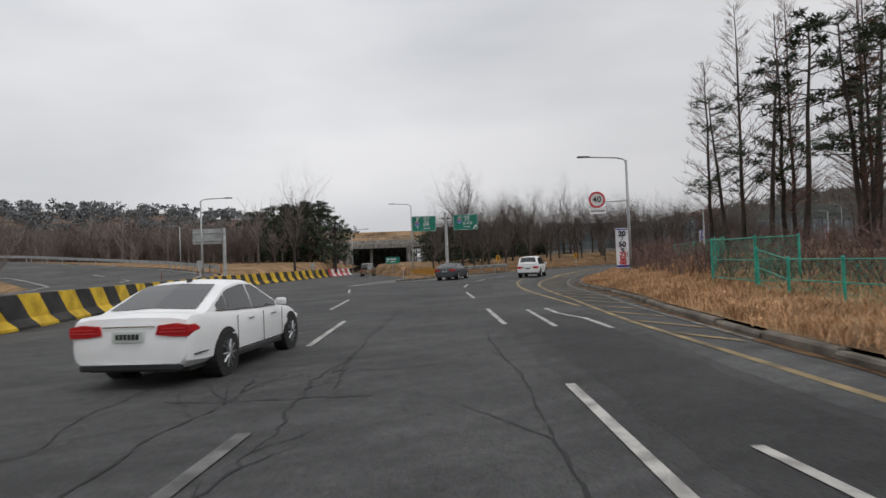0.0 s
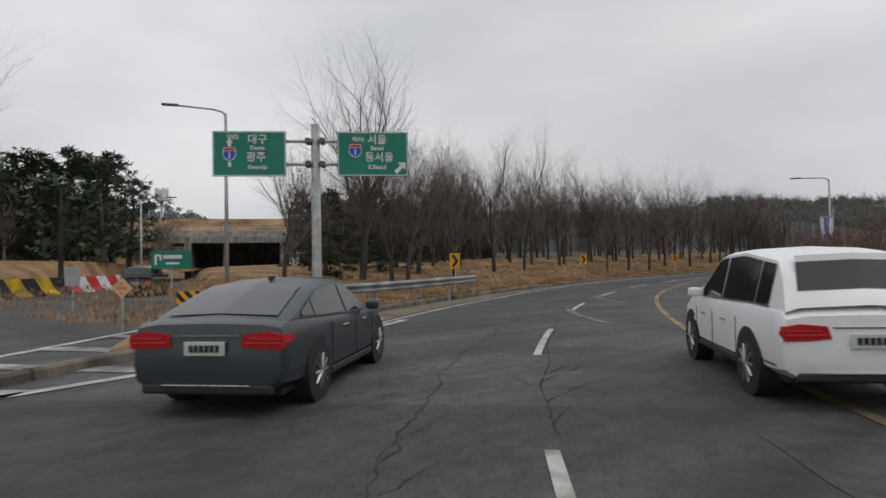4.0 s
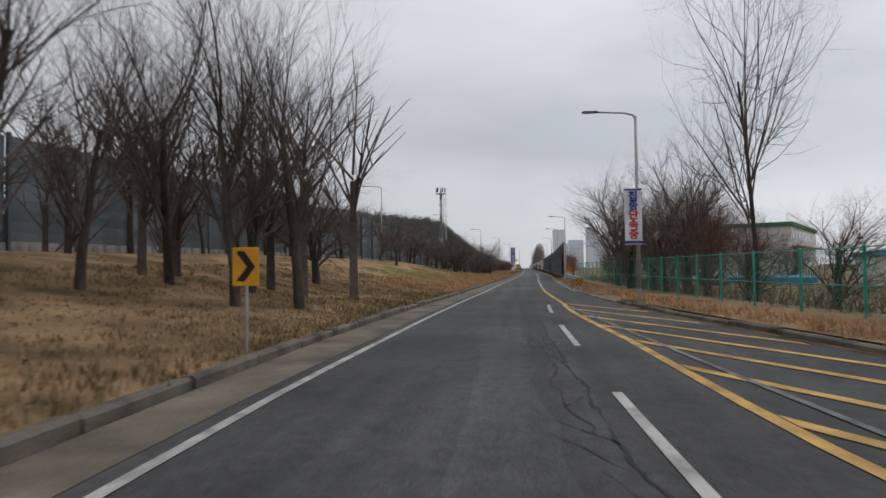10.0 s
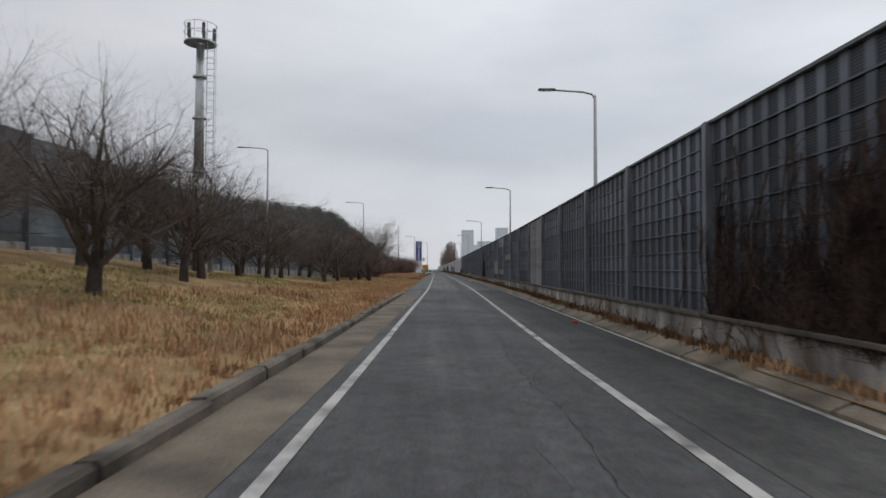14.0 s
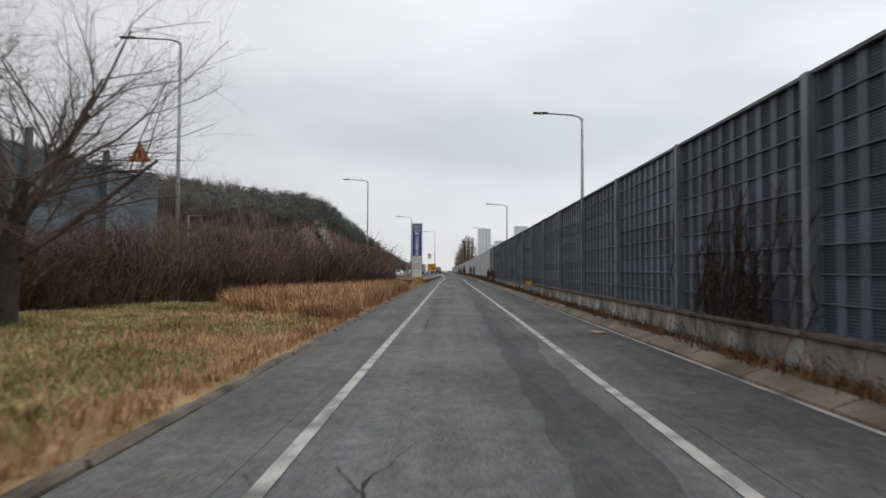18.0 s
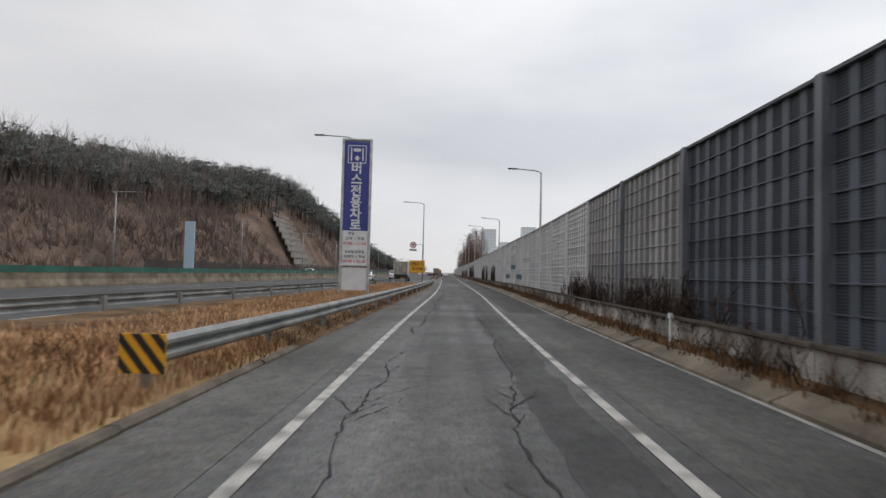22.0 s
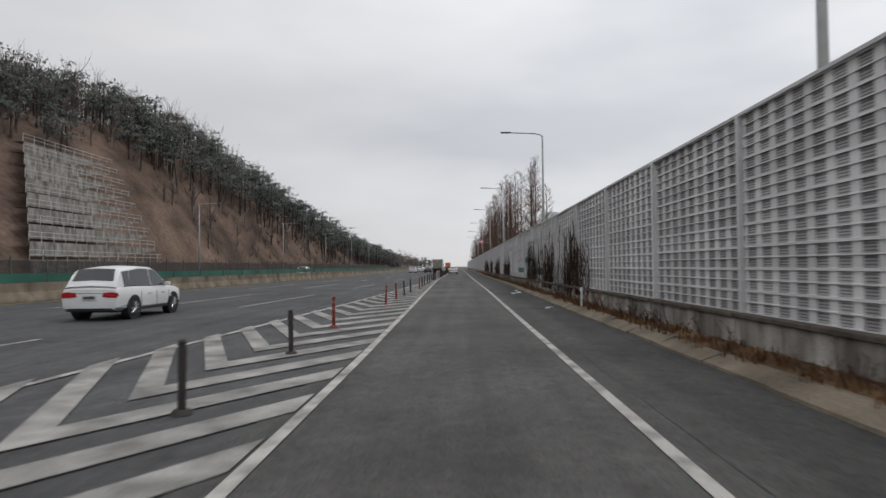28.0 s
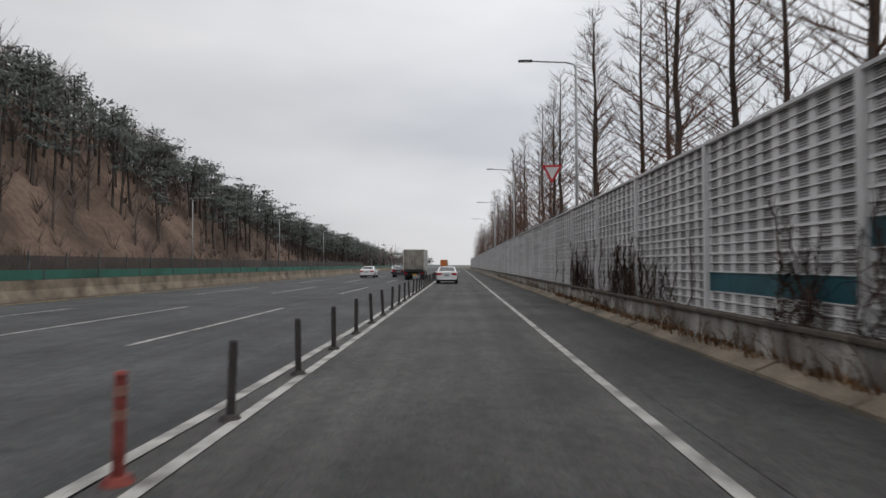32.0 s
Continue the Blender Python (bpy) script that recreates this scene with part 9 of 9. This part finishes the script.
def block(name, label, m, size, floors, bays, wall, roof, balcony=False, pane_mat="pane"):
    """A building with storeys of windows and a roof."""
    t = thing(name, label, "building", m=m)
    w, dp, h = size
    part("wall", Mesh().box((w, dp, h), (0, 0, h / 2)), M[wall], t)
    part("roof", Mesh().box((w + 0.5, dp + 0.5, 0.45), (0, 0, h + 0.2), bevel=0.05), M[roof], t)
    fh, bw = h / floors, w / bays
    me = Mesh().box((bw * 0.62, 0.10, fh * 0.5), (0, 0, 0)).data("window", M[pane_mat])
    fr = Mesh().box((bw * 0.72, 0.06, fh * 0.6), (0, 0, 0)).data("window_frame", M["white_sign" if pane_mat == "pane" else wall])
    for f in range(floors):
        for b in range(bays):
            x, z = -w / 2 + bw * (b + 0.5), fh * (f + 0.55)
            for y, rot in ((-dp / 2 - 0.02, 0),):
                wd = part("window", fr, None, t, m=Matrix.Translation((x, y, z)))
                part("pane", me, None, wd)
        if balcony:
            part("balcony", Mesh().box((w * 0.96, 0.9, 0.14), (0, -dp / 2 - 0.4, fh * f + 0.1)), M[wall], t)
    return t


p = at(196, 30, -3.2)
block("apartment_house", "white low apartment house with green eaves", pose(p.x, p.y, p.z, 0, 0, yaw_at(196) + 62), (22, 9, 8.8), 4, 9, "white_wall", "roof_green", True)
p = at(188, 17, -3.0)
block("shed", "low shed with a blue sheet roof", pose(p.x, p.y, p.z, 0, 0, yaw_at(188) + 70), (11, 6, 2.7), 1, 5, "white_wall", "roof_blue")
p = at(172, 22, -2.9)
block("shed", "long shed with a bright blue roof below the fence", pose(p.x, p.y, p.z, 0, 0, yaw_at(172) + 75), (13, 6, 2.9), 1, 6, "white_wall", "roof_blue")
p = at(165, 32, -2.6)
block("shed", "pale workshop with a blue roof behind trees", pose(p.x, p.y, p.z, 0, 0, yaw_at(165) + 75), (16, 8, 4.6), 2, 7, "white_wall", "roof_blue")
block("house", "pale building with a green roof behind pines", pose(33, 33, 0, 0, 0, 70), (14, 9, 7.5), 2, 6, "white_wall", "roof_green")
block("house", "small white house behind the trees", pose(23, 22, 0.2, 0, 0, 80), (7, 5, 2.6), 1, 3, "white_wall", "roof_green")
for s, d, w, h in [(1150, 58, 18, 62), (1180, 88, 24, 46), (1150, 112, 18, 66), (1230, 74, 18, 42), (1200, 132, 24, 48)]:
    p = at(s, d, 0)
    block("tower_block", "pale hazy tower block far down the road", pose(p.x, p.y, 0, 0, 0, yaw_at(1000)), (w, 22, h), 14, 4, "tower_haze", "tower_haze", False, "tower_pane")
# brown building seen through the pale barrier
p = at(346, 13, 0)
block("house", "brick-red low building behind the sound barrier", pose(p.x, p.y, 0, 0, 0, yaw_at(346) - 90), (18, 7, 4.5), 1, 8, "orange", "concrete_dark")

# telecom mast behind the fork
cm = thing("telecom_mast", "white telecom mast above the trees", "mast", m=pose(-33, 165, 0))
part("pole", Mesh().tube((0, 0, 0), (0, 0, 16), 0.35, 0.28, 10), M["white_sign"], cm)
for i in range(6):
    a = i * math.pi / 3
    part("antenna", Mesh().box((0.5, 0.4, 2.2), (1.0 * math.cos(a), 1.0 * math.sin(a), 15.4), bevel=0.05), M["white_sign"], cm)
part("platform", Mesh().tube((0, 0, 14.1), (0, 0, 14.3), 1.3, 1.3, 12), M["galv"], cm)

# rock-fall netting on the cutting
terr = thing("slope_terrace", "grey concrete lattice terraces on the cut slope", "slope wall")
for r in range(9):
    s0, s1 = 434 + 1.5 * r, 457 + 0.7 * r
    dd = hill_foot(446) - 0.8 - 1.15 * r
    zr = 0.2 + float(np.mean([hill_z(q, dd - 0.6) for q in np.linspace(s0, s1, 6)])) + 0.25
    me = Mesh()
    ribbon(me, s0, s1, dd - 1.3, dd, zr, 3.0, 1)
    ribbon(me, s0, s1, dd, dd + 0.06, 0, 3.0, 1, zf=lambda s, d: zr if d <= dd + 0.01 else zr - 1.3)
    part("terrace", me, M["concrete_dark"], terr)
    for s in np.arange(s0, s1, 1.7):
        p = at(s, dd - 0.1, zr)
        part("fence_post", Mesh().tube(p, p + Vector((0, 0, 0.9)), 0.035, 0.035, 5), M["galv"], terr)
    for z in (0.45, 0.85):
        part("fence_rail", Mesh().tube(at(s0, dd - 0.1, zr + z), at(s1, dd - 0.1, zr + z), 0.028, 0.028, 5), M["galv"], terr)

# litter
for i, (s, d, sx, sy, mt) in enumerate([(188.6, 3.45, 0.16, 0.10, "red"), (221, 3.55, 0.22, 0.14, "concrete"), (403.7, 3.1, 0.30, 0.18, "white_sign"), (414.8, 2.9, 0.34, 0.2, "white_sign"), (246, 3.3, 0.34, 0.16, "cream"), (13, 6.4, 0.5, 0.22, "white_sign"), (150, -2.9, 0.16, 0.12, "white_sign"), (456.8, 3.1, 0.3, 0.14, "concrete")]):
    t = tagged(part("litter", Mesh().box((sx, sy, 0.05), (0, 0, 0.025), bevel=0.015), M[mt]), "crumpled scrap of litter lying by the kerb", "litter", "litter by the kerb")
    t.matrix_basis = stand(s, d, 0.012 if 0 < d < 5 else 0.2, 30 * i)


# ---- scraps of litter ----
def scrap(m, size, label, seed):
    """A crumpled sheet, thicker in the middle."""
    rnd = random.Random(seed)
    me, n = Mesh(), 5
    top = [(size * (i / (n - 1) - 0.5) + rnd.uniform(-0.02, 0.02), size * 0.7 * (j / (n - 1) - 0.5) + rnd.uniform(-0.02, 0.02), rnd.uniform(0.02, 0.07) if 0 < i < n - 1 and 0 < j < n - 1 else 0.004) for i in range(n) for j in range(n)]
    me.add(top, [(i * n + j, (i + 1) * n + j, (i + 1) * n + j + 1, i * n + j + 1) for i in range(n - 1) for j in range(n - 1)])
    t = part("litter", me, M["cloth"], m=m)
    tagged(t, label, "litter", "scraps of litter")


for k, (s, d, z, size, label) in enumerate([(223.0, -3.67, 0.2, 0.30, "crumpled white plastic bag lying in the grass"), (416.1, 3.29, 0.012, 0.34, "crumpled white paper on the hard shoulder"), (418.5, 3.40, 0.012, 0.24, "small torn white paper on the hard shoulder")]):
    scrap(stand(s, d, z, 20 * k), size, label, 900 + k)
